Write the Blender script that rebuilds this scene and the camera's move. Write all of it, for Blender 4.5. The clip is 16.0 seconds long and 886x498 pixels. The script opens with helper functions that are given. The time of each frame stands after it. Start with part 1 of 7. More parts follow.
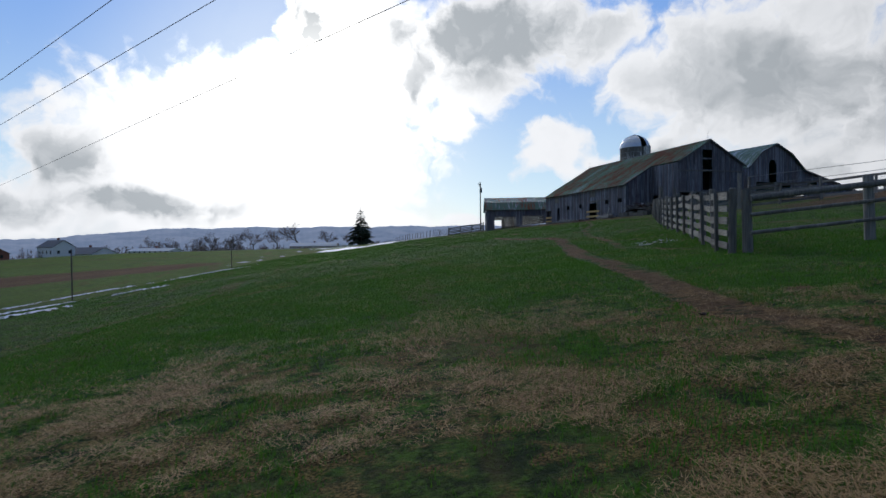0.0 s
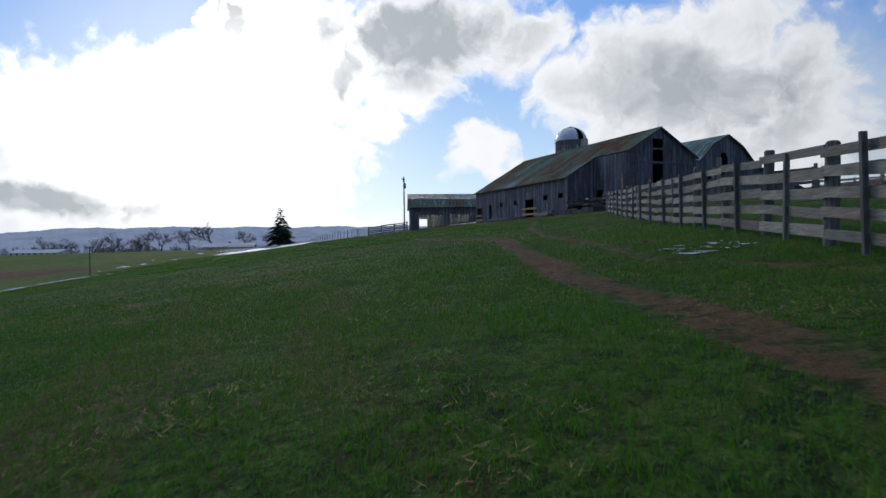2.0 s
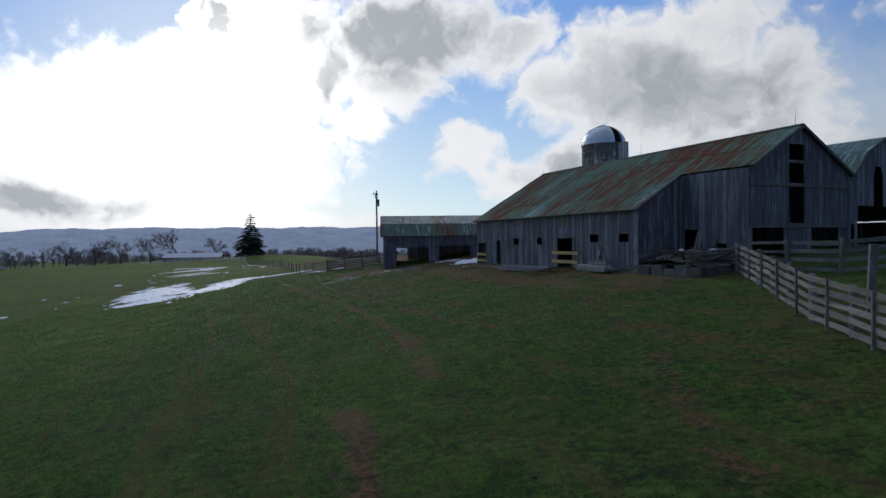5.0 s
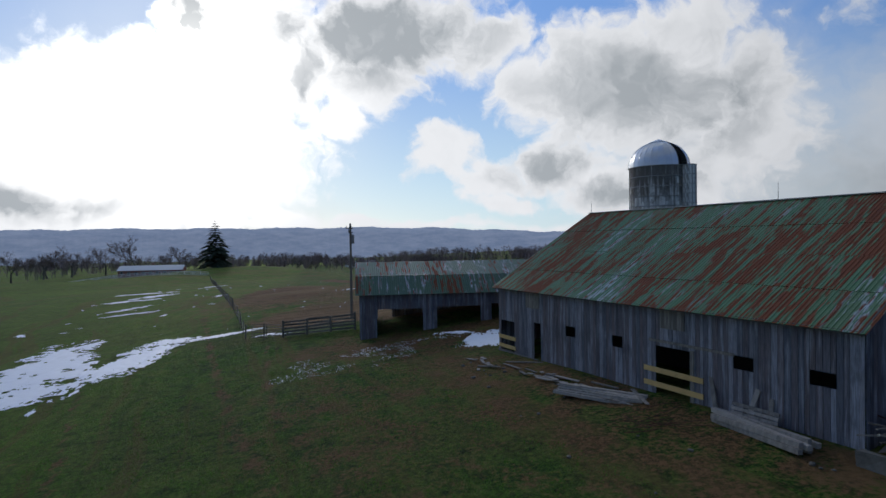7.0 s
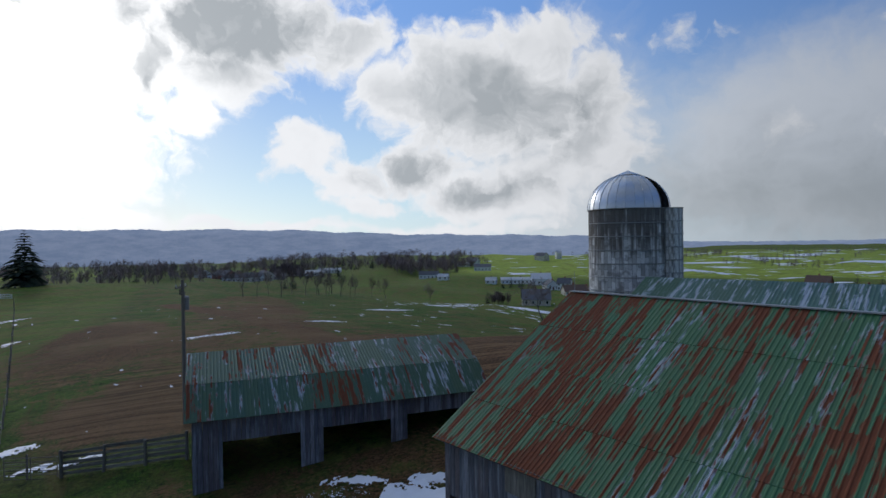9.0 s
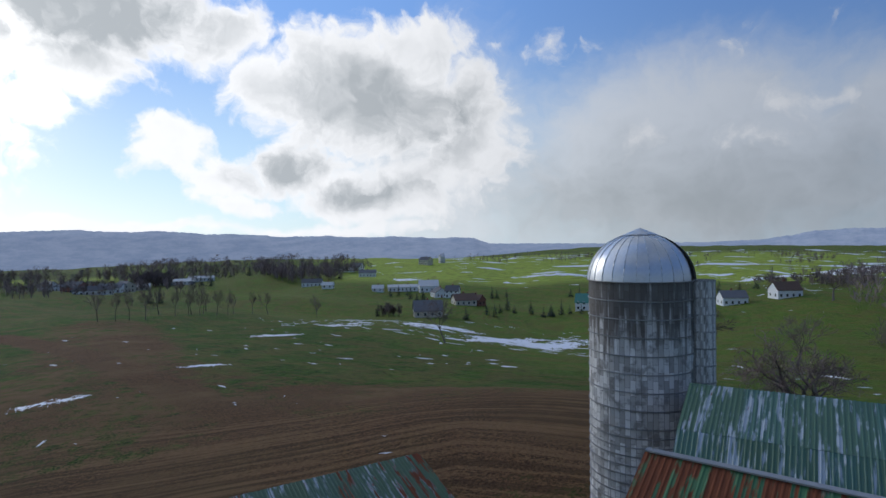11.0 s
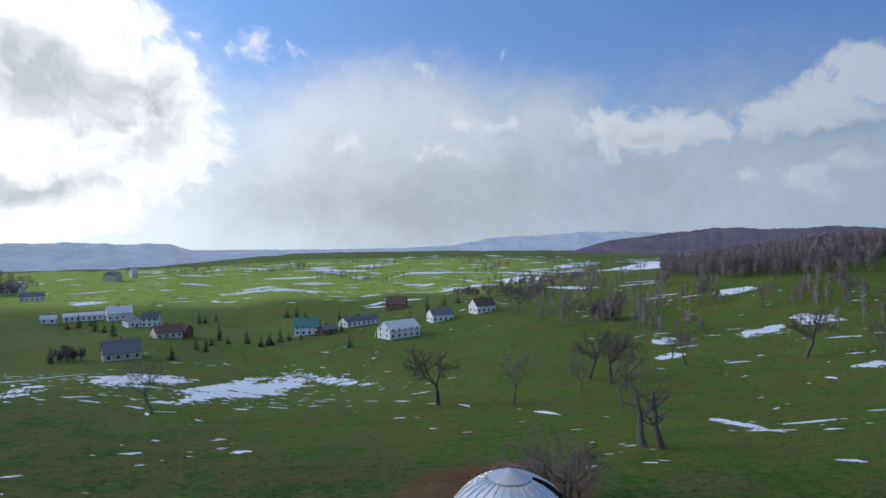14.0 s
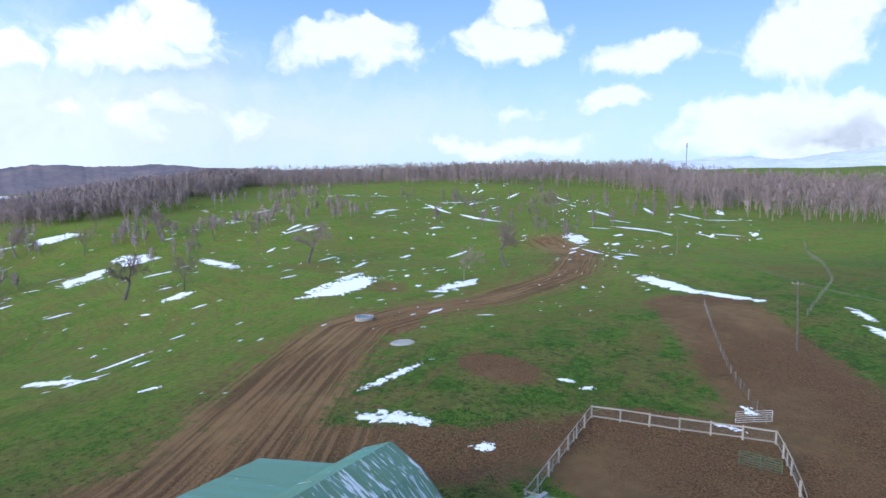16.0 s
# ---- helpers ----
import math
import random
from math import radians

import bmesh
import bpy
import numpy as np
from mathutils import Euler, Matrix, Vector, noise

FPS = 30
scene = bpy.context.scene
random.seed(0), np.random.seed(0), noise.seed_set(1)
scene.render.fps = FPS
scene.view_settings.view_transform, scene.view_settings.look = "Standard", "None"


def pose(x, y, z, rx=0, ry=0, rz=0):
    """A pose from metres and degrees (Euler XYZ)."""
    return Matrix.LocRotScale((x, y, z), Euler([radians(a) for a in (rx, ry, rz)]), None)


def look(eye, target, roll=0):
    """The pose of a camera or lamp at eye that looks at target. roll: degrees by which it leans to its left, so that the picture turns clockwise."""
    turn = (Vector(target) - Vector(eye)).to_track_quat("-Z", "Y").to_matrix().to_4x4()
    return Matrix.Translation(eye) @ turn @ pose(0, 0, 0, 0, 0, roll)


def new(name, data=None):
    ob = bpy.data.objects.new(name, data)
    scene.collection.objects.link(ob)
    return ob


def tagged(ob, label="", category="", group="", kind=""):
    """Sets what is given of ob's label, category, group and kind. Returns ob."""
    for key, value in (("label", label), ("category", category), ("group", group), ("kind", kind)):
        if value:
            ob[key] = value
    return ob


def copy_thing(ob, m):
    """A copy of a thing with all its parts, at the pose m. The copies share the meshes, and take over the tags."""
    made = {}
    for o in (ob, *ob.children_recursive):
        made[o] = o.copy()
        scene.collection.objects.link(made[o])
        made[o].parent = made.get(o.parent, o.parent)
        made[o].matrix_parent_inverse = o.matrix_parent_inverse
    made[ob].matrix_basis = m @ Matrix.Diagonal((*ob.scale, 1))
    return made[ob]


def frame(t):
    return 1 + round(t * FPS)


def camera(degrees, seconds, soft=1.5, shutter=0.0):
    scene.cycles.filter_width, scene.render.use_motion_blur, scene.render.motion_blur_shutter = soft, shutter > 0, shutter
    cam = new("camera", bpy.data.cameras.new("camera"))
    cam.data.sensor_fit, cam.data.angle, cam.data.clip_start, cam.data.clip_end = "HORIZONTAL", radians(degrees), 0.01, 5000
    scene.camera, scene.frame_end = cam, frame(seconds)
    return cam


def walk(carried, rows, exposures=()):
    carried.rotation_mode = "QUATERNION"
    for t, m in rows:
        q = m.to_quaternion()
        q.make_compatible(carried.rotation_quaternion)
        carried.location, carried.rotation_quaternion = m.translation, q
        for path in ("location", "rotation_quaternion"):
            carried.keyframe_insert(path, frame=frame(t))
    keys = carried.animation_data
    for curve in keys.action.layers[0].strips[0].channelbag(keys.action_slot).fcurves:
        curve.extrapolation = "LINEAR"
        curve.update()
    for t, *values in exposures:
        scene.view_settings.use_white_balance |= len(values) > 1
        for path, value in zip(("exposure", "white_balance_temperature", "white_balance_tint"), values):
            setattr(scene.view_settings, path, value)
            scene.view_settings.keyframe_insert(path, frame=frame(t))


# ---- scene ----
cam = camera(73.3, 16.0, shutter=0.08)
PATH = [
    (0, (0.810, 2.677, 1.697), (0.831, 4.677, 1.672), -0.74),
    (0.5, (1.282, 5.299, 1.512), (1.396, 7.295, 1.487), -0.51),
    (1, (1.757, 8.069, 1.614), (1.891, 10.065, 1.588), -0.59),
    (1.5, (2.100, 10.996, 1.563), (2.319, 12.983, 1.537), -0.71),
    (2, (2.548, 14.341, 1.743), (2.808, 16.324, 1.717), -0.71),
    (2.5, (3.487, 18.281, 2.196), (3.751, 20.263, 2.169), -0.76),
    (3, (4.435, 22.420, 2.744), (4.723, 24.399, 2.718), -0.70),
    (3.5, (5.258, 26.745, 3.538), (5.552, 28.723, 3.512), -0.75),
    (6, (6.480, 51.205, 9.073), (6.819, 53.175, 9.046), -0.75),
    (6.5, (6.853, 56.156, 10.382), (7.215, 58.122, 10.355), -0.84),
    (7, (7.364, 61.074, 11.786), (7.747, 63.037, 11.757), -0.81),
    (7.5, (7.777, 65.567, 12.916), (8.239, 67.513, 12.886), -0.79),
    (8, (8.147, 70.106, 13.932), (8.726, 72.020, 13.902), -0.83),
    (8.5, (8.467, 74.486, 14.904), (9.197, 76.348, 14.876), -0.78),
    (9, (9.391, 79.038, 16.134), (10.211, 80.862, 16.106), -0.78),
    (9.2, (9.817, 80.519, 16.583), (10.659, 82.333, 16.556), -0.78),
    (11.3, (11.349, 92.757, 20.767), (12.555, 94.352, 20.739), -0.78),
    (11.5, (11.655, 93.741, 21.251), (12.882, 95.321, 21.224), -0.78),
    (12, (12.481, 96.217, 22.713), (13.770, 97.747, 22.685), -0.78),
    (12.5, (13.626, 98.443, 24.271), (15.039, 99.859, 24.243), -0.78),
    (13, (14.048, 100.044, 25.915), (15.636, 101.260, 25.887), -0.78),
    (13.5, (14.322, 101.179, 27.787), (16.050, 102.185, 27.759), -0.78),
    (14, (15.042, 101.793, 29.475), (16.827, 102.694, 29.447), -0.78),
    (14.5, (15.700, 102.300, 30.963), (17.558, 103.040, 30.935), -0.78),
    (14.6, (14.900, 101.800, 31.249), (16.827, 102.334, 31.221), -0.78),
    (14.7, (13.400, 100.800, 31.620), (15.389, 101.009, 31.589), -0.70),
    (14.8, (11.600, 99.500, 32.000), (13.594, 99.343, 31.963), -0.70),
    (14.9, (10.000, 98.300, 32.300), (11.954, 97.874, 32.256), -0.70),
    (15, (9.100, 97.550, 32.500), (11.022, 96.996, 32.450), -0.70),
    (15.5, (8.700, 97.450, 33.220), (10.530, 96.660, 33.058), -0.55),
    (16, (8.330, 97.450, 33.350), (10.014, 96.406, 33.082), -0.75),
]
walk(cam, [(t, look(eye, target, roll)) for t, eye, target, roll in PATH],
     exposures=[(0, -0.55), (1.5, -0.45), (3.5, -0.6), (7, -0.65), (9, -0.6), (11.5, -0.35), (13.5, -0.10), (14, 0.0), (14.5, 0.18), (14.8, 0.60), (15, 0.77), (16, 1.12)])

# ---- world: sky, clouds, sun ----
SUN_AZ, SUN_EL = -11.0, 15.0      # degrees to the right of +y, and up


def node(nt, kind, **values):
    n = nt.nodes.new(kind)
    for k, v in values.items():
        if k in n.inputs:
            n.inputs[k].default_value = v
    return n


def math_node(nt, op, a, b=0.0, c=None, clamp=False):
    n = nt.nodes.new("ShaderNodeMath")
    n.operation, n.use_clamp = op, clamp
    for i, v in enumerate((a, b, c)):
        if v is None:
            continue
        if isinstance(v, (int, float)):
            n.inputs[i].default_value = v
        else:
            nt.links.new(v, n.inputs[i])
    return n.outputs[0]


def mix_node(nt, f, a, b, blend="MIX"):
    n = nt.nodes.new("ShaderNodeMix")
    n.data_type, n.blend_type = "RGBA", blend
    for s, v in ((n.inputs[0], f), (n.inputs[6], a), (n.inputs[7], b)):
        if isinstance(v, (int, float)):
            s.default_value = v
        elif isinstance(v, tuple):
            s.default_value = (*v[:3], 1)
        else:
            nt.links.new(v, s)
    return n.outputs[2]


def noise_node(nt, vec, scale, detail=4.0, rough=0.55, dist=0.0):
    n = node(nt, "ShaderNodeTexNoise", Scale=scale, Detail=detail, Roughness=rough, Distortion=dist)
    if vec is not None:
        nt.links.new(vec, n.inputs["Vector"])
    return n.outputs[0]


def step_node(nt, v, lo, hi, smooth=True):
    n = nt.nodes.new("ShaderNodeMapRange")
    n.interpolation_type = "SMOOTHSTEP" if smooth else "LINEAR"
    n.inputs[1].default_value, n.inputs[2].default_value = lo, hi
    nt.links.new(v, n.inputs[0])
    return n.outputs[0]


def blob_sum(nt, vec, blobs):
    """The strongest of several soft ellipses in azimuth and elevation (degrees)."""
    total = None
    for az, el, wide, high, power in blobs:
        m = nt.nodes.new("ShaderNodeMapping")
        m.vector_type = "TEXTURE"
        m.inputs["Location"].default_value = (az, el, 0)
        m.inputs["Scale"].default_value = (wide, high, 1)
        nt.links.new(vec, m.inputs["Vector"])
        g = nt.nodes.new("ShaderNodeTexGradient")
        g.gradient_type = "SPHERICAL"
        nt.links.new(m.outputs[0], g.inputs[0])
        v = math_node(nt, "MULTIPLY", g.outputs[1], power)
        total = v if total is None else math_node(nt, "SMOOTH_MAX", total, v, 0.12)
    return total


world = bpy.data.worlds.new("sky")
scene.world = world
world.use_nodes = True
wt = world.node_tree
wt.nodes.clear()
w_out = wt.nodes.new("ShaderNodeOutputWorld")
w_bg = wt.nodes.new("ShaderNodeBackground")
sky = wt.nodes.new("ShaderNodeTexSky")
sky.sky_type, sky.sun_disc = "NISHITA", False
sky.sun_elevation, sky.sun_rotation = radians(SUN_EL), radians(SUN_AZ)
sky.altitude, sky.dust_density, sky.air_density = 700, 0.6, 1.0
w_co = wt.nodes.new("ShaderNodeTexCoord")
w_xyz = wt.nodes.new("ShaderNodeSeparateXYZ")
wt.links.new(w_co.outputs["Generated"], w_xyz.inputs[0])
w_az = math_node(wt, "MULTIPLY", math_node(wt, "ARCTAN2", w_xyz.outputs[0], w_xyz.outputs[1]), 57.2958)
w_el = math_node(wt, "MULTIPLY", math_node(wt, "ARCSINE", w_xyz.outputs[2]), 57.2958)
w_flat = wt.nodes.new("ShaderNodeCombineXYZ")
wt.links.new(w_az, w_flat.inputs[0])
wt.links.new(w_el, w_flat.inputs[1])
# billows: a gentle warp, then rounded cells at several scales shape the outlines
w_n1 = node(wt, "ShaderNodeTexNoise", Scale=0.13, Detail=5.0, Roughness=0.55)
wt.links.new(w_flat.outputs[0], w_n1.inputs["Vector"])
w_off = wt.nodes.new("ShaderNodeVectorMath")
w_off.operation = "MULTIPLY_ADD"
w_off.inputs[1].default_value = (9, 6, 0)
w_off.inputs[2].default_value = (-4.5, -3, 0)
wt.links.new(w_n1.outputs["Color"], w_off.inputs[0])
w_warp = wt.nodes.new("ShaderNodeVectorMath")
wt.links.new(w_flat.outputs[0], w_warp.inputs[0])
wt.links.new(w_off.outputs[0], w_warp.inputs[1])
# the same place, moved a little towards the sun
w_aim = wt.nodes.new("ShaderNodeVectorMath")
w_aim.operation = "SUBTRACT"
w_aim.inputs[0].default_value = (SUN_AZ, SUN_EL + 4, 0)
wt.links.new(w_flat.outputs[0], w_aim.inputs[1])
w_dir = wt.nodes.new("ShaderNodeVectorMath")
w_dir.operation = "NORMALIZE"
wt.links.new(w_aim.outputs[0], w_dir.inputs[0])
w_sunward = wt.nodes.new("ShaderNodeVectorMath")
w_sunward.operation = "MULTIPLY_ADD"
w_sunward.inputs[1].default_value = (0.9, 0.9, 0)
wt.links.new(w_dir.outputs[0], w_sunward.inputs[0])
wt.links.new(w_warp.outputs[0], w_sunward.inputs[2])


def billow(vec):
    """Rounded heads of cumulus, 0 to 1."""
    total = None
    for scale, share in ((0.22, 0.50), (0.52, 0.30), (1.25, 0.20)):
        v = node(wt, "ShaderNodeTexVoronoi", Scale=scale, Smoothness=0.55)
        v.feature = "SMOOTH_F1"
        v.inputs["Smoothness"].default_value = 0.55
        wt.links.new(vec, v.inputs["Vector"])
        h = math_node(wt, "MULTIPLY", math_node(wt, "SUBTRACT", 1.0, v.outputs["Distance"]), share)
        total = h if total is None else math_node(wt, "ADD", total, h)
    return total


# each row: azimuth, elevation, half width, half height, power
SUN_CLOUD = [
    (-17, 8.6, 26, 12.5, 1.7), (-6.6, 18.4, 11.8, 7.9, 1.5), (-31.2, 7.5, 6.6, 5.7, 1.3), (-24.4, 11.7, 8.7, 3.1, 1.2),
    (-28.5, 3.6, 16.6, 4.1, 1.3), (-11.5, 19.5, 4.6, 5.2, 1.5)]
HIGH_CLOUD = [
    (6.8, 19.6, 15.5, 6.6, 1.6), (-1.8, 14.7, 5, 5.5, 1.4), (4.1, 15.2, 10.5, 4.9, 1.3), (1.4, 11.4, 4.6, 3.6, 1.2),
    (15.4, 18.3, 7.7, 4.6, 1.3), (5.8, 18.6, 16.1, 6, 1.6)]
MID_CLOUD = [
    (11.2, 8.7, 6.4, 4.4, 1.4), (14.8, 6.2, 6.3, 4.1, 1.2), (28.8, 13.5, 16.5, 9.3, 1.7), (21.8, 6.3, 11.4, 3.9, 1.3),
    (33.1, 18.8, 9.4, 3.8, 1.3), (37.8, 8.7, 9.6, 7.9, 1.2), (17.5, 3.8, 6.9, 1.8, 1.1), (30.5, 4.1, 17.3, 5.5, 1.2),
    (19.1, 14.5, 5.2, 5.7, 1.3), (37.9, 12.5, 7.5, 8.8, 1.3)]
LOW_CLOUD = [
    (7.6, 1.3, 17.8, 1.2, 1.2), (25.1, 1.1, 21.6, 2, 1.1), (-16.7, 2.2, 36, 2.1, 1.1), (2, 1.9, 7, 1.6, 1.1),
    (47.6, 18.2, 6.6, 3, 0.56), (69.3, 17.7, 6.6, 3.4, 0.5), (61.5, 15.9, 6.3, 4.1, 0.5),
    (8.1, 1.6, 2.6, 1.3, 1.2)]
EAST_CLOUD = [
    (54.3, 9.9, 4.2, 3.7, 0.5), (67.5, 10.7, 8.5, 3.6, 0.68), (82.9, 9.6, 10.8, 3.9, 1.2), (97.2, 11.4, 8.1, 4, 1.3),
    (98.4, 13.7, 4.2, 2.6, 1.2), (62.7, 8.6, 9.6, 3.1, 0.7), (92, 9.6, 7.2, 2.9, 1), (96, 4.8, 11.3, 2.8, 0.6),
    (39.5, 9.9, 6.4, 7, 1.2)]
SOUTH_CLOUD = [
    (95.3, 10.2, 11.3, 3.2, 1.3), (99.3, 12.3, 6.7, 3, 1.25), (113.2, 10.5, 9.2, 3.6, 1.3), (115.3, 12.2, 5.3, 2.5, 1.2),
    (127.9, 11.5, 8.8, 3.4, 1.4), (129.4, 14.1, 3.7, 2.6, 1.3), (140.4, 9.3, 8.9, 2.4, 1.2), (152.4, 9.8, 8.5, 4.6, 1.6),
    (154.9, 12, 5.1, 3.8, 1.4), (151.7, 3.2, 13.3, 4.8, 1.5), (129, 5.2, 5.2, 2.1, 1), (94.8, 4.5, 5.7, 2.9, 0.9),
    (90.5, 4.7, 4.7, 2.2, 0.85), (102.6, 4.5, 7.1, 2.9, 0.75), (128, 2, 14.5, 1.7, 1.1), (138.1, 5.6, 6.2, 2.1, 0.95)]
# the last three rows are unseen overhead cloud, added to dim the ground
BACK_CLOUD = [
    (165, 14, 10, 8, 1.5), (188, 12, 16, 9, 1.3), (-60, 9, 18, 9, 1.3), (-85, 13, 22, 10, 1.3),
    (-125, 14, 30, 12, 1.3), (-165, 9, 25, 8, 1.2), (-50, 42, 40, 14, 1.2), (40, 56, 120, 22, 1.6), (-120, 60, 90, 24, 1.6), (130, 62, 80, 24, 1.6)]
SOFT = [
    (59.2, 7.6, 25.3, 12.8, 1.2), (54.4, 7.7, 16.3, 12.5, 1.1), (73.4, 8.5, 12.1, 8.8, 1), (58.4, 4.8, 42.3, 11.6, 1),
    (89.8, 4.1, 49.1, 10.7, 0.8), (36.2, 7.3, 15.6, 17.8, 1), (106.9, 3.1, 65.8, 8.1, 0.66), (89.8, 10.5, 17.1, 11.7, 0.42),
    (-23.6, 2.3, 34.3, 5.8, 1)]
DARKS = [
    (5.5, 19.5, 18, 6.8, 1.5), (-11.5, 19.5, 5.2, 6, 1.6), (-1.8, 14.4, 3.4, 4.6, 0.95), (29.4, 13, 16.6, 8.4, 1.1),
    (21.5, 6.6, 10.5, 2.8, 1.15), (28.9, 4.6, 13.9, 2.7, 1), (2.5, 18, 15, 6, 1.3), (-31.2, 6.8, 5.7, 3.8, 1.2),
    (-27.7, 3.6, 15.6, 2.1, 1.5), (59.2, 3.1, 40.5, 10.3, 0.9), (37.1, 12.2, 6.8, 8.2, 1), (33.6, 9.3, 9.5, 7, 0.9)]
# the last three rows turn that added overhead cloud grey
SOUTH_DARKS = [
    (155.3, 6.6, 5.5, 1.4, 1.5), (154.9, 2, 7.5, 3.5, 1), (97.8, 8.8, 15.2, 2, 0.8), (63.8, 4.3, 55, 8.6, 0.8),
    (144.1, 8.2, 2.3, 1.2, 1.2), (79.8, 8.2, 13.8, 2.2, 0.8),
    (-75, 8, 22, 8, 0.9), (165, 9, 10, 5, 0.9), (40, 62, 130, 24, 1.6), (-120, 64, 100, 26, 1.6), (130, 66, 90, 26, 1.6)]
w_puff = billow(w_warp.outputs[0])
w_fine = noise_node(wt, w_warp.outputs[0], 0.42, 7, 0.6)
w_field = blob_sum(wt, w_warp.outputs[0], SUN_CLOUD + HIGH_CLOUD + MID_CLOUD + LOW_CLOUD + EAST_CLOUD + SOUTH_CLOUD + BACK_CLOUD)
w_raw = math_node(wt, "ADD", w_field, math_node(wt, "ADD", math_node(wt, "MULTIPLY", math_node(wt, "SUBTRACT", w_puff, 0.58), 0.75),
                                                math_node(wt, "MULTIPLY", math_node(wt, "SUBTRACT", w_fine, 0.5), 0.9)))
w_cov = step_node(wt, w_raw, 0.30, 0.72)
w_soft = math_node(wt, "MULTIPLY", step_node(wt, math_node(wt, "ADD", blob_sum(wt, w_warp.outputs[0], SOFT),
                                                         math_node(wt, "MULTIPLY", math_node(wt, "SUBTRACT", w_fine, 0.5), 0.35)), 0.12, 0.75), 0.88)
w_relief = math_node(wt, "MULTIPLY", math_node(wt, "SUBTRACT", w_puff, billow(w_sunward.outputs[0])), 2.0)
w_relief = math_node(wt, "ADD", w_relief, math_node(wt, "MULTIPLY", math_node(wt, "SUBTRACT", w_fine, 0.5), -1.1))
w_dark = step_node(wt, math_node(wt, "ADD", blob_sum(wt, w_warp.outputs[0], DARKS + SOUTH_DARKS), math_node(wt, "MULTIPLY", math_node(wt, "SUBTRACT", w_puff, 0.6), 0.6)), 0.0, 1.0)
w_thick = step_node(wt, w_raw, 0.45, 1.15)
w_shade = math_node(wt, "SUBTRACT", math_node(wt, "MULTIPLY", w_dark, w_thick), math_node(wt, "MULTIPLY", w_relief, math_node(wt, "ADD", 0.12, math_node(wt, "MULTIPLY", w_dark, 0.40))), clamp=True)
w_cloud = mix_node(wt, w_shade, (0.96, 0.98, 1.02), (0.46, 0.50, 0.54))
# the sun behind thin cloud
w_glow = step_node(wt, blob_sum(wt, w_flat.outputs[0], [(SUN_AZ - 2, SUN_EL - 2, 23, 19, 1.0)]), 0.05, 0.75)
w_core = step_node(wt, blob_sum(wt, w_flat.outputs[0], [(SUN_AZ, SUN_EL, 9, 8, 1.0)]), 0.0, 0.9)
w_glow = math_node(wt, "MULTIPLY", w_glow, math_node(wt, "SUBTRACT", 1.0, math_node(wt, "MULTIPLY", w_shade, 0.9)))
w_cloud = mix_node(wt, w_glow, w_cloud, (1.7, 1.7, 1.7))
w_cloud = mix_node(wt, math_node(wt, "MULTIPLY", w_core, w_glow), w_cloud, (6.0, 5.9, 5.6))
w_blue = wt.nodes.new("ShaderNodeVectorMath")
w_blue.operation = "MULTIPLY"
w_blue.inputs[1].default_value = (0.10, 0.10, 0.10)
wt.links.new(sky.outputs[0], w_blue.inputs[0])
w_high = step_node(wt, w_el, 0, 22)
w_clear = mix_node(wt, w_high, (0.62, 0.86, 1.05), (0.22, 0.45, 0.98))
w_clear = mix_node(wt, 0.2, w_clear, w_blue.outputs[0])
w_clear = mix_node(wt, math_node(wt, "MULTIPLY", w_glow, 0.55), w_clear, (0.9, 1.0, 1.1))
# a soft grey shower and thin veils behind the heaped clouds
w_veil = mix_node(wt, w_dark, (0.80, 0.84, 0.90), (0.52, 0.55, 0.58))
w_sky = mix_node(wt, w_soft, w_clear, w_veil)
w_sky = mix_node(wt, w_cov, w_sky, w_cloud)
# the sky is darker away from the sun
w_away = step_node(wt, math_node(wt, "ABSOLUTE", math_node(wt, "SUBTRACT", w_az, SUN_AZ)), 34, 120)
w_sky = mix_node(wt, math_node(wt, "MULTIPLY", w_away, 0.85), w_sky, mix_node(wt, 1.0, w_sky, (0.36, 0.42, 0.52), "MULTIPLY"))
w_near = math_node(wt, "SUBTRACT", 1.0, step_node(wt, math_node(wt, "ABSOLUTE", math_node(wt, "SUBTRACT", w_az, SUN_AZ)), 20, 75))
w_sky = mix_node(wt, w_near, w_sky, mix_node(wt, 1.0, w_sky, (1.36, 1.36, 1.36), "MULTIPLY"))
wt.links.new(w_sky, w_bg.inputs[0])
w_bg.inputs[1].default_value = 1.0
wt.links.new(w_bg.outputs[0], w_out.inputs[0])

sun_lamp = bpy.data.lights.new("sun", "SUN")
sun_lamp.energy, sun_lamp.angle, sun_lamp.color = 0.9, radians(8), (1.0, 0.96, 0.90)
sun_ob = new("sun", sun_lamp)
sun_ob.matrix_basis = look((0, 0, 60), (-60 * math.sin(radians(SUN_AZ)), -60 * math.cos(radians(SUN_AZ)),
                                        60 - 60 * math.tan(radians(SUN_EL + 8))))

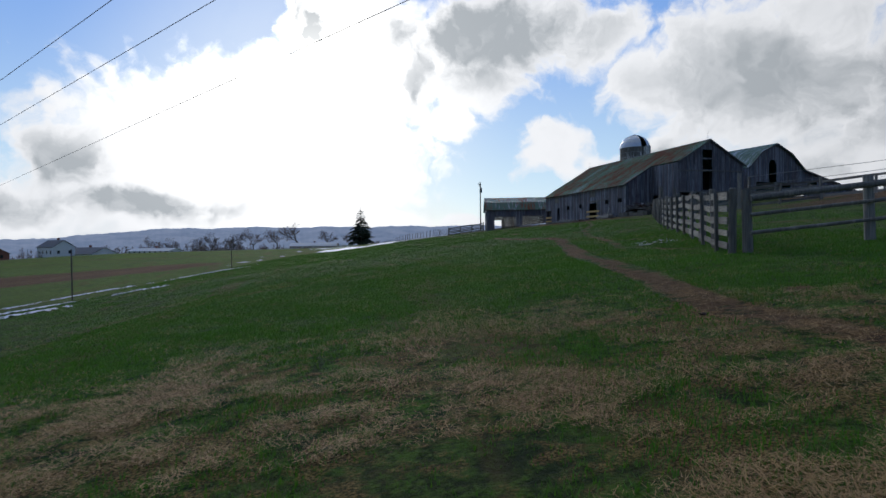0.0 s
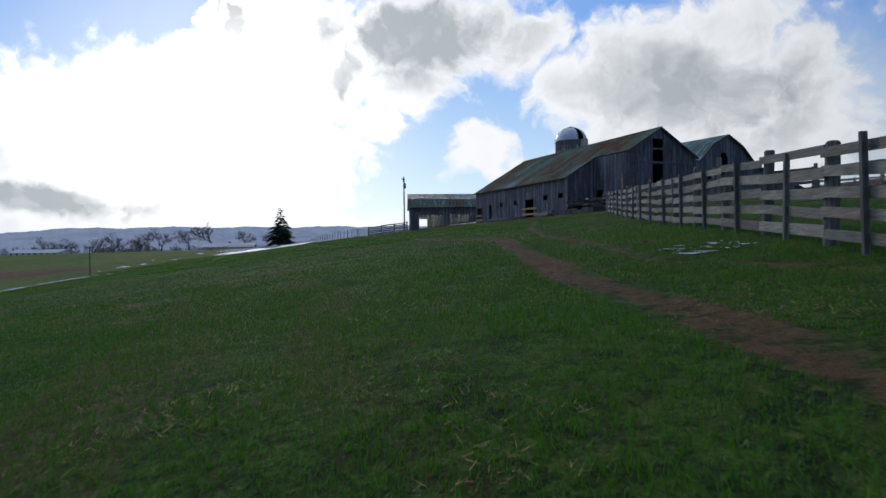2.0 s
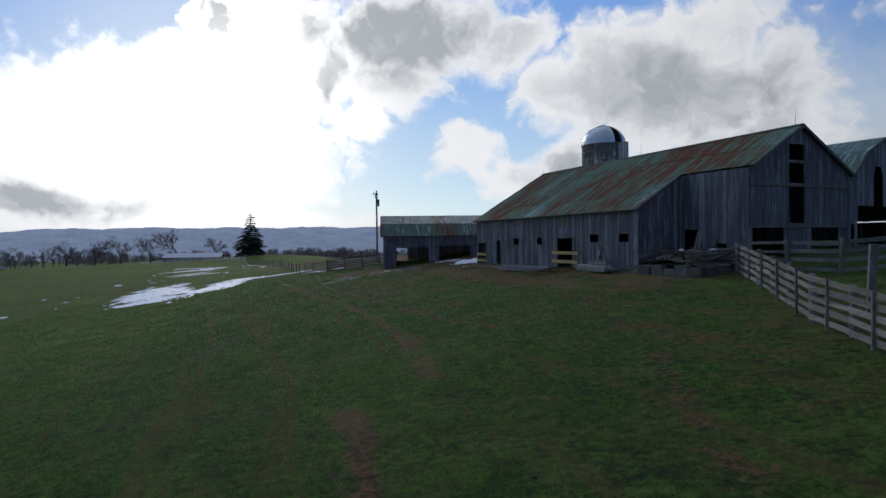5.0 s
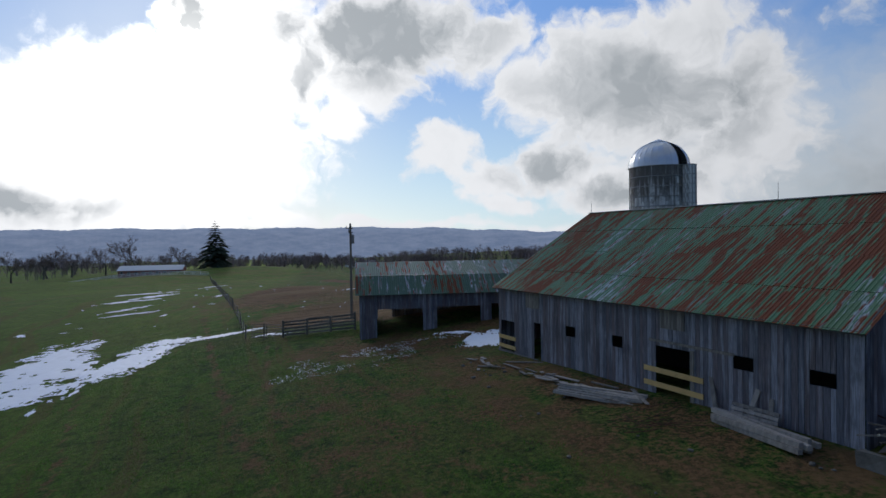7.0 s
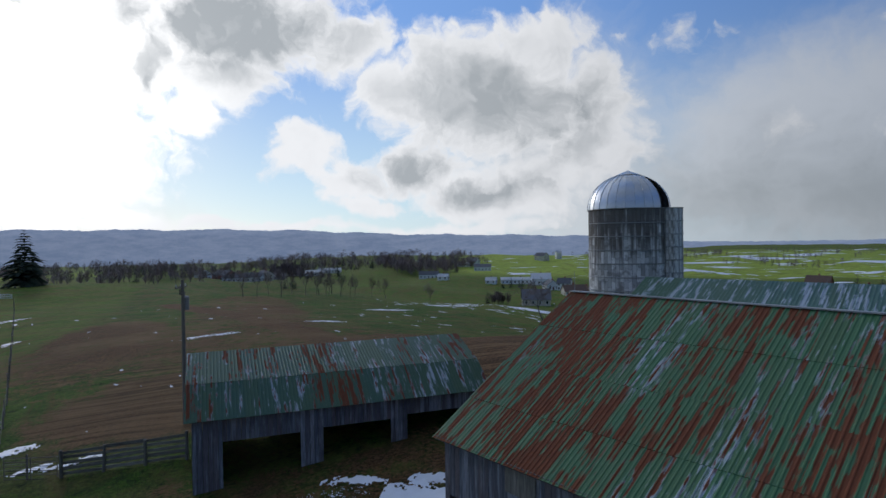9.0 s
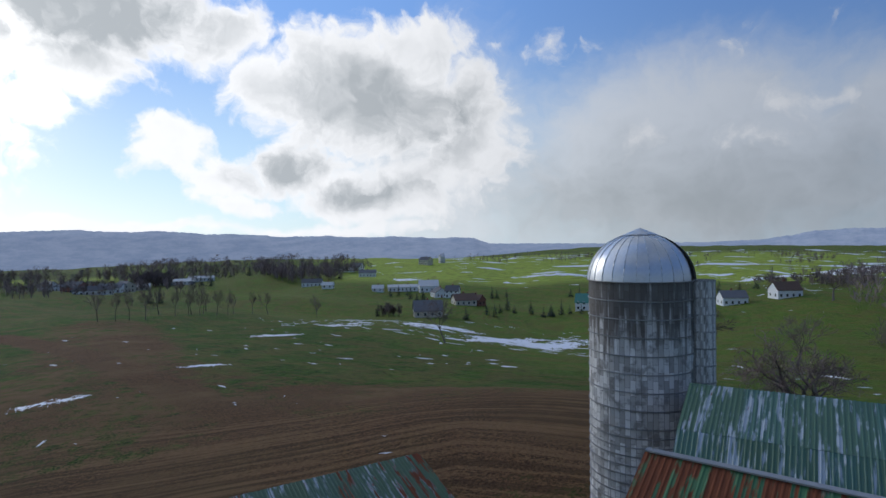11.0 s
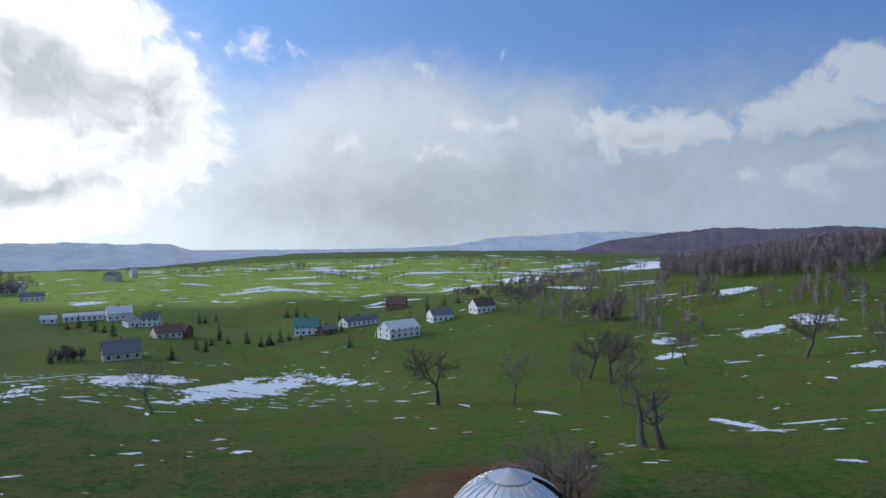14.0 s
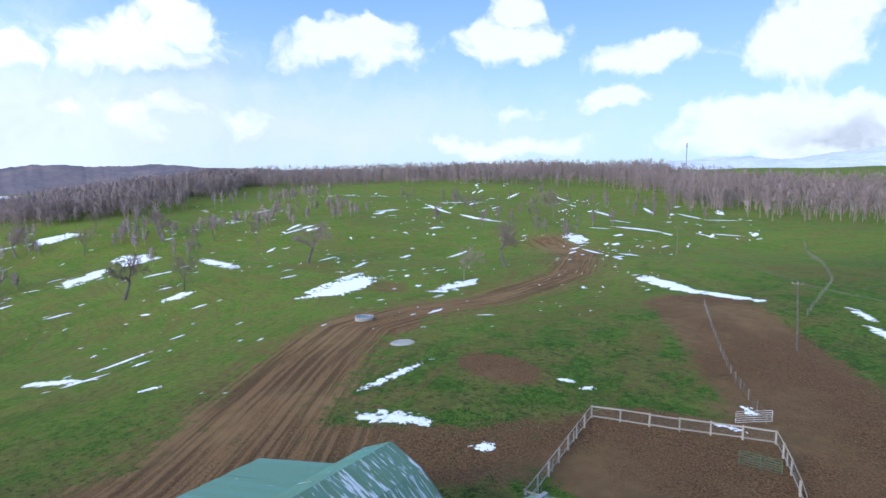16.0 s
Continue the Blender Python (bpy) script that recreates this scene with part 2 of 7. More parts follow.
# ---- ground form ----
XS = [-1500, -400, -120, -30, 20, 60, 110, 170, 280, 450, 800, 1500]
YS = [-900, -200, 40, 100, 150, 240, 380, 700, 1700]
HEIGHTS = [
    [-30, -25, -10, -6, -1, 4, 6, 10, 16, 26, 22, 0],
    [-22, -20, -8, -5, -1, 3, 4, 6, 12, 22, 22, 0],
    [-20, -18, -8, -4, 3, 6, 4, 2, 5, 17, 16, -10],
    [-20, -16, -8, -1.5, 4, 4.5, 0, -6, -2, 11, 8, -20],
    [-20, -14, -6, 0, 4, 1, -5, -11, -10, 2, -4, -24],
    [-20, -12, -4, 0, 0, -4, -10, -19, -18, -12, -18, -28],
    [-18, -12, -5, -3, -4, -9, -14, -20, -24, -24, -26, -30],
    [-20, -16, -14, -14, -15, -17, -18, -20, -22, -24, -26, -30],
    [-24, -24, -24, -24, -24, -24, -24, -24, -24, -24, -28, -32],
]


def hermite(xs, ys, x):
    """Smooth curve through rows of ys at xs (first axis), at the places x."""
    xs, ys, x = np.asarray(xs, float), np.asarray(ys, float), np.clip(np.asarray(x, float), xs[0], xs[-1])
    d = np.diff(ys, axis=0) / np.diff(xs)[:, None]
    m = np.zeros_like(ys)
    same = d[:-1] * d[1:] > 0
    m[1:-1] = np.where(same, 2 * d[:-1] * d[1:] / np.where(same, d[:-1] + d[1:], 1), 0)
    m[0], m[-1] = d[0], d[-1]
    i = np.clip(np.searchsorted(xs, x) - 1, 0, len(xs) - 2)
    h = (xs[i + 1] - xs[i])[:, None]
    t = ((x - xs[i]) / (xs[i + 1] - xs[i]))[:, None]
    return ((2 * t**3 - 3 * t**2 + 1) * ys[i] + (t**3 - 2 * t**2 + t) * h * m[i]
            + (-2 * t**3 + 3 * t**2) * ys[i + 1] + (t**3 - t**2) * h * m[i + 1])


def smooth01(v, lo, hi):
    t = np.clip((v - lo) / (hi - lo), 0, 1)
    return t * t * (3 - 2 * t)


def land(x, y):
    """Height of the ground at arrays of places."""
    x, y = np.atleast_1d(np.asarray(x, float)), np.atleast_1d(np.asarray(y, float))
    cols = hermite(XS, np.array(HEIGHTS).T, x)
    z = np.empty(len(x))
    for k in range(0, len(x), 4000):
        c, yy = cols[k:k + 4000], y[k:k + 4000]
        ys = np.array(YS, float)
        i = np.clip(np.searchsorted(ys, np.clip(yy, ys[0], ys[-1])) - 1, 0, len(ys) - 2)
        d = np.diff(c, axis=1) / np.diff(ys)
        m = np.zeros_like(c)
        same = d[:, :-1] * d[:, 1:] > 0
        m[:, 1:-1] = np.where(same, 2 * d[:, :-1] * d[:, 1:] / np.where(same, d[:, :-1] + d[:, 1:], 1), 0)
        m[:, 0], m[:, -1] = d[:, 0], d[:, -1]
        r = np.arange(len(yy))
        h = ys[i + 1] - ys[i]
        t = (np.clip(yy, ys[0], ys[-1]) - ys[i]) / h
        z[k:k + 4000] = ((2 * t**3 - 3 * t**2 + 1) * c[r, i] + (t**3 - 2 * t**2 + t) * h * m[r, i]
                         + (-2 * t**3 + 3 * t**2) * c[r, i + 1] + (t**3 - t**2) * h * m[r, i + 1])
    plane = 0.2 + 0.12 * (np.clip(x, -60, 36) - 1) + 0.022 * (np.minimum(y, 125) - 8)
    w = (smooth01(x, -60, -18) * (1 - smooth01(x, 44, 78)) * smooth01(y, -60, -10) * (1 - smooth01(y, 118, 160)))
    z = z * (1 - w) + plane * w
    far = smooth01(np.hypot(x - 20, y - 90), 90, 260)
    r, az = np.hypot(x - 13, y - 98), np.degrees(np.arctan2(x - 13, y - 98))
    z = z + 0.0135 * np.clip(r - 30, 0, 900) * smooth01(az, 0, 18) * (1 - smooth01(az, 62, 92)) * smooth01(r, 60, 200)
    z = z - 42 * smooth01(r, 1000, 2300) * smooth01(y, 200, 700) * (1 - smooth01(az, 34, 52))
    z = z + far * (2.2 * np.sin(x / 37 + 1.3 * np.sin(y / 61)) * np.cos(y / 43 + 0.6) + 1.2 * np.sin(x / 19 - y / 23))
    z = z + 0.05 * np.sin(x / 2.3 + 0.7 * np.sin(y / 3.1)) * np.cos(y / 2.9) * smooth01(np.hypot(x - 1, y - 3), 0, 3)
    return z


def land_at(x, y):
    return float(land([x], [y])[0])


# ---- materials ----
def material(name):
    m = bpy.data.materials.new(name)
    m.use_nodes = True
    return m, m.node_tree, m.node_tree.nodes["Principled BSDF"]


def bump(nt, b, height, strength, distance=0.02):
    n = node(nt, "ShaderNodeBump", Strength=strength, Distance=distance)
    nt.links.new(height, n.inputs["Height"])
    nt.links.new(n.outputs[0], b.inputs["Normal"])


def coords(nt, scale=(1, 1, 1), kind="Object"):
    c = nt.nodes.new("ShaderNodeTexCoord")
    m = nt.nodes.new("ShaderNodeMapping")
    m.inputs["Scale"].default_value = scale
    nt.links.new(c.outputs[kind], m.inputs[0])
    return m.outputs[0]


def world_coords(nt, scale=(1, 1, 1)):
    c = nt.nodes.new("ShaderNodeNewGeometry")
    m = nt.nodes.new("ShaderNodeMapping")
    m.inputs["Scale"].default_value = scale
    nt.links.new(c.outputs["Position"], m.inputs[0])
    return m.outputs[0]


def plain(name, colour, rough=0.7, metal=0.0, vary=0.25, scale=3.0, relief=0.15, stretch=(1, 1, 1)):
    """A worn surface: two scales of noise in the colour, fine relief."""
    m, nt, b = material(name)
    v = world_coords(nt, stretch)
    n1, n2 = noise_node(nt, v, scale, 5), noise_node(nt, v, scale * 9, 4)
    info = nt.nodes.new("ShaderNodeObjectInfo")
    f = math_node(nt, "ADD", math_node(nt, "MULTIPLY", n1, 0.6), math_node(nt, "MULTIPLY", n2, 0.4))
    f = math_node(nt, "ADD", f, math_node(nt, "MULTIPLY", math_node(nt, "SUBTRACT", info.outputs["Random"], 0.5), 0.35))
    lo, hi = tuple(c * (1 - vary) for c in colour), tuple(min(1, c * (1 + vary)) for c in colour)
    nt.links.new(mix_node(nt, step_node(nt, f, 0.25, 0.75), lo, hi), b.inputs["Base Color"])
    b.inputs["Roughness"].default_value, b.inputs["Metallic"].default_value = rough, metal
    if relief:
        bump(nt, b, n2, relief)
    return m


def weathered_wood(name, grey, brown, light, run=(1, 1, 0.07)):
    """Old boards: grain along z or as run says, bleached streaks, dark stains."""
    m, nt, b = material(name)
    v = world_coords(nt, run)
    grain = noise_node(nt, v, 26, 5, 0.6)
    streak = noise_node(nt, v, 5, 4, 0.6)
    stain = noise_node(nt, world_coords(nt), 0.7, 4)
    info = nt.nodes.new("ShaderNodeObjectInfo")
    c = mix_node(nt, info.outputs["Random"], grey, brown)
    pick = math_node(nt, "FRACT", math_node(nt, "MULTIPLY", info.outputs["Random"], 7.31))
    c = mix_node(nt, math_node(nt, "MULTIPLY", step_node(nt, pick, 0.72, 0.86), 0.55), c, light)
    c = mix_node(nt, math_node(nt, "MULTIPLY", math_node(nt, "SUBTRACT", 1.0, step_node(nt, pick, 0.10, 0.2)), 0.6), c, tuple(k * 0.45 for k in brown))
    c = mix_node(nt, math_node(nt, "MULTIPLY", step_node(nt, streak, 0.46, 0.72), 0.72), c, light)
    c = mix_node(nt, math_node(nt, "MULTIPLY", step_node(nt, stain, 0.5, 0.75), 0.5), c, tuple(k * 0.5 for k in grey))
    c = mix_node(nt, step_node(nt, grain, 0.38, 0.62), mix_node(nt, 0.45, c, (0.03, 0.03, 0.035)), c)
    nt.links.new(c, b.inputs["Base Color"])
    b.inputs["Roughness"].default_value = 0.85
    bump(nt, b, grain, 0.35, 0.01)
    return m


def painted_roof(name, turn, rust_amount, bare_amount, green_a=(0.035, 0.095, 0.062), green_b=(0.085, 0.150, 0.085)):
    """Ribbed steel, green paint worn to bare zinc and rust in streaks down the slope. turn: the way the slope faces."""
    m, nt, b = material(name)
    info = nt.nodes.new("ShaderNodeObjectInfo")
    c = nt.nodes.new("ShaderNodeNewGeometry")
    mp = nt.nodes.new("ShaderNodeMapping")
    mp.vector_type = "TEXTURE"
    mp.inputs["Rotation"].default_value = (0, 0, radians(turn))
    nt.links.new(c.outputs["Position"], mp.inputs[0])
    s = nt.nodes.new("ShaderNodeSeparateXYZ")
    nt.links.new(mp.outputs[0], s.inputs[0])
    def stretched(along, snap):
        q = nt.nodes.new("ShaderNodeCombineXYZ")
        across = math_node(nt, "SNAP", s.outputs[1], snap) if snap else s.outputs[1]
        nt.links.new(math_node(nt, "MULTIPLY", s.outputs[0], along), q.inputs[0])
        nt.links.new(across, q.inputs[1])
        nt.links.new(math_node(nt, "MULTIPLY", info.outputs["Random"], 0.35), q.inputs[2])
        return q.outputs[0]
    ribs = noise_node(nt, stretched(0.10, 0.09), 5.2, 3, 0.6)
    streak = noise_node(nt, stretched(0.12, 0), 2.8, 7, 0.70)
    broad = noise_node(nt, stretched(0.5, 0), 0.30, 4, 0.55)
    fine = noise_node(nt, stretched(0.14, 0), 15, 4, 0.6)
    green = mix_node(nt, fine, green_a, green_b)
    green = mix_node(nt, math_node(nt, "MULTIPLY", info.outputs["Random"], 0.5), green, (0.075, 0.125, 0.055))
    bare_f = math_node(nt, "ADD", math_node(nt, "MULTIPLY", ribs, 0.55), math_node(nt, "MULTIPLY", streak, 0.55))
    base = mix_node(nt, step_node(nt, bare_f, 0.645 - bare_amount, 0.71 - bare_amount), green, (0.37, 0.43, 0.48))
    rust_f = math_node(nt, "ADD", math_node(nt, "MULTIPLY", ribs, 0.50),
                       math_node(nt, "ADD", math_node(nt, "MULTIPLY", streak, 0.38), math_node(nt, "MULTIPLY", broad, 0.37)))
    rust = mix_node(nt, fine, (0.080, 0.024, 0.012), (0.235, 0.075, 0.032))
    mask = step_node(nt, rust_f, 0.71 - rust_amount, 0.745 - rust_amount)
    nt.links.new(mix_node(nt, mask, base, rust), b.inputs["Base Color"])
    nt.links.new(math_node(nt, "ADD", 0.45, math_node(nt, "MULTIPLY", mask, 0.40)), b.inputs["Roughness"])
    b.inputs["Specular IOR Level"].default_value = 0.27
    bump(nt, b, fine, 0.12, 0.005)
    return m


def ground_material():
    """Pasture: short winter grass, bare earth, straw; masks come from the mesh (bare, straw, bright)."""
    m, nt, b = material("pasture")
    p = world_coords(nt)
    n_big, n_mid = noise_node(nt, p, 0.045, 5), noise_node(nt, p, 0.5, 5)
    n_fine, n_tiny = noise_node(nt, p, 4.5, 6, 0.65), noise_node(nt, p, 38, 3, 0.6)
    at = nt.nodes.new("ShaderNodeAttribute")
    at.attribute_name = "cover"
    sp = nt.nodes.new("ShaderNodeSeparateColor")
    nt.links.new(at.outputs["Color"], sp.inputs[0])
    n_tuft = noise_node(nt, p, 15, 4, 0.7)
    speck = step_node(nt, math_node(nt, "ADD", math_node(nt, "MULTIPLY", n_fine, 0.55), math_node(nt, "MULTIPLY", n_tuft, 0.45)), 0.40, 0.61)
    grass = mix_node(nt, speck, (0.008, 0.028, 0.004), (0.090, 0.200, 0.018))
    grass = mix_node(nt, math_node(nt, "MULTIPLY", step_node(nt, n_mid, 0.45, 0.75), 0.45), grass, (0.095, 0.155, 0.020))
    grass = mix_node(nt, math_node(nt, "MULTIPLY", step_node(nt, n_big, 0.45, 0.7), 0.5), grass, (0.10, 0.185, 0.018))
    n_patch = noise_node(nt, p, 0.13, 6, 0.65)
    sx = nt.nodes.new("ShaderNodeSeparateXYZ")
    nt.links.new(p, sx.inputs[0])
    grazed = math_node(nt, "ADD", 0.15, math_node(nt, "MULTIPLY", step_node(nt, math_node(nt, "ADD", sx.outputs[0], math_node(nt, "MULTIPLY", sx.outputs[1], 0.4)), 25, 75), 0.48))
    grass = mix_node(nt, math_node(nt, "MULTIPLY", step_node(nt, n_patch, 0.43, 0.57), grazed), grass, mix_node(nt, n_fine, (0.080, 0.065, 0.020), (0.240, 0.185, 0.060)))
    n_spot = noise_node(nt, p, 1.15, 7, 0.72)
    grass = mix_node(nt, math_node(nt, "MULTIPLY", step_node(nt, n_spot, 0.57, 0.65), 0.42), grass, mix_node(nt, n_tuft, (0.055, 0.038, 0.015), (0.19, 0.14, 0.055)))
    grass = mix_node(nt, math_node(nt, "MULTIPLY", math_node(nt, "SUBTRACT", 1.0, step_node(nt, n_spot, 0.38, 0.46)), 0.75), grass, (0.010, 0.024, 0.005))
    n_mott = noise_node(nt, p, 0.85, 9, 0.78)
    grass = mix_node(nt, math_node(nt, "MULTIPLY", step_node(nt, n_mott, 0.52, 0.60), 0.40), grass, (0.020, 0.036, 0.008))
    grass = mix_node(nt, math_node(nt, "MULTIPLY", math_node(nt, "SUBTRACT", 1.0, step_node(nt, n_mott, 0.40, 0.48)), 0.38), grass, (0.165, 0.205, 0.045))
    # paler yellow-green carries the painted sunlight of the far fields
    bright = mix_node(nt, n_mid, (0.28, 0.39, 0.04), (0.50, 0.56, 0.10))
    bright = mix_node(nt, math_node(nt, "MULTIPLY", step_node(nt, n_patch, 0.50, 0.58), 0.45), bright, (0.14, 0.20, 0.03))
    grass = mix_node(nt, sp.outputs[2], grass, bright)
    earth = mix_node(nt, speck, (0.046, 0.022, 0.011), (0.250, 0.130, 0.063))
    straw = mix_node(nt, step_node(nt, n_tiny, 0.38, 0.66), (0.055, 0.028, 0.011), (0.46, 0.270, 0.100))
    n_clump = noise_node(nt, p, 1.5, 4, 0.6)
    jitter = math_node(nt, "MULTIPLY", math_node(nt, "SUBTRACT",
                       math_node(nt, "ADD", math_node(nt, "MULTIPLY", n_fine, 0.6), math_node(nt, "MULTIPLY", n_mid, 0.6)), 0.6), 1.6)
    bare_f = step_node(nt, math_node(nt, "ADD", sp.outputs[0], jitter), 0.32, 0.62)
    straw_f = step_node(nt, math_node(nt, "ADD", math_node(nt, "MULTIPLY", sp.outputs[1], 1.15), math_node(nt, "ADD", jitter, math_node(nt, "MULTIPLY", math_node(nt, "SUBTRACT", n_clump, 0.5), 2.8))), 0.45, 0.80)
    earth = mix_node(nt, step_node(nt, n_big, 0.42, 0.62), earth, mix_node(nt, n_mid, (0.105, 0.054, 0.025), (0.27, 0.160, 0.078)))
    # ruts run along the farm tracks, cattle terraces along the contours
    tr = nt.nodes.new("ShaderNodeAttribute")
    tr.attribute_name = "track"
    tp = nt.nodes.new("ShaderNodeSeparateColor")
    nt.links.new(tr.outputs["Color"], tp.inputs[0])
    xyz = nt.nodes.new("ShaderNodeSeparateXYZ")
    nt.links.new(p, xyz.inputs[0])
    def lines(coord, freq, along):
        q = nt.nodes.new("ShaderNodeCombineXYZ")
        nt.links.new(math_node(nt, "MULTIPLY", coord, freq), q.inputs[0])
        nt.links.new(math_node(nt, "MULTIPLY", xyz.outputs[0], along), q.inputs[1])
        nt.links.new(math_node(nt, "MULTIPLY", xyz.outputs[1], along), q.inputs[2])
        return noise_node(nt, q.outputs[0], 1.0, 4, 0.6)
    rut = lines(tp.outputs[0], 13, 0.03)
    worn = math_node(nt, "SUBTRACT", 1.0, step_node(nt, tp.outputs[0], 0.9, 2.0))
    rut = math_node(nt, "ADD", 0.48, math_node(nt, "MULTIPLY", math_node(nt, "SUBTRACT", rut, 0.48), math_node(nt, "MULTIPLY", worn, 1.5)))
    earth = mix_node(nt, math_node(nt, "MULTIPLY", step_node(nt, rut, 0.50, 0.60), 0.40), earth, (0.33, 0.19, 0.095))
    earth = mix_node(nt, math_node(nt, "MULTIPLY", math_node(nt, "SUBTRACT", 1.0, step_node(nt, rut, 0.38, 0.46)), 0.5), earth, (0.060, 0.030, 0.016))
    terrace = lines(xyz.outputs[2], 5.0, 0.02)
    grass = mix_node(nt, math_node(nt, "MULTIPLY", step_node(nt, terrace, 0.54, 0.62), 0.42), grass, (0.150, 0.095, 0.035))
    grass = mix_node(nt, math_node(nt, "MULTIPLY", math_node(nt, "SUBTRACT", 1.0, step_node(nt, terrace, 0.36, 0.44)), 0.22), grass, (0.022, 0.040, 0.008))
    col = mix_node(nt, math_node(nt, "MULTIPLY", bare_f, 0.92), grass, earth)
    col = mix_node(nt, math_node(nt, "MULTIPLY", straw_f, 0.7), col, straw)
    nt.links.new(col, b.inputs["Base Color"])
    b.inputs["Roughness"].default_value = 0.95
    b.inputs["Specular IOR Level"].default_value = 0.15
    bump(nt, b, math_node(nt, "ADD", n_fine, math_node(nt, "MULTIPLY", n_tiny, 0.5)), 1.0, 0.2)
    return m


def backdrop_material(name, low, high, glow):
    """Far wooded ridge; the bright air before it is painted as colour and glow."""
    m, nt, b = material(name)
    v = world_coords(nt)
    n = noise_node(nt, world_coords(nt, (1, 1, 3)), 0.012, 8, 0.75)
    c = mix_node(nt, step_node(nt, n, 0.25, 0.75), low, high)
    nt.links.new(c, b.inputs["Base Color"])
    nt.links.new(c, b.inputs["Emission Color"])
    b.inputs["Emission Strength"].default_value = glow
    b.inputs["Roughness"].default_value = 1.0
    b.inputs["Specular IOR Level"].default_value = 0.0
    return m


M_GROUND = ground_material()
M_WALL = weathered_wood("barn_board", (0.115, 0.128, 0.158), (0.175, 0.145, 0.150), (0.37, 0.40, 0.46))
M_FENCE = weathered_wood("fence_board", (0.16, 0.155, 0.14), (0.22, 0.20, 0.165), (0.36, 0.34, 0.30))
M_RAIL = weathered_wood("fence_rail", (0.15, 0.145, 0.13), (0.21, 0.185, 0.15), (0.38, 0.36, 0.31), (0.10, 0.10, 1.6))
M_TIMBER = plain("old_timber", (0.14, 0.12, 0.10), 0.9, vary=0.4, scale=2.0)
M_YELLOW = plain("fresh_pine", (0.50, 0.34, 0.13), 0.7, vary=0.2)
M_ROOF = painted_roof("green_roof_rusted", 15, 0.097, 0.092, (0.025, 0.115, 0.055), (0.085, 0.205, 0.090))
M_ROOF2 = painted_roof("green_roof", 87, 0.045, 0.075, (0.028, 0.085, 0.062), (0.075, 0.145, 0.095))
M_ROOF3 = painted_roof("bare_roof", 22, -0.05, 0.078, (0.045, 0.13, 0.105), (0.10, 0.19, 0.15))
M_ROOF4 = painted_roof("blue_green_roof", 22, -0.12, -0.02, (0.05, 0.17, 0.15), (0.10, 0.24, 0.20))
M_FASCIA = plain("fascia", (0.10, 0.10, 0.10), 0.8)
# near-black: the darkness inside the barns is put into the colour
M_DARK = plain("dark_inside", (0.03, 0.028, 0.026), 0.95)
M_STONE = plain("rubble_stone", (0.25, 0.24, 0.22), 0.95, vary=0.4, scale=4)
M_SNOW = plain("old_snow", (0.80, 0.82, 0.86), 0.6, vary=0.06, scale=2.0, relief=0.3)
M_ZINC = plain("zinc_dome", (0.62, 0.64, 0.66), 0.38, 0.75, vary=0.10, scale=0.8, relief=0.02)
M_STEEL = plain("dull_steel", (0.30, 0.30, 0.30), 0.5, 0.7, vary=0.2)
# blue-grey of the haze is mixed into these colours, and they emit it
M_RIDGE = backdrop_material("hazy_ridge", (0.135, 0.175, 0.250), (0.21, 0.245, 0.315), 1.05)
M_HILL = backdrop_material("hazy_wooded_hill", (0.075, 0.076, 0.105), (0.15, 0.128, 0.14), 0.26)


# ---- building helpers ----
def bm_box(bm, x0, x1, y0, y1, z0, z1):
    v = [bm.verts.new((x, y, z)) for z in (z0, z1) for x, y in ((x0, y0), (x1, y0), (x1, y1), (x0, y1))]
    for f in ((3, 2, 1, 0), (4, 5, 6, 7), (0, 1, 5, 4), (1, 2, 6, 5), (2, 3, 7, 6), (3, 0, 4, 7)):
        bm.faces.new([v[i] for i in f])
    return v


def bm_tube(bm, a, b, r0, r1=None, n=8):
    """A closed round bar from a to b."""
    a, b = Vector(a), Vector(b)
    q = (b - a).to_track_quat("Z", "Y")
    rings = []
    for c, r in ((a, r0), (b, r0 if r1 is None else r1)):
        rings.append([bm.verts.new(c + q @ Vector((r * math.cos(k * math.tau / n), r * math.sin(k * math.tau / n), 0))) for k in range(n)])
    for k in range(n):
        bm.faces.new((rings[0][k], rings[0][(k + 1) % n], rings[1][(k + 1) % n], rings[1][k]))
    bm.faces.new(rings[0][::-1])
    bm.faces.new(rings[1])


def bm_bent(bm, pts, radius, n=5):
    """One round rod through a chain of points."""
    rings = []
    for i, p in enumerate(pts):
        d = (pts[min(i + 1, len(pts) - 1)] - pts[max(i - 1, 0)]).normalized()
        q = d.to_track_quat("Z", "Y")
        rings.append([bm.verts.new(p + q @ Vector((radius * math.cos(k * math.tau / n), radius * math.sin(k * math.tau / n), 0))) for k in range(n)])
    for a, b in zip(rings[:-1], rings[1:]):
        for k in range(n):
            bm.faces.new((a[k], a[(k + 1) % n], b[(k + 1) % n], b[k]))
    bm.faces.new(rings[0][::-1])
    bm.faces.new(rings[-1])


def bm_bar(bm, a, b, w, h):
    """A square bar from a to b, w wide and h high."""
    a, b = Vector(a), Vector(b)
    d = (b - a).normalized()
    side = d.cross(Vector((0, 0, 1)))
    side = side.normalized() if side.length > 1e-4 else Vector((1, 0, 0))
    up = side.cross(d)
    v = [bm.verts.new(p + side * s * w / 2 + up * u * h / 2) for p in (a, b) for s, u in ((-1, -1), (1, -1), (1, 1), (-1, 1))]
    for f in ((3, 2, 1, 0), (4, 5, 6, 7), (0, 1, 5, 4), (1, 2, 6, 5), (2, 3, 7, 6), (3, 0, 4, 7)):
        bm.faces.new([v[i] for i in f])


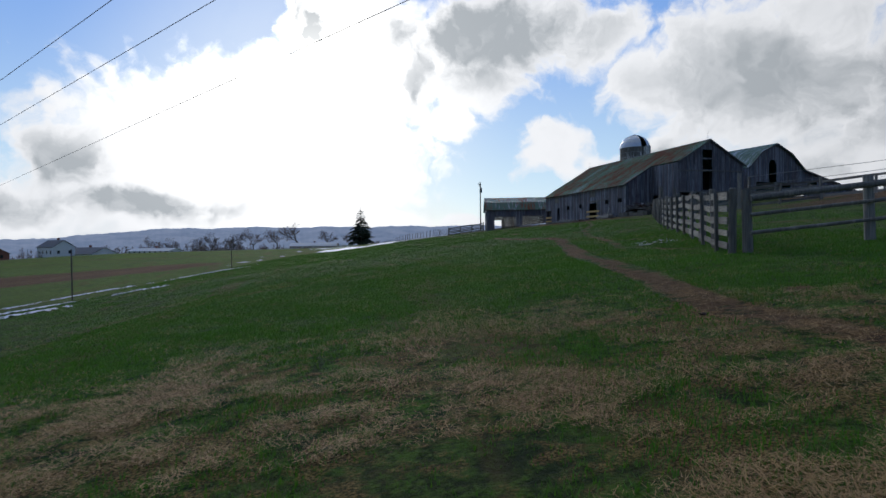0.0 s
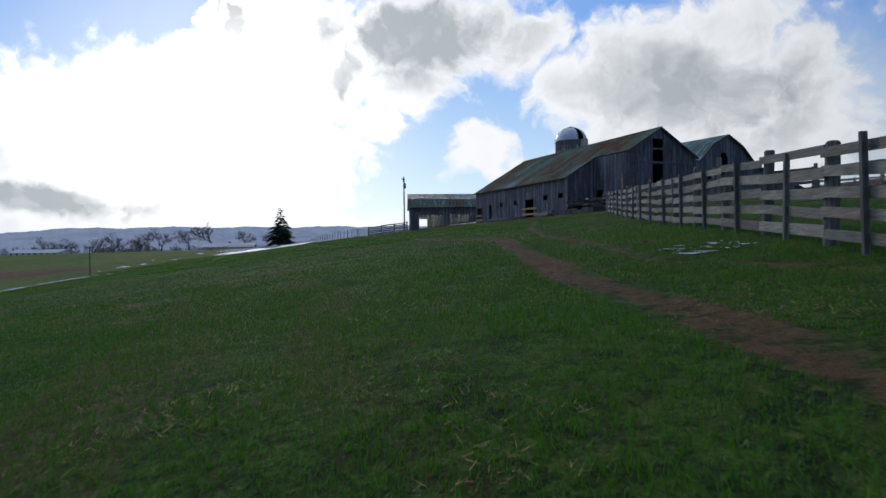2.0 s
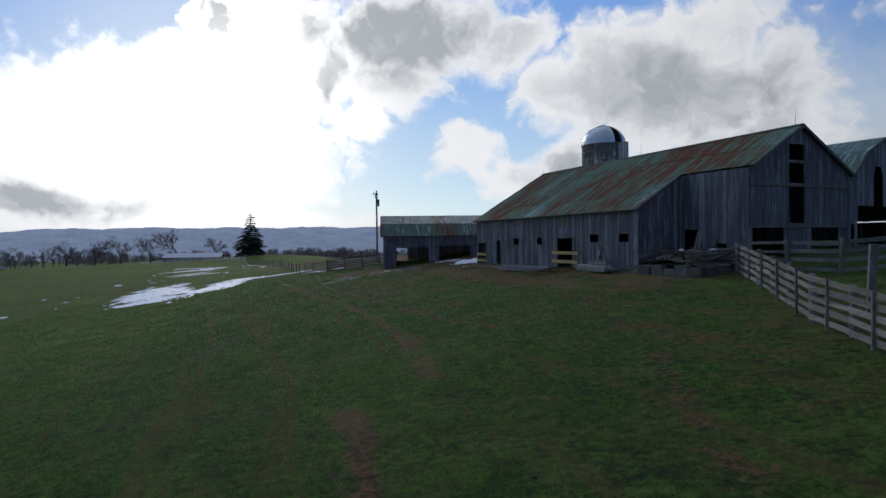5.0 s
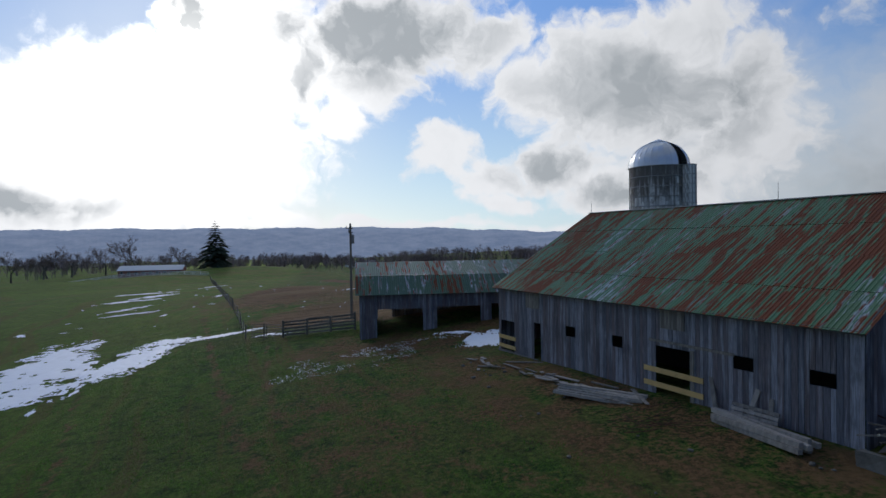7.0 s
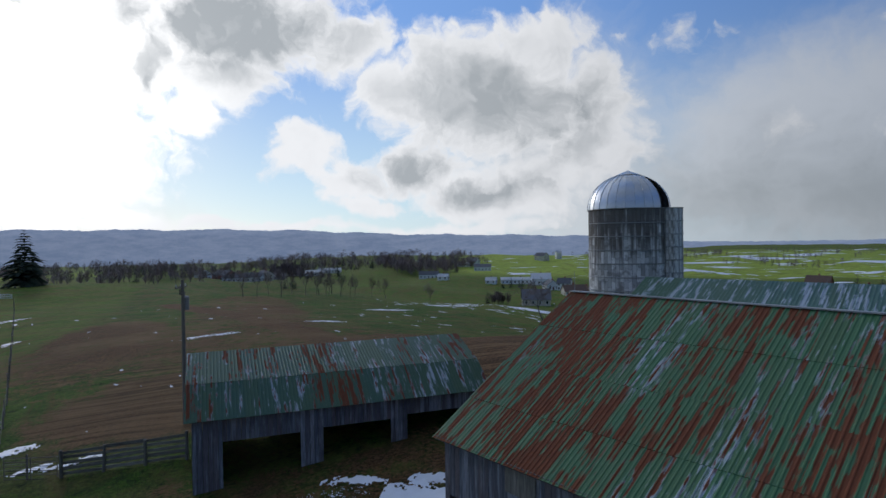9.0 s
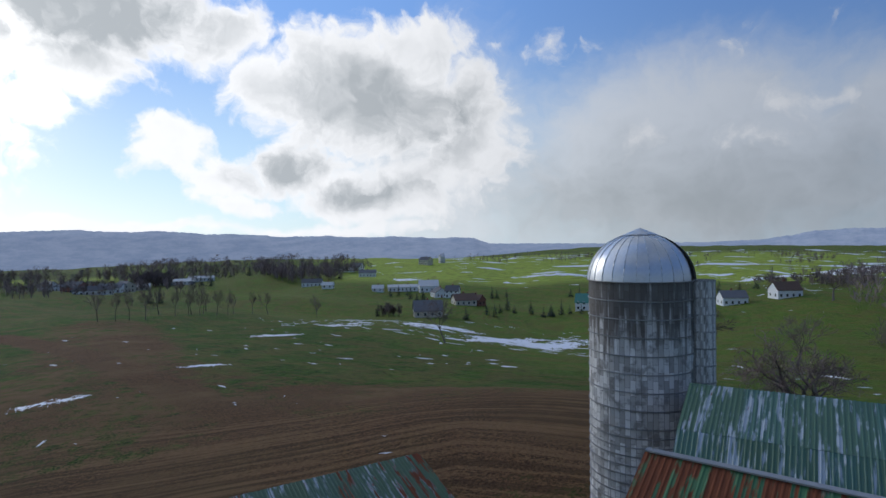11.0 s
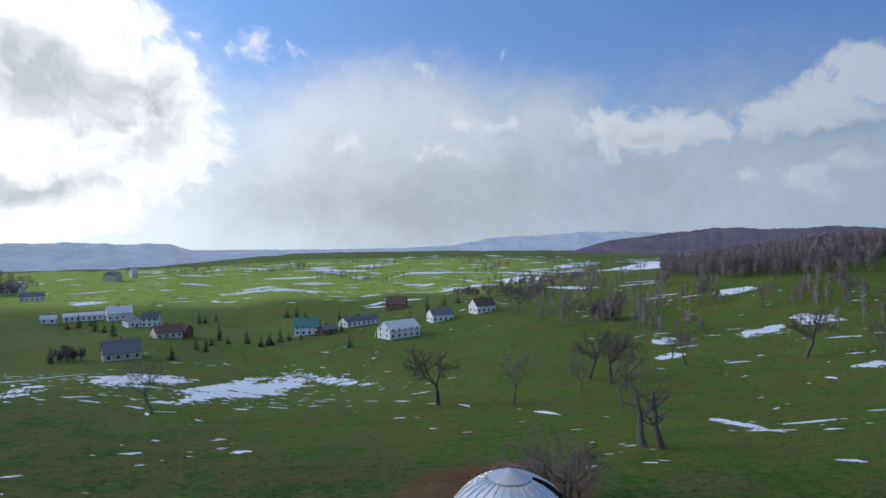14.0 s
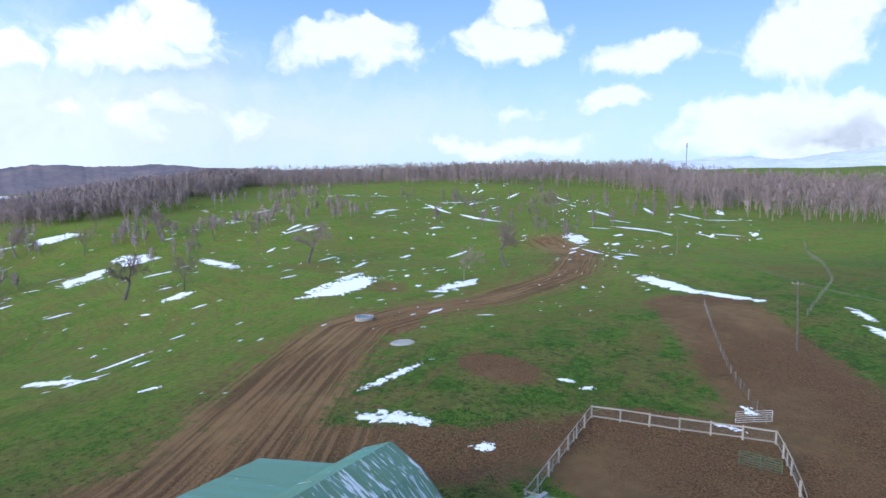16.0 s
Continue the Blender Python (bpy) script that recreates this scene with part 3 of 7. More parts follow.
def bm_sheet(bm, quad, thick):
    """A slab under four corners given counter-clockwise from above."""
    q = [Vector(c) for c in quad]
    n = (q[1] - q[0]).cross(q[3] - q[0]).normalized() * thick
    top, low = [bm.verts.new(c) for c in q], [bm.verts.new(c - n) for c in q]
    bm.faces.new(top)
    bm.faces.new(low[::-1])
    for i in range(4):
        j = (i + 1) % 4
        bm.faces.new((top[j], top[i], low[i], low[j]))


def mesh_of(name, bm, mat, smooth=False):
    me = bpy.data.meshes.new(name)
    bmesh.ops.recalc_face_normals(bm, faces=bm.faces[:])
    bm.to_mesh(me)
    bm.free()
    me.materials.append(mat)
    if smooth:
        me.shade_smooth()
    return me


def part(name, bm, mat, parent=None, label="", m=None, smooth=False):
    ob = new(name, mesh_of(name, bm, mat, smooth))
    if parent is not None:
        ob.parent = parent
    if m is not None:
        ob.matrix_basis = m
    if label:
        tagged(ob, label)
    return ob


def put(name, mesh, parent, m):
    ob = new(name, mesh)
    ob.parent = parent
    ob.matrix_basis = m
    return ob


def thing(name, m, label, category, group="", kind=""):
    ob = new(name)
    ob.matrix_basis = m
    return tagged(ob, label, category, group, kind)


def mesh_sheet(name, verts, faces, mat, kind="", smooth=True):
    me = bpy.data.meshes.new(name)
    me.from_pydata(verts, [], faces)
    me.materials.append(mat)
    if smooth:
        me.shade_smooth()
    return new(name, me)


# ---- ground ----
def axis_steps(lo, hi, fine_lo, fine_hi, fine, grow):
    """Coordinates that are close together in the middle and wider towards the ends."""
    c = list(np.arange(fine_lo, fine_hi + 1e-6, fine))
    s, x = fine, c[-1]
    while x < hi:
        s *= grow
        x += s
        c.append(min(x, hi))
    s, x = fine, c[0]
    while x > lo:
        s *= grow
        x -= s
        c.insert(0, max(x, lo))
    return np.array(c)


def near_line(x, y, pts):
    """Distance from places to a chain of points."""
    best = np.full(x.shape, 1e9)
    for (ax, ay), (bx, by) in zip(pts[:-1], pts[1:]):
        dx, dy = bx - ax, by - ay
        t = np.clip(((x - ax) * dx + (y - ay) * dy) / (dx * dx + dy * dy), 0, 1)
        best = np.minimum(best, np.hypot(x - ax - t * dx, y - ay - t * dy))
    return best


COW_PATH = [(5.6, 4), (5.2, 8.5), (4.9, 11.0), (5.0, 13.0), (5.3, 15.5), (5.5, 18.5), (5.75, 21.0), (5.85, 23.1), (6.2, 26.0), (6.8, 29.5), (7.4, 33.8), (8.1, 37.5), (8.3, 41.1), (7.0, 46), (6.0, 58)]
COW_PATH2 = [(8.6, 20.5), (8.0, 22.9), (7.6, 24.5), (8.6, 29.5), (9.3, 33.7), (10, 38.4), (12, 48), (16, 60), (18, 70)]
COW_PATH3 = [(-9, 35), (-0.5, 36.9), (1.4, 38.6), (4.3, 39.4), (8, 41)]
COW_PATH4 = [(0.2, 66), (-0.6, 72.2), (-2.0, 77.9), (-3.5, 84.9), (-5.9, 93.8), (-10.8, 109.2), (-13, 116)]
COW_PATH5 = [(8.6, 60), (8.4, 67.7), (6.8, 77.4), (5.1, 84.0), (1.9, 95.4), (-0.9, 107.8), (-4, 122), (-12, 160), (-20, 190)]
COW_PATH6 = [(12.8, 65.6), (11.5, 68.9), (9.8, 74.1), (7.5, 83.6), (4.8, 92.7), (3.0, 104), (2, 116)]
FIELD_TRACK = [(8, 262), (16, 232), (19.3, 215), (22.9, 183), (25.4, 164), (27.6, 147), (28, 137), (34, 126)]
FARM_TRACK = [(36, 124), (48, 106), (62, 91), (80, 79), (97, 67), (112, 54), (116, 38), (115, 20), (128, -18), (158, -52), (190, -64)]
YARD_TRACK = [(10, 132), (24, 128), (40, 124), (60, 122), (80, 128)]


def ground_cover(x, y):
    """Bare earth, straw and grass brightened as if sunlit, 0 to 1."""
    bare = np.zeros(len(x))
    def lay(d, full, edge, power=1.0):
        np.maximum(bare, power * (1 - smooth01(d, full, edge)), out=bare)
    lay(near_line(x, y, COW_PATH), 0.12, 0.66, 0.9)
    spots = random.Random(31)
    for _ in range(46):                   # poached and bare spots in the turf
        sx, sy, sr = spots.uniform(-9, 11), 5 + 40 * spots.random() ** 1.3, spots.uniform(0.18, 0.5)
        lay(np.hypot((x - sx) / sr, (y - sy) / (sr * 0.7)), 0.2, 1.0, 0.8)
    lay(near_line(x, y, COW_PATH2), 0.1, 0.60, 0.55)
    lay(near_line(x, y, COW_PATH3), 0.0, 0.6, 0.6)
    lay(near_line(x, y, COW_PATH4), 0.0, 0.7, 0.62)
    lay(near_line(x, y, COW_PATH5), 0.0, 0.9, 0.66)
    lay(near_line(x, y, COW_PATH6), 0.0, 0.8, 0.6)
    lay(near_line(x, y, FIELD_TRACK), 1.6, 6.0, 0.95)
    lay(near_line(x, y, [(14, 140), (20, 180), (26, 230), (30, 272)]), 8, 20, 0.62)
    lay(np.hypot((x - 0) / 12, (y - 180) / 46), 0.5, 1.1, 0.78)
    lay(np.hypot((x - 29) / 10, (y - 225) / 34), 0.5, 1.15, 0.8)
    lay(near_line(x, y, [(82, -10), (60, 8), (42, 26), (33, 36)]), 6, 16)
    lay(np.hypot((x + 80) / 45, (y - 118) / 22), 0.6, 1.1)
    lay(near_line(x, y, FARM_TRACK), 3.0, 11, 0.85)
    lay(near_line(x, y, FARM_TRACK[:6]), 5.0, 16, 0.8)
    lay(near_line(x, y, FARM_TRACK), 6, 28, 0.52)
    lay(np.hypot((x - 180) / 30, (y + 58) / 22), 0.3, 1.1, 0.5)
    lay(np.hypot((x - 147) / 11, (y - 29) / 7), 0.5, 1.2, 0.6)
    lay(near_line(x, y, YARD_TRACK), 6, 16)
    lay(np.hypot((x - 112) / 14, (y - 50) / 12), 0.5, 1.2)           # round the trough
    lay(np.hypot((x - 73) / 10, (y - 48.5) / 6), 0.4, 1.2)           # feeding place
    lay(np.hypot((x - 43) / 13, (y - 51) / 13), 0.8, 1.15)           # corral
    lay(near_line(x, y, [(64, 80), (54, 66), (50, 56)]), 4, 10, 0.8)
    lay(np.hypot((x - 58) / 14, (y - 102) / 20), 0.5, 1.3)
    lay(near_line(x, y, [(22, 72), (18, 88), (15, 102)]), 1.0, 9.0, 0.55)  # along the barn
    lay(near_line(x, y, [(8, 109), (16, 106), (22, 108)]), 2.0, 8, 0.6)
    lay(np.hypot((x - 4) / 24, (y - 165) / 36), 0.35, 1.1, 0.7)           # worn field behind the shed
    lay(np.hypot((x - 18) / 12, (y - 58) / 16), 0.2, 1.1, 0.42)
    lay(np.hypot((x - 12) / 16, (y - 92) / 22), 0.3, 1.1, 0.46)
    lay(np.hypot((x - 14) / 12, (y - 76) / 24), 0.3, 1.1, 0.34)
    lay(near_line(x, y, [(27, 69), (22.5, 79), (17.5, 98)]), 0.5, 4.5, 0.62)
    lay(np.hypot((x - 22) / 36, (y - 150) / 40), 0.45, 1.15, 0.5)
    lay(np.hypot((x - 36) / 26, (y - 142) / 26), 0.5, 1.2, 0.75)
    bare *= 0.85
    straw = np.maximum(1 - smooth01(np.hypot((x - 1.4) / 7.5, (y - 8.6) / 6.0), 0.5, 1.15), 0) * 0.52
    straw = np.maximum(straw, 0.45 * (1 - smooth01(near_line(x, y, [(-3, 30), (-7, 27)]), 0.5, 2.5)))
    straw = np.maximum(straw, 0.38 * (1 - smooth01(np.hypot((x + 2) / 14, (y - 150) / 16), 0.3, 1)))
    # sun on the far valley fields, put into the grass colour
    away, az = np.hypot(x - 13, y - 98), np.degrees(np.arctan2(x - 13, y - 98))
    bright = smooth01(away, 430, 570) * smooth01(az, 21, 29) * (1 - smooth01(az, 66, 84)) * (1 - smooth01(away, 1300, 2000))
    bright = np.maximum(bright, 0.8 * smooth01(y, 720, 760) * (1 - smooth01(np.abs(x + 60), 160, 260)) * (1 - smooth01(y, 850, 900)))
    # a little of the same tone to the east and on the west pasture
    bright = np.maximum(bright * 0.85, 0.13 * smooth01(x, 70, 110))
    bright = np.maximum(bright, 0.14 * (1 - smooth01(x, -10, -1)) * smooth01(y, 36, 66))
    return bare, straw, bright


gx = axis_steps(-2600, 3000, -14, 90, 0.6, 1.045)
gy = axis_steps(-1200, 3200, 2, 134, 0.7, 1.045)
GX, GY = np.meshgrid(gx, gy)
GZ = land(GX.ravel(), GY.ravel())
nxg, nyg = len(gx), len(gy)
g_verts = np.stack([GX.ravel(), GY.ravel(), GZ], 1)
idx = np.arange(nxg * nyg).reshape(nyg, nxg)
g_faces = np.stack([idx[:-1, :-1].ravel(), idx[:-1, 1:].ravel(), idx[1:, 1:].ravel(), idx[1:, :-1].ravel()], 1)
ground = mesh_sheet("ground", g_verts.tolist(), g_faces.tolist(), M_GROUND)
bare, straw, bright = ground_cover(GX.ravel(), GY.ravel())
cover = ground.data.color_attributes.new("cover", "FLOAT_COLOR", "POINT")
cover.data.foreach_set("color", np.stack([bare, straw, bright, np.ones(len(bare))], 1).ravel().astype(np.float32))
far_d = np.minimum(near_line(GX.ravel(), GY.ravel(), [(-200, 190), (10, 136)] + FARM_TRACK + [(300, -110)]), 60) / 10
track = ground.data.color_attributes.new("track", "FLOAT_COLOR", "POINT")
track.data.foreach_set("color", np.stack([far_d, far_d, far_d, far_d], 1).ravel().astype(np.float32))
tagged(ground, "rolling winter pasture with short green grass and muddy cattle tracks", "ground", kind="structure")


# ---- far ridges ----
def ridge(name, az0, az1, dist, profile, mat, label, seed, depth=500, rough=3.0):
    """A long wooded ridge: profile gives (azimuth, crest elevation in degrees) seen from the farm."""
    rng = np.random.RandomState(seed)
    n = int((az1 - az0) * 6)
    az = np.linspace(az0, az1, n)
    el = np.interp(az, [p[0] for p in profile], [p[1] for p in profile])
    bumps = sum(np.sin(az * f + rng.rand() * 9) / f for f in (0.9, 2.1, 4.3, 9.7, 17)) * 0.05
    crest = 16 + dist * np.tan(np.radians(el + bumps * (el > 0.1))) + rng.rand(n) * rough
    verts, faces = [], []
    for k, (r, f) in enumerate(((-depth, -0.2), (-depth * 0.55, 0.42), (-depth * 0.2, 0.82), (0, 1.0), (depth, 0.2))):
        for a, c in zip(np.radians(az), crest):
            base = -130
            verts.append((20 + (dist + r) * math.sin(a), 90 + (dist + r) * math.cos(a), base + (c - base) * max(f, 0)))
    for k in range(4):
        for i in range(n - 1):
            a = k * n + i
            faces.append((a, a + 1, a + n + 1, a + n))
    ob = mesh_sheet(name, verts, faces, mat)
    return tagged(ob, label, "ridge", kind="structure")


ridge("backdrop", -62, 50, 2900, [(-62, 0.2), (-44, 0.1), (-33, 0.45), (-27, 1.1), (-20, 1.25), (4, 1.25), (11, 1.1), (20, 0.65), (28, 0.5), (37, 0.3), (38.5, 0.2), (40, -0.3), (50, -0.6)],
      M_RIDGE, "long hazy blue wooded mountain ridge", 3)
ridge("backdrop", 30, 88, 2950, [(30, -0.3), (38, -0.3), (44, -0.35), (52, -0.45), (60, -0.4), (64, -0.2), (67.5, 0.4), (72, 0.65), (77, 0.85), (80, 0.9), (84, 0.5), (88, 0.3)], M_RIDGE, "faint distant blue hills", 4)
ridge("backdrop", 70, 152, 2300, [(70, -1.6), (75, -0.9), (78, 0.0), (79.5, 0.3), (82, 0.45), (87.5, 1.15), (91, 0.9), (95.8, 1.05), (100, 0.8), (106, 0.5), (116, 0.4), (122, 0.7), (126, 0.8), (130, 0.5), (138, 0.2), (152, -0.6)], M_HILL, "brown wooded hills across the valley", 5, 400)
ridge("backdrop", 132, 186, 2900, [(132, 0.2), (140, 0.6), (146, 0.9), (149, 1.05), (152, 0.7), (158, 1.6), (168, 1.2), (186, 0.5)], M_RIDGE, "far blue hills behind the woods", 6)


# ---- barn walls made of boards ----
def board_wall(parent, a, b, z0, top, openings=(), width=0.24, mat=None, seed=0, skin=0.028):
    """Upright boards from a to b (plan), foot at z0, head at top(s) for s along the wall; openings (s0, s1, za, zb) stay free."""
    mat = mat or M_WALL
    rng = random.Random(seed)
    a, b = Vector((*a, 0)), Vector((*b, 0))
    d = (b - a)
    length = d.length
    d.normalize()
    side = Vector((d.y, -d.x, 0))
    s = 0.0
    while s < length - 0.03:
        w = min(width * rng.uniform(0.8, 1.2), length - s)
        spans = [(z0 + rng.uniform(-0.03, 0.05), 9e9)]
        for s0, s1, za, zb in openings:
            if s + w * 0.5 > s0 and s + w * 0.5 < s1:
                cut = []
                for lo, hi in spans:
                    if za > lo:
                        cut.append((lo, min(hi, za)))
                    if zb < hi:
                        cut.append((max(lo, zb), hi))
                spans = cut
        out = rng.uniform(0, 0.012)
        for lo, hi in spans:
            ha, hb = min(hi, top(s)), min(hi, top(s + w))
            if max(ha, hb) - lo < 0.08:
                continue
            ha, hb = max(ha, lo + 0.02), max(hb, lo + 0.02)
            g = rng.uniform(0.004, 0.012)
            bm = bmesh.new()
            c = []
            for off in (out, out + skin):
                for ss, z in ((s + g, lo), (s + w - g, lo), (s + w - g, hb), (s + g, ha)):
                    p = a + d * ss + side * off
                    c.append(bm.verts.new((p.x, p.y, z)))
            for f in ((0, 1, 2, 3), (7, 6, 5, 4), (0, 4, 5, 1), (1, 5, 6, 2), (2, 6, 7, 3), (3, 7, 4, 0)):
                bm.faces.new([c[i] for i in f])
            part("board", bm, mat, parent)
        s += w


def ribbed_mesh(name, width, length, mat, ribs=4, thick=0.018):
    """A ribbed steel sheet, x across, y down the slope."""
    bm = bmesh.new()
    xs = [(0, 0)]
    for k in range(ribs):
        c = (k + 0.5) * width / ribs
        xs += [(c - 0.042, 0), (c - 0.018, thick), (c + 0.018, thick), (c + 0.042, 0)]
    xs.append((width + 0.02, 0))
    rows = [[bm.verts.new((x, y, z)) for x, z in xs] for y in (0, length)]
    for i in range(len(xs) - 1):
        bm.faces.new((rows[0][i], rows[0][i + 1], rows[1][i + 1], rows[1][i]))
    for row in (rows[0], rows[1]):
        low = [bm.verts.new((v.co.x, v.co.y, -0.012)) for v in (row[0], row[-1])]
        bm.faces.new([low[0], low[1]] + row[::-1])
    return mesh_of(name, bm, mat)


def roof_plane(parent, a, b, down, mat, seed, width=0.72, rows=1, lap=0.05):
    """Sheets on a slope: ridge line a to b (3D), down: the vector from ridge to eave."""
    a, b, down = Vector(a), Vector(b), Vector(down)
    rng = random.Random(seed)
    along = (b - a)
    n = max(1, round(along.length / width))
    w = along.length / n
    length = down.length / rows
    me = ribbed_mesh("roof_sheet", w, length + lap, mat)
    ex, ey = along.normalized(), down.normalized()
    ez = ex.cross(ey)
    flip = ez.z < 0
    if flip:
        ez = -ez
    for r in range(rows):
        for k in range(n):
            o = a + ex * (w * k) + ey * (length * r) + ez * (0.016 * (rows - r) + rng.uniform(0, 0.006))
            if flip:
                o = a + ex * (w * (k + 1)) + ey * (length * r) + ez * (0.016 * (rows - r) + rng.uniform(0, 0.006))
            x = -ex if flip else ex
            m = Matrix(((x.x, ey.x, ez.x, o.x), (x.y, ey.y, ez.y, o.y), (x.z, ey.z, ez.z, o.z), (0, 0, 0, 1)))
            put("roof_sheet", me, parent, m @ pose(0, 0, 0, rng.uniform(-0.12, 0.12), 0, rng.uniform(-0.12, 0.12)))


def slab_part(name, parent, quad, thick, mat):
    bm = bmesh.new()
    bm_sheet(bm, quad, thick)
    return part(name, bm, mat, parent)


# ---- the long barn: ridge along local y, lean-to on its west side ----
BZ = 4.3                                  # foot of the walls
barn = thing("barn", pose(34.0, 74.55, 0, 0, 0, 15), "long weathered grey board barn with rusty green metal roof", "barn")
RZ, EZ, KZ, MZ = 13.6, 8.78, 10.95, 10.7  # ridge, lean-to eave, knee, east eave
LV, KV, EV = -8.1, -4.5, 4.9
U0, UL, U1 = 0.0, 5.4, 28.5
slope_w = lambda v: RZ + (RZ - EZ) / -LV * v if v < 0 else RZ - (RZ - MZ) / EV * v
roof_plane(barn, (0, U0 - 0.25, RZ), (0, U1 + 0.3, RZ), (KV, 0, KZ - RZ), M_ROOF, 1, rows=2)
roof_plane(barn, (KV, UL - 0.25, KZ - 0.01), (KV, U1 + 0.3, KZ - 0.01), (LV - 0.35 - KV, 0, (EZ - KZ) * 1.1), M_ROOF, 2, rows=2)
roof_plane(barn, (0, U0 - 0.25, RZ), (0, U1 + 0.3, RZ), (EV + 0.3, 0, (MZ - RZ) * 1.06), M_ROOF3, 3, rows=2)
gable = lambda s: slope_w(s + KV) - 0.06
UPPER = BZ + 3.3
board_wall(barn, (KV, U0), (EV, U0), BZ + 3.0, gable, [(3.5, 4.72, 7.5, 9.75), (3.5, 4.72, 9.98, 11.24), (3.5, 4.72, 11.42, 12.4)], seed=11)
board_wall(barn, (KV, U0 + 0.03), (EV, U0 + 0.03), BZ + 0.2, lambda s: BZ + 3.05, [(0.26, 3.05, 0, 9e8), (5.45, 8.0, 0, 9e8)], seed=12)
board_wall(barn, (KV, UL), (KV, U0), BZ - 0.2, lambda s: KZ - 0.12, [(0.4, 1.9, 0, BZ + 2.9), (3.0, 3.9, BZ + 1.4, BZ + 2.0)], seed=13)
board_wall(barn, (LV, UL), (KV, UL), BZ - 0.2, lambda s: slope_w(LV + s) - 0.1, [], seed=14)
wall_open = [(6.4, 7.3, 6.45, 6.98), (9.45, 10.4, 6.43, 6.98), (12.5, 14.4, 0, 6.75), (16.7, 17.55, 6.25, 6.83), (20.35, 21.2, 6.25, 6.83),
             (23.7, 24.5, 4.35, 6.65), (26.6, 28.2, 0, 6.4)]
wall_open = [(a - UL, b - UL, lo, hi) for a, b, lo, hi in wall_open]
board_wall(barn, (LV, U1), (LV, UL), BZ - 0.25, lambda s: EZ - 0.1, [(U1 - UL - b, U1 - UL - a, lo, hi) for a, b, lo, hi in wall_open], seed=15)
bm = bmesh.new()
bm_box(bm, KV, EV, U0 - 0.10, U0 - 0.03, 9.78, 9.9)
bm_box(bm, KV, EV, U0 - 0.10, U0 - 0.03, 7.22, 7.36)
part("ledge", bm, M_FENCE, barn)
board_wall(barn, (EV, U1), (LV, U1), BZ - 1.2, lambda s: slope_w(EV - s) - 0.08, [], seed=16)
board_wall(barn, (EV, U0), (EV, U1), BZ - 0.2, lambda s: MZ - 0.1, [], width=0.5, seed=17)
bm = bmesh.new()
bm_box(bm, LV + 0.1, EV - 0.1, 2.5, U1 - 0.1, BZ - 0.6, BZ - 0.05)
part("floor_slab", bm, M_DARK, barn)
# backing sheet added behind the lean-to openings, coloured as unlit space
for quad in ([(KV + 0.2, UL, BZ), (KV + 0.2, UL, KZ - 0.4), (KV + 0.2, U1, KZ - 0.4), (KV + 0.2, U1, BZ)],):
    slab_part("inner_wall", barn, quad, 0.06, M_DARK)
for y in (UL + 0.06, U0 - 0.2):
    x0, x1, za, zb = (LV - 0.35, KV, EZ - 0.2, KZ) if y > 1 else (KV, 0, KZ, RZ)
    bm = bmesh.new()
    bm_bar(bm, (x0, y - 0.12, za - 0.08), (x1, y - 0.12, zb - 0.08), 0.04, 0.16)
    part("barge_board", bm, M_FASCIA, barn)
bm = bmesh.new()
bm_bar(bm, (EV + 0.25, U0 - 0.3, MZ - 0.25), (0, U0 - 0.3, RZ - 0.08), 0.04, 0.18)
part("barge_board", bm, M_FASCIA, barn)
bm = bmesh.new()
bm_bar(bm, (LV - 0.3, UL - 0.2, EZ - 0.24), (LV - 0.3, U1 + 0.25, EZ - 0.24), 0.04, 0.14)
part("fascia", bm, M_FASCIA, barn)
bm = bmesh.new()
bm_box(bm, LV - 0.12, LV + 0.25, UL - 0.1, U1, BZ - 1.2, BZ + 0.1)
bm_box(bm, LV, KV, UL - 0.14, UL + 0.2, BZ - 1.0, BZ + 0.1)
bm_box(bm, KV - 0.12, KV + 0.2, U0, UL, BZ - 1.0, BZ + 0.1)
bm_box(bm, KV, EV, U0 - 0.1, U0 + 0.2, BZ - 1.0, BZ + 0.35)
part("stone_footing", bm, M_STONE, barn, "rough grey stone footing")

# ---- the second barn, gambrel roof with an east lean-to ----
barn2 = thing("gambrel_barn", pose(44.9, 79.6, 0, 0, 0, 22), "weathered grey gambrel barn with bleached metal roof", "barn")
G = [(-5.0, 10.6), (-2.7, 12.65), (0, 13.85), (2.7, 12.65), (5.3, 10.55), (15.6, 8.05)]
GW, GV, GL = G[0][0], G[4][0], G[5][0]    # west eave, east eave, lean-to eave
GU, GE = 28.2, 14.0
for k in range(5):
    (xa, za), (xb, zb) = G[k], G[k + 1]
    if k < 2:
        roof_plane(barn2, (xb, -0.3, zb), (xb, GU, zb), (xa - xb, 0, za - zb), M_ROOF3, 20 + k)
    else:
        roof_plane(barn2, (xa, -0.3, za), (xa, GU if k < 4 else GE, za), (xb - xa, 0, zb - za), M_ROOF4, 20 + k)
g_top = lambda s: float(np.interp(s + GW, [p[0] for p in G], [p[1] for p in G])) - 0.06
gs = lambda v: v * 1.2 - GW               # along the gable from the west corner
board_wall(barn2, (GW, 0), (GL, 0), BZ + 3.6, g_top, [(gs(-0.95), gs(0.17), 8.8, 11.3), (gs(-0.75), gs(-0.03), 11.3, 11.7), (gs(-2.96), gs(2.22), 0, 8.8), (gs(5.1), gs(6.4), 8.6, 9.2), (gs(7.6), gs(8.5), 8.0, 8.7)], seed=31)
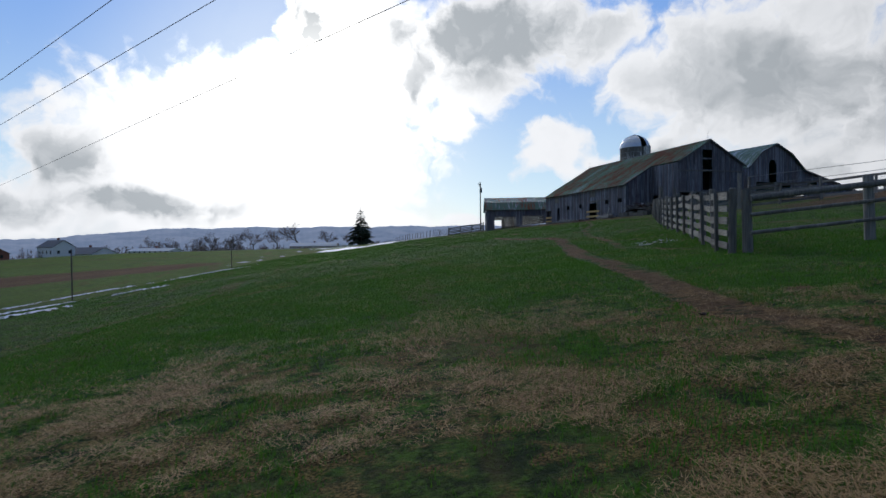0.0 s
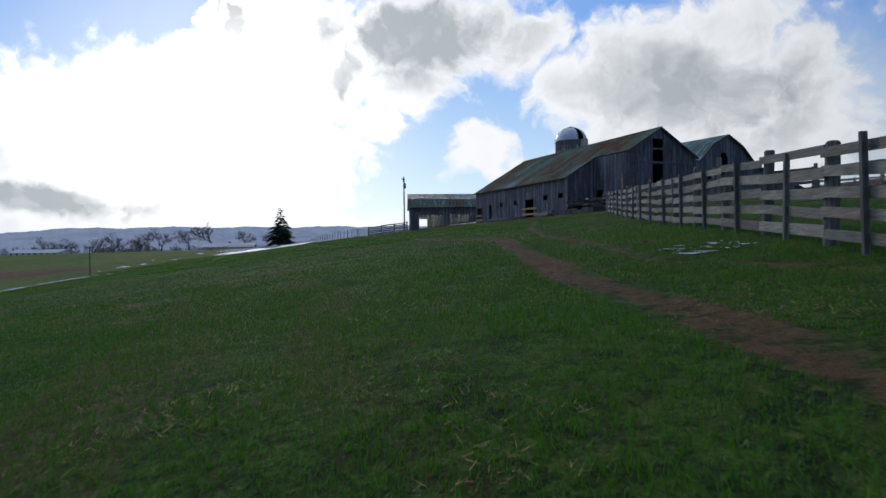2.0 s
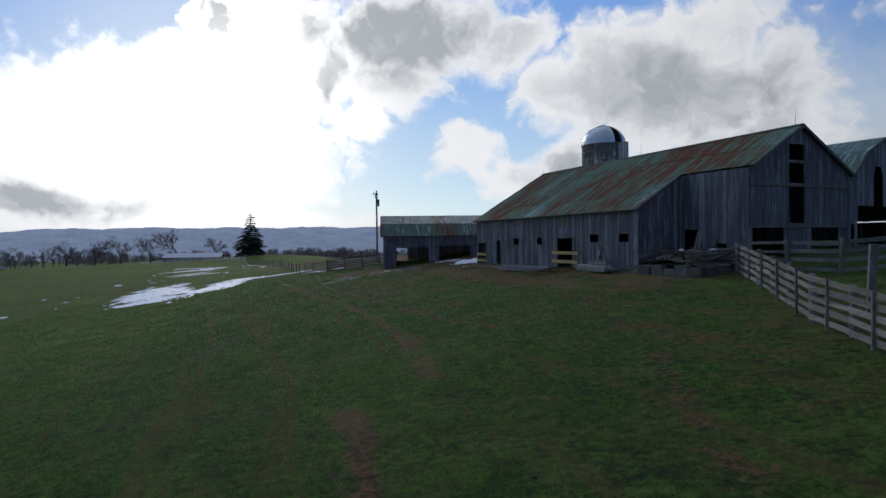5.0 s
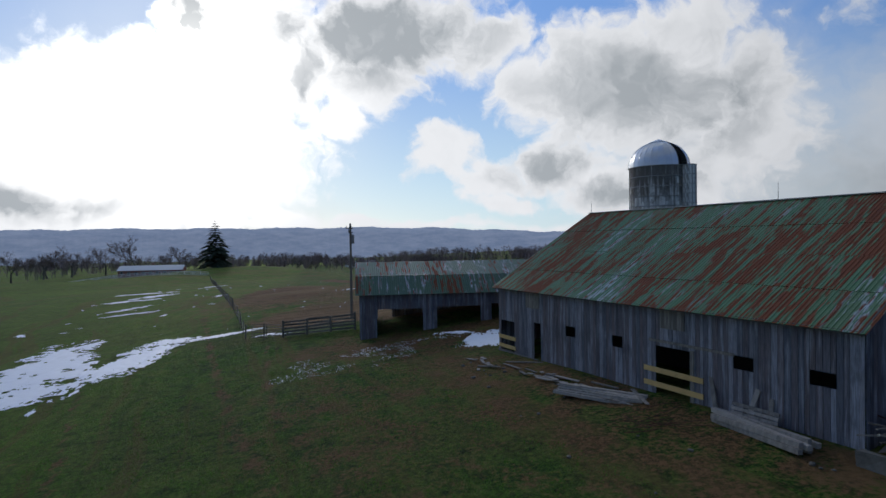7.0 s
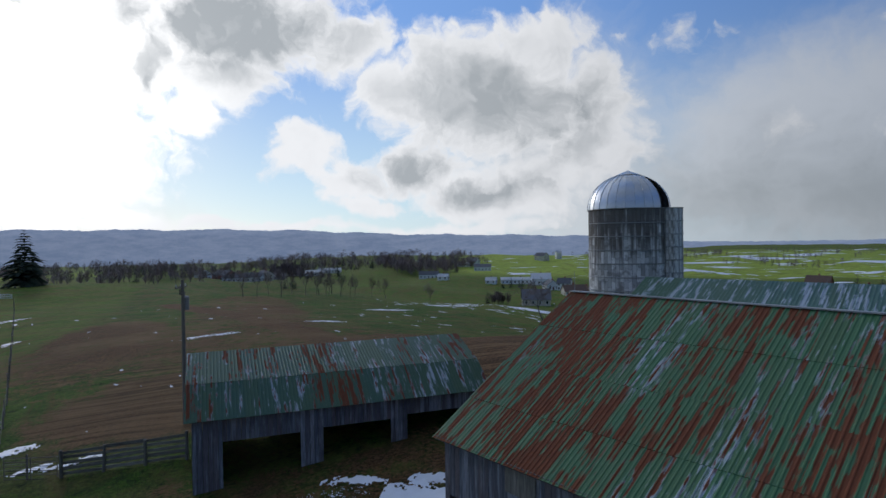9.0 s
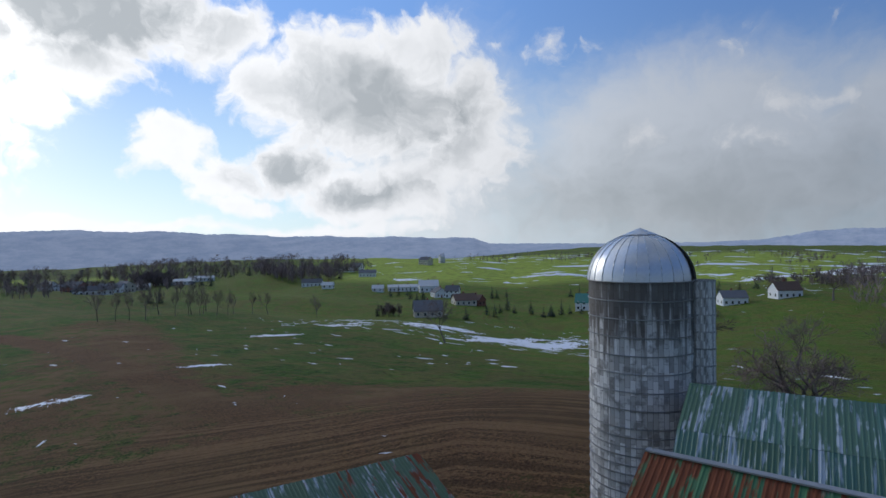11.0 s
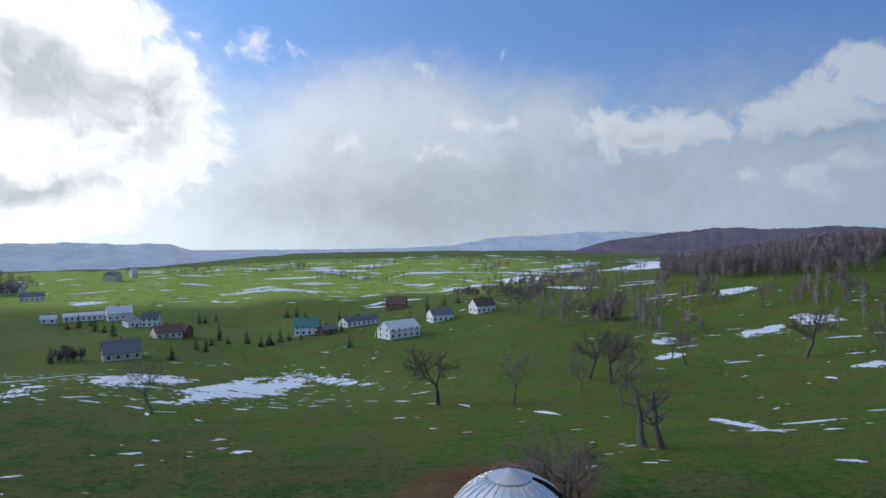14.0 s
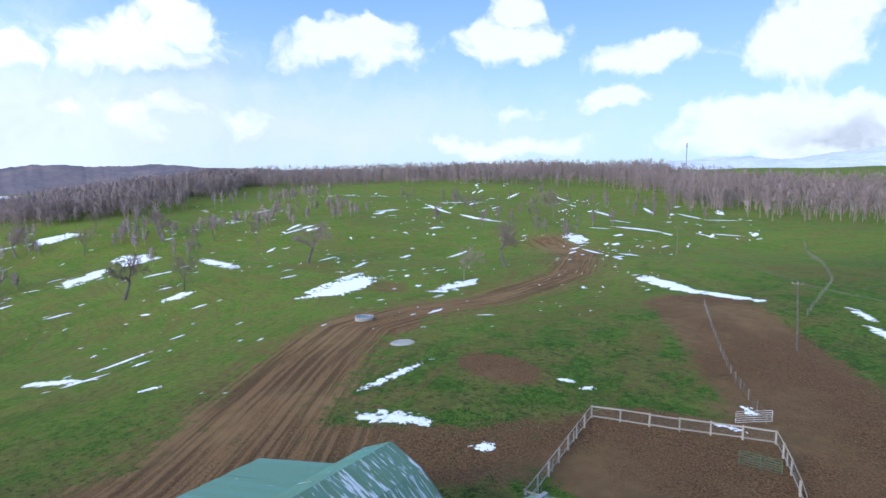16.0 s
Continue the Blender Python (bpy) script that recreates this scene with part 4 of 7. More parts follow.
board_wall(barn2, (GW, 0.03), (GL, 0.03), BZ + 0.2, lambda s: BZ + 3.65, [(-1, gs(-3.4), 0, 7.5), (gs(-2.96), gs(2.22), 0, 9e8), (gs(2.5), gs(4.5), 0, 7.25), (gs(4.9), gs(8.7), 0, 7.0), (gs(10.1), gs(12.6), 0, 6.8)], seed=32)
board_wall(barn2, (GL, 0), (GL, GE), BZ - 0.6, lambda s: 7.95, [], width=0.5, seed=33)
board_wall(barn2, (GL, GE), (GV, GE), BZ - 0.6, lambda s: g_top(GL - GW - s), [], width=0.5, seed=36)
board_wall(barn2, (GV, GU - 0.1), (GW, GU - 0.1), BZ - 0.6, lambda s: g_top(GV - GW - s), [], width=0.4, seed=34)
board_wall(barn2, (GV, GE), (GV, GU), BZ - 0.6, lambda s: 10.45, [], width=0.5, seed=37)
board_wall(barn2, (GW, GU), (GW, 0), BZ - 0.2, lambda s: 10.5, [], width=0.5, seed=35)
bm = bmesh.new()
bm_box(bm, GW + 0.1, GV - 0.1, 2.0, GU - 0.2, BZ - 0.8, BZ - 0.02)
bm_box(bm, GV, GL - 0.1, 2.0, GE - 0.2, BZ - 0.8, BZ - 0.02)
part("floor_slab", bm, M_DARK, barn2)
bm = bmesh.new()
for k in range(5):
    bm_bar(bm, (G[k][0], -0.36, G[k][1] - 0.07), (G[k + 1][0], -0.36, G[k + 1][1] - 0.07), 0.04, 0.17)
part("barge_board", bm, M_FASCIA, barn2)
# ---- open-fronted shed ----
SZ = 3.55
shed = thing("machine_shed", pose(10.0, 111.3, 0, 0, 0, -3), "open-fronted grey board shed with worn green metal roof", "shed")
SL, SD = 16.4, 9.6
S_RIDGE, S_KNEE, S_EAVE = 9.85, 8.75, 7.3
roof_plane(shed, (-0.35, SD / 2, S_RIDGE), (SL, SD / 2, S_RIDGE), (0, -3.2, S_KNEE - S_RIDGE), M_ROOF2, 51)
roof_plane(shed, (-0.35, SD / 2 - 3.2, S_KNEE), (SL, SD / 2 - 3.2, S_KNEE), (0, -1.95, S_EAVE - S_KNEE), M_ROOF2, 52)
roof_plane(shed, (-0.35, SD / 2, S_RIDGE), (SL, SD / 2, S_RIDGE), (0, 5.1, -2.6), M_ROOF2, 53, width=1.0)
s_top = lambda s: float(np.interp(s, [0, 1.6, SD / 2, SD], [S_EAVE, S_KNEE, S_RIDGE, S_EAVE])) - 0.06
board_wall(shed, (0, SD), (0, 0), SZ - 0.3, lambda s: s_top(SD - s), [], seed=54)
board_wall(shed, (0, 0), (SL, 0), SZ - 0.2, lambda s: S_EAVE - 0.05, [(1.5, 5.4, 0, SZ + 2.5), (6.4, 10.3, 0, SZ + 2.6), (11.3, 15.4, 0, SZ + 2.75)], seed=55)
board_wall(shed, (SL, SD), (0, SD), SZ - 1.0, lambda s: S_EAVE - 0.1, [(13.2, 14.6, SZ + 0.3, SZ + 2.2)], seed=56)
board_wall(shed, (SL, 0), (SL, SD), SZ - 0.6, s_top, [], width=0.4, seed=57)
bm = bmesh.new()
bm_box(bm, -0.25, 0.25, SD / 2 - 3.3, SD / 2 + 0.2, S_RIDGE - 1.2, S_RIDGE - 1.15)
part("soffit", bm, M_FASCIA, shed)

# ---- silo ----
def staves_material():
    """Concrete staves with joints, rust and water stains from the top."""
    m, nt, b = material("silo_staves")
    c = nt.nodes.new("ShaderNodeTexCoord")
    s = nt.nodes.new("ShaderNodeSeparateXYZ")
    nt.links.new(c.outputs["Object"], s.inputs[0])
    ang = math_node(nt, "MULTIPLY", math_node(nt, "ARCTAN2", s.outputs[1], s.outputs[0]), 2.56)
    uv = nt.nodes.new("ShaderNodeCombineXYZ")
    nt.links.new(s.outputs[2], uv.inputs[0])
    nt.links.new(ang, uv.inputs[1])
    br = node(nt, "ShaderNodeTexBrick", Scale=1.0)
    br.inputs["Brick Width"].default_value, br.inputs["Row Height"].default_value = 0.76, 0.257
    br.inputs["Mortar Size"].default_value = 0.008
    br.inputs["Color1"].default_value, br.inputs["Color2"].default_value = (0.32, 0.31, 0.29, 1), (0.74, 0.73, 0.70, 1)
    br.inputs["Mortar"].default_value = (0.12, 0.12, 0.11, 1)
    nt.links.new(uv.outputs[0], br.inputs[0])
    st = nt.nodes.new("ShaderNodeCombineXYZ")
    nt.links.new(math_node(nt, "MULTIPLY", s.outputs[2], 0.09), st.inputs[0])
    nt.links.new(ang, st.inputs[1])
    drip = noise_node(nt, st.outputs[0], 2.6, 5, 0.6)
    blot = noise_node(nt, uv.outputs[0], 1.3, 6, 0.65)
    upper = step_node(nt, s.outputs[2], 10.5, 16.4)
    f = step_node(nt, math_node(nt, "ADD", drip, math_node(nt, "MULTIPLY", upper, 0.36)), 0.62, 0.80)
    col = mix_node(nt, math_node(nt, "MULTIPLY", f, 0.85), br.outputs["Color"], (0.075, 0.060, 0.048))
    col = mix_node(nt, math_node(nt, "MULTIPLY", step_node(nt, blot, 0.5, 0.62), 0.6), col, (0.13, 0.12, 0.11))
    nt.links.new(col, b.inputs["Base Color"])
    b.inputs["Roughness"].default_value = 0.9
    bump(nt, b, br.outputs["Fac"], -0.4, 0.02)
    return m


M_STAVE = staves_material()
SX, SY, SR, S_FOOT, S_RIM = 36.75, 109.95, 2.56, 2.0, 18.0
silo = thing("silo", pose(SX, SY, S_FOOT, 0, 0, 0), "tall stained concrete stave silo with silver domed roof", "silo")
bm = bmesh.new()
bmesh.ops.create_cone(bm, cap_ends=True, segments=60, radius1=SR, radius2=SR, depth=S_RIM - S_FOOT, matrix=Matrix.Translation((0, 0, (S_RIM - S_FOOT) / 2)))
part("wall", bm, M_STAVE, silo, smooth=False)


def ring_mesh(name, radius, section, mat, n=60):
    bm = bmesh.new()
    rows = []
    for k in range(n):
        a = k * math.tau / n
        rows.append([bm.verts.new(((radius + section * dx) * math.cos(a), (radius + section * dx) * math.sin(a), section * dz))
                     for dx, dz in ((0, -1), (1.4, -0.6), (1.4, 0.6), (0, 1))])
    for k in range(n):
        p, q = rows[k], rows[(k + 1) % n]
        for i in range(3):
            bm.faces.new((p[i], q[i], q[i + 1], p[i + 1]))
    return mesh_of(name, bm, mat)


hoop = ring_mesh("hoop", SR - 0.004, 0.032, M_STEEL)
z, gap = 15.1, 0.86
while z > 0.4:
    put("hoop", hoop, silo, pose(0, 0, z, 0.15 * math.sin(z * 7), 0.15 * math.cos(z * 5), z * 40))
    z -= gap
    gap = 0.86 if z > 9.5 else 0.44
# dome: gores with raised seams and a cap
dome = new("dome")
dome.parent = silo
dome.matrix_basis = pose(0, 0, S_RIM - S_FOOT)
NG, DR, DH = 28, SR + 0.06, 2.3
bm = bmesh.new()
rows = []
for j in range(11):
    e = j / 10 * radians(78)
    rows.append((DR * math.cos(e), DH * math.sin(e) / math.sin(radians(78))))
strip = [[bm.verts.new((r * math.cos(a), r * math.sin(a), h)) for a in (-math.pi / NG, -math.pi / NG * 0.33, math.pi / NG * 0.33, math.pi / NG)] for r, h in rows]
for p, q in zip(strip[:-1], strip[1:]):
    for i in range(3):
        bm.faces.new((p[i], p[i + 1], q[i + 1], q[i]))
a = math.pi / NG
for p, q in zip(rows[:-1], rows[1:]):
    bm_bar(bm, (p[0] * math.cos(a), p[0] * math.sin(a), p[1]), (q[0] * math.cos(a), q[0] * math.sin(a), q[1]), 0.022, 0.05)
gore = mesh_of("gore", bm, M_ZINC, True)
for k in range(NG):
    if k not in (22, 23):
        put("gore", gore, dome, pose(0, 0, 0, 0, 0, k * 360 / NG))
bm = bmesh.new()
bmesh.ops.create_cone(bm, cap_ends=True, segments=28, radius1=0.86, radius2=0.02, depth=0.34, matrix=Matrix.Translation((0, 0, DH + 0.13)))
part("cap", bm, M_ZINC, dome)
put("eave_ring", ring_mesh("eave_ring", DR - 0.01, 0.03, M_STEEL), dome, pose(0, 0, 0.0))
# filler chute on the outside
chute = new("chute")
chute.parent = silo
CA = radians(-62)
chute.matrix_basis = pose((SR + 0.30) * math.cos(CA), (SR + 0.30) * math.sin(CA), 4.6, 0, 0, math.degrees(CA))
for k in range(14):
    bm = bmesh.new()
    n = 14
    outer = [(0.62 * math.cos(t), 0.62 * math.sin(t)) for t in np.linspace(-2.2, 2.2, n)]
    inner = [(0.54 * math.cos(t), 0.54 * math.sin(t)) for t in np.linspace(-2.2, 2.2, n)]
    rr = [[bm.verts.new((x, y, zz)) for x, y in pts] for zz in (0.02, 0.80) for pts in (outer, inner)]
    for i in range(n - 1):
        bm.faces.new((rr[0][i], rr[0][i + 1], rr[2][i + 1], rr[2][i]))
        bm.faces.new((rr[1][i + 1], rr[1][i], rr[3][i], rr[3][i + 1]))
        bm.faces.new((rr[2][i], rr[2][i + 1], rr[3][i + 1], rr[3][i]))
        bm.faces.new((rr[0][i + 1], rr[0][i], rr[1][i], rr[1][i + 1]))
    part("chute_ring", bm, M_STAVE, chute, m=pose(0, 0, k * 0.815))
    bm = bmesh.new()
    loop = [[bm.verts.new((x * f, y * f, 0.81 + dz)) for f, dz in ((1.0, -0.02), (1.045, -0.02), (1.045, 0.02), (1.0, 0.02))] for x, y in outer]
    for p, q in zip(loop[:-1], loop[1:]):
        for i in range(4):
            bm.faces.new((p[i], p[(i + 1) % 4], q[(i + 1) % 4], q[i]))
    bm.faces.new(loop[0][::-1])
    bm.faces.new(loop[-1])
    part("band", bm, M_STEEL, chute, m=pose(0, 0, k * 0.815))


# ---- board fences ----
def board_fence(pts, label, height=1.55, gap=2.6, boards=5, stakes=True, seed=0, mat=None, group="board fences", lean=3.0):
    """Round posts, flat rails and thin stakes between, along a chain of plan points."""
    mat = mat or M_FENCE
    rng = random.Random(seed)
    x0, y0 = pts[0]
    fence = thing("board_fence", pose(x0, y0, land_at(x0, y0)), label, "fence", group)
    base = land_at(x0, y0)
    places = []
    for (ax, ay), (bx, by) in zip(pts[:-1], pts[1:]):
        n = max(1, round(math.hypot(bx - ax, by - ay) / gap))
        places += [(ax + (bx - ax) * k / n, ay + (by - ay) * k / n) for k in range(n)]
    places.append(pts[-1])
    local = [(px - x0, py - y0, land_at(px, py) - base) for px, py in places]
    for px, py, pz in local:
        bm = bmesh.new()
        r, h = rng.uniform(0.09, 0.12), height * rng.uniform(1.0, 1.14)
        bm_tube(bm, (0, 0, -0.3), (rng.uniform(-0.01, 0.01), 0, h - 0.02), r * 1.05, r * 0.94, 10)
        bm_tube(bm, (0, 0, h - 0.02), (0, 0, h + 0.01), r * 0.94, r * 0.7, 10)
        part("post", bm, mat, fence, m=pose(px, py, pz, rng.uniform(-lean, lean), rng.uniform(-lean, lean), rng.uniform(0, 360)))
    for (ax, ay, az), (bx, by, bz) in zip(local[:-1], local[1:]):
        d = Vector((bx - ax, by - ay, 0)).normalized()
        side = Vector((d.y, -d.x, 0)) * -0.11
        for k in range(boards):
            z = height * (0.13 + 0.83 * k / max(1, boards - 1))
            bm = bmesh.new()
            bm_bar(bm, Vector((ax, ay, az + z + rng.uniform(-0.04, 0.04))) + side * rng.uniform(0.98, 1.05) - d * 0.05,
                   Vector((bx, by, bz + z + rng.uniform(-0.04, 0.04))) + side * rng.uniform(0.98, 1.05) + d * 0.05, 0.026, rng.uniform(0.15, 0.20))
            part("rail", bm, M_RAIL if mat is M_FENCE else mat, fence)
        if stakes:
            bm = bmesh.new()
            c = Vector(((ax + bx) / 2, (ay + by) / 2, (az + bz) / 2)) + side * 1.4
            bm_bar(bm, c - Vector((0, 0, 0.05)), c + Vector((rng.uniform(-0.05, 0.05), 0, height * rng.uniform(1.0, 1.08))), 0.05, 0.10)
            part("stake", bm, mat, fence)
    return fence


board_fence([(8.3, 17.7), (14.6, 38.5), (21.5, 59), (27.5, 71.5)], "grey weathered board fence with round posts", boards=5, seed=3)


def log_fence(pts, label, seed):
    """Thick posts with a round log on top, thin rails and barbed wire."""
    r = random.Random(seed)
    x0, y0 = pts[0]
    base = land_at(x0, y0)
    t = thing("log_fence", pose(x0, y0, base), label, "fence", "board fences")
    n = round(math.hypot(pts[1][0] - x0, pts[1][1] - y0) / 2.9)
    loc = []
    for k in range(n + 1):
        px, py = x0 + (pts[1][0] - x0) * k / n, y0 + (pts[1][1] - y0) * k / n
        loc.append(Vector((px - x0, py - y0, land_at(px, py) - base)))
        bm = bmesh.new()
        bm_tube(bm, (0, 0, -0.3), (0, 0, 1.55 + r.uniform(0, 0.12)), 0.125, 0.115, 12)
        part("post", bm, M_FENCE, t, m=Matrix.Translation(loc[-1]) @ pose(0, 0, 0, r.uniform(-2, 2), r.uniform(-2, 2), 0))
    for a, b in zip(loc[:-1], loc[1:]):
        for z, rad in ((1.36, 0.085), (0.95, 0.05), (0.5, 0.05)):
            bm = bmesh.new()
            o = Vector((0.0, -0.14, z))
            bm_tube(bm, a + o, b + o, rad, rad * 0.9, 9)
            part("log_rail", bm, M_FENCE, t)
        for z in (1.68, 1.9):
            bm = bmesh.new()
            bm_tube(bm, a + Vector((0, 0, z)), b + Vector((0, 0, z)), 0.006, None, 4)
            part("wire", bm, M_STEEL, t)


log_fence([(8.6, 17.5), (31.0, 14.4)], "weathered log rail fence with barbed wire above", 4)
board_fence([(3.2, 119.0), (9.8, 116.5)], "short dark board fence beside the shed", 1.45, 2.3, 5, False, 5)
# ---- snow ----
import collections


def snow_patch(x, y, long, wide, turn, seed, thin=0.5, name="snow_patch"):
    """A melting drift: a lumpy sheet that follows the ground, with ragged edges and holes."""
    step = max(0.13, wide / 34)
    n, m = int(long / step) + 2, int(wide / step) + 2
    a = radians(turn)
    us = np.linspace(-long / 2, long / 2, n)
    vs = np.linspace(-wide / 2, wide / 2, m)
    U, V = np.meshgrid(us, vs)
    X, Y = x + U * math.cos(a) - V * math.sin(a), y + U * math.sin(a) + V * math.cos(a)
    f = np.empty(U.shape)
    for i in range(m):
        for j in range(n):
            q = Vector((X[i, j] / (wide * 0.42) + seed * 7.1, Y[i, j] / (wide * 0.42), seed))
            f[i, j] = noise.fractal(q, 0.7, 2.1, 6) * 0.72 + 0.55 * noise.noise(q * 7.3) + 0.25 * noise.noise(q * 17.0)
    inside = 1 - np.hypot(U / (long / 2), V / (wide / 2)) ** 2
    f = f + inside * 0.9 - thin
    rise = np.clip(f, 0, 0.5) * 0.14
    Z = land(X.ravel(), Y.ravel()).reshape(U.shape) + np.where(f > 0, 0.035 + rise, 0.008)
    verts, faces, used = [], [], {}
    def vert(i, j):
        if (i, j) not in used:
            used[(i, j)] = len(verts)
            verts.append((X[i, j], Y[i, j], Z[i, j]))
        return used[(i, j)]
    for i in range(m - 1):
        for j in range(n - 1):
            if max(f[i, j], f[i + 1, j], f[i, j + 1], f[i + 1, j + 1]) > 0.02 and min(f[i, j], f[i + 1, j + 1]) > -0.06:
                faces.append((vert(i, j), vert(i, j + 1), vert(i + 1, j + 1), vert(i + 1, j)))
    if len(faces) < 3:
        return None
    # the largest piece is the patch, smaller ones are crumbs
    root = list(range(len(verts)))
    def find(a):
        while root[a] != a:
            root[a] = root[root[a]]
            a = root[a]
        return a
    for f4 in faces:
        for c in f4[1:]:
            root[find(c)] = find(f4[0])
    size = collections.Counter(find(f4[0]) for f4 in faces)
    main = size.most_common(1)[0][0]
    for keep in (True, False):
        part_faces = [f4 for f4 in faces if (find(f4[0]) == main) == keep]
        ids = {v: n for n, v in enumerate(sorted({c for f4 in part_faces for c in f4}))}
        pv, pf = [verts[v] for v in ids], [tuple(ids[c] for c in f4) for f4 in part_faces]
        if keep:
            ob = mesh_sheet(name, pv, pf, M_SNOW)
        else:
            base = len(CRUMBS[0])
            CRUMBS[0].extend(pv)
            CRUMBS[1].extend(tuple(c + base for c in f4) for f4 in pf)
    return tagged(ob, "melting patch of old white snow on the grass", "snow", "snow patches")


CRUMBS = ([], [])
# each row: place, length, width, turn, thinness
FIELD_DRIFTS = [
    (-18.2, 120, 38, 9.5, 104, .30), (-10.2, 119, 21, 6.5, 80, .16), (-3.4, 125.8, 10, 2.2, 8, .2), (-24, 165, 10, 2.6, 10, .4), (-33, 195, 15, 4, 30, .4),
    (3.6, 121.0, 4.5, 1.2, 8, .3), (-36, 216, 16, 4, 20, .4), (-31, 205, 16, 5, 60, .5), (-28, 176, 14, 3, 60, .5), (-14, 190, 10, 3, 80, .75),
    (-24, 237, 22, 3.5, 75, .7), (14, 166, 12, 3.5, 10, .6), (19.1, 103.6, 4.8, 3.8, 60, .02), (17.3, 107.4, 4.6, 1.0, -36, .25), (20.4, 105.4, 2.6, 1.2, -30, .2), (1.2, 121.5, 2.6, 0.9, 8, .2)]
PASTURE_DRIFTS = [
    (-26, 74, 15, 2.0, 62, .5), (-33, 62, 14, 2.2, 60, .5), (-20, 45, 8, 1.2, 60, .6), (-25, 40, 9, 1.6, 62, .5), (-21, 34, 8, 1.6, 60, .5), (-36, 52, 10, 1.4, 60, .55),
    (60, -28, 11, 3, -40, .4), (53, -19, 10, 3, -40, .3), (63, 234, 16, 5, 10, .3), (33, 181.5, 9, 2.4, 20, .3), (155.8, 37.9, 30, 14, 129, .12), (168, 30, 14, 4, -60, .35)]
SLOPE_DRIFTS = [
    (243.5, 127.7, 14.3, 9.5, 19, 0.25), (217.3, 123.0, 12.4, 8.2, 156, 0.25), (248.8, 111.8, 5.5, 1.3, 88, 0.3), (262.4, 105.2, 7.0, 1.3, 119, 0.2),
    (256.2, 95.9, 31.8, 13.1, 157, 0.3), (274.2, 78.5, 23.2, 15.5, 33, 0.25), (351.2, 139.5, 18.3, 2.2, 66, 0.3), (338.0, 125.7, 14.0, 1.7, 74, 0.3),
    (332.7, 106.3, 23.7, 11.3, 87, 0.3), (403.2, 155.3, 41.2, 4.9, 56, 0.4), (226.1, 55.8, 47.5, 5.7, 7, 0.35)]
HILL_DRIFTS = [
    (188.8, 73.6, 10.2, 6.8, 95, 0.35), (130.4, 92.0, 13.4, 1.6, 125, 0.25), (126.5, 103.0, 15.5, 4.0, 40, 0.4), (121.0, 98.0, 5.2, 1.3, 64, 0.3),
    (103.2, 89.9, 3.6, 1.3, 86, 0.15), (142.8, 80.8, 4.2, 1.3, 119, 0.2), (179.2, 45.2, 5.9, 1.3, 98, 0.15), (204.4, 23.4, 12.6, 1.5, 129, 0.2),
    (263.0, 14.9, 17.4, 2.1, 109, 0.3), (179.2, 83.7, 3.6, 1.3, 44, 0.1), (305.0, 121.9, 9.1, 1.3, 125, 0.4)]
HILLTOP_DRIFTS = [
    (182.9, -73.5, 22.4, 8.9, 153, 0.25), (159.9, -59.5, 16.2, 1.9, 161, 0.25), (101.3, -23.9, 27.1, 6.1, 161, 0.15), (84.0, -21.2, 18.7, 4.2, 1, 0.15),
    (178.9, -105.7, 24.3, 2.9, 16, 0.2), (190.7, -95.4, 10.9, 1.3, 17, 0.2), (139.2, -49.5, 11.9, 1.4, 149, 0.2), (295.7, -77.2, 28.8, 3.4, 179, 0.2),
    (260.8, -81.7, 36.3, 4.3, 7, 0.25), (337.0, -163.7, 21.8, 2.6, 114, 0.2), (309.6, -186.0, 18.3, 2.2, 174, 0.3), (154.6, -117.5, 11.2, 1.3, 177, 0.25),
    (150.4, -125.6, 11.8, 1.4, 35, 0.2)]
YARD_DRIFTS = [
    (195.8, -164.6, 24.3, 2.9, 162, 0.4), (219.6, -162.4, 24.9, 3.0, 143, 0.4), (79.2, 61.8, 18.6, 2.4, 112, 0.45), (65.7, 68.7, 10.9, 4.1, 36, 0.35),
    (54.3, 64.4, 3.5, 2.2, 41, 0.35), (63.6, 44.6, 2.9, 1.3, 45, 0.3), (60.2, 44.0, 2.6, 1.3, 60, 0.4), (44.5, 39.2, 5.5, 1.3, 18, 0.5),
    (45.5, 32.9, 4.1, 2.0, 140, 0.45), (185.7, 19.0, 16.6, 2.0, 138, 0.4), (135.3, 14.7, 25.2, 8.7, 117, 0.45), (191.9, -23.0, 20.1, 2.4, 122, 0.4),
    (211.6, -14.4, 2.1, 1.3, 80, 0.1), (227.4, -136.9, 23.8, 2.8, 163, 0.3), (203.1, -121.2, 17.4, 2.1, 169, 0.4)]
VALLEY_DRIFTS = [
    (130.9, 260.0, 45.8, 30.5, 13, 0.2), (149.1, 235.2, 90.6, 23.3, 22, 0.25), (178.4, 226.8, 54.5, 10.7, 70, 0.6), (148.6, 244.8, 61.4, 8.7, 27, 0.2),
    (108.0, 284.4, 17.0, 2.0, 113, 0.3), (121.0, 281.9, 16.7, 2.0, 177, 0.3), (87.2, 258.0, 13.1, 1.6, 108, 0.3), (97.8, 232.8, 7.0, 1.3, 96, 0.2),
    (95.8, 258.8, 29.8, 19.9, 26, 0.8), (99.7, 220.1, 6.4, 1.3, 93, 0.3), (100.2, 211.6, 8.4, 1.3, 119, 0.5), (375.2, 663.0, 52.8, 6.3, 7, 0.2),
    (306.5, 564.0, 56.7, 37.8, 47, 0.5), (444.6, 487.4, 142.6, 25.3, 118, 0.4), (356.5, 517.9, 38.6, 4.6, 179, 0.5)]
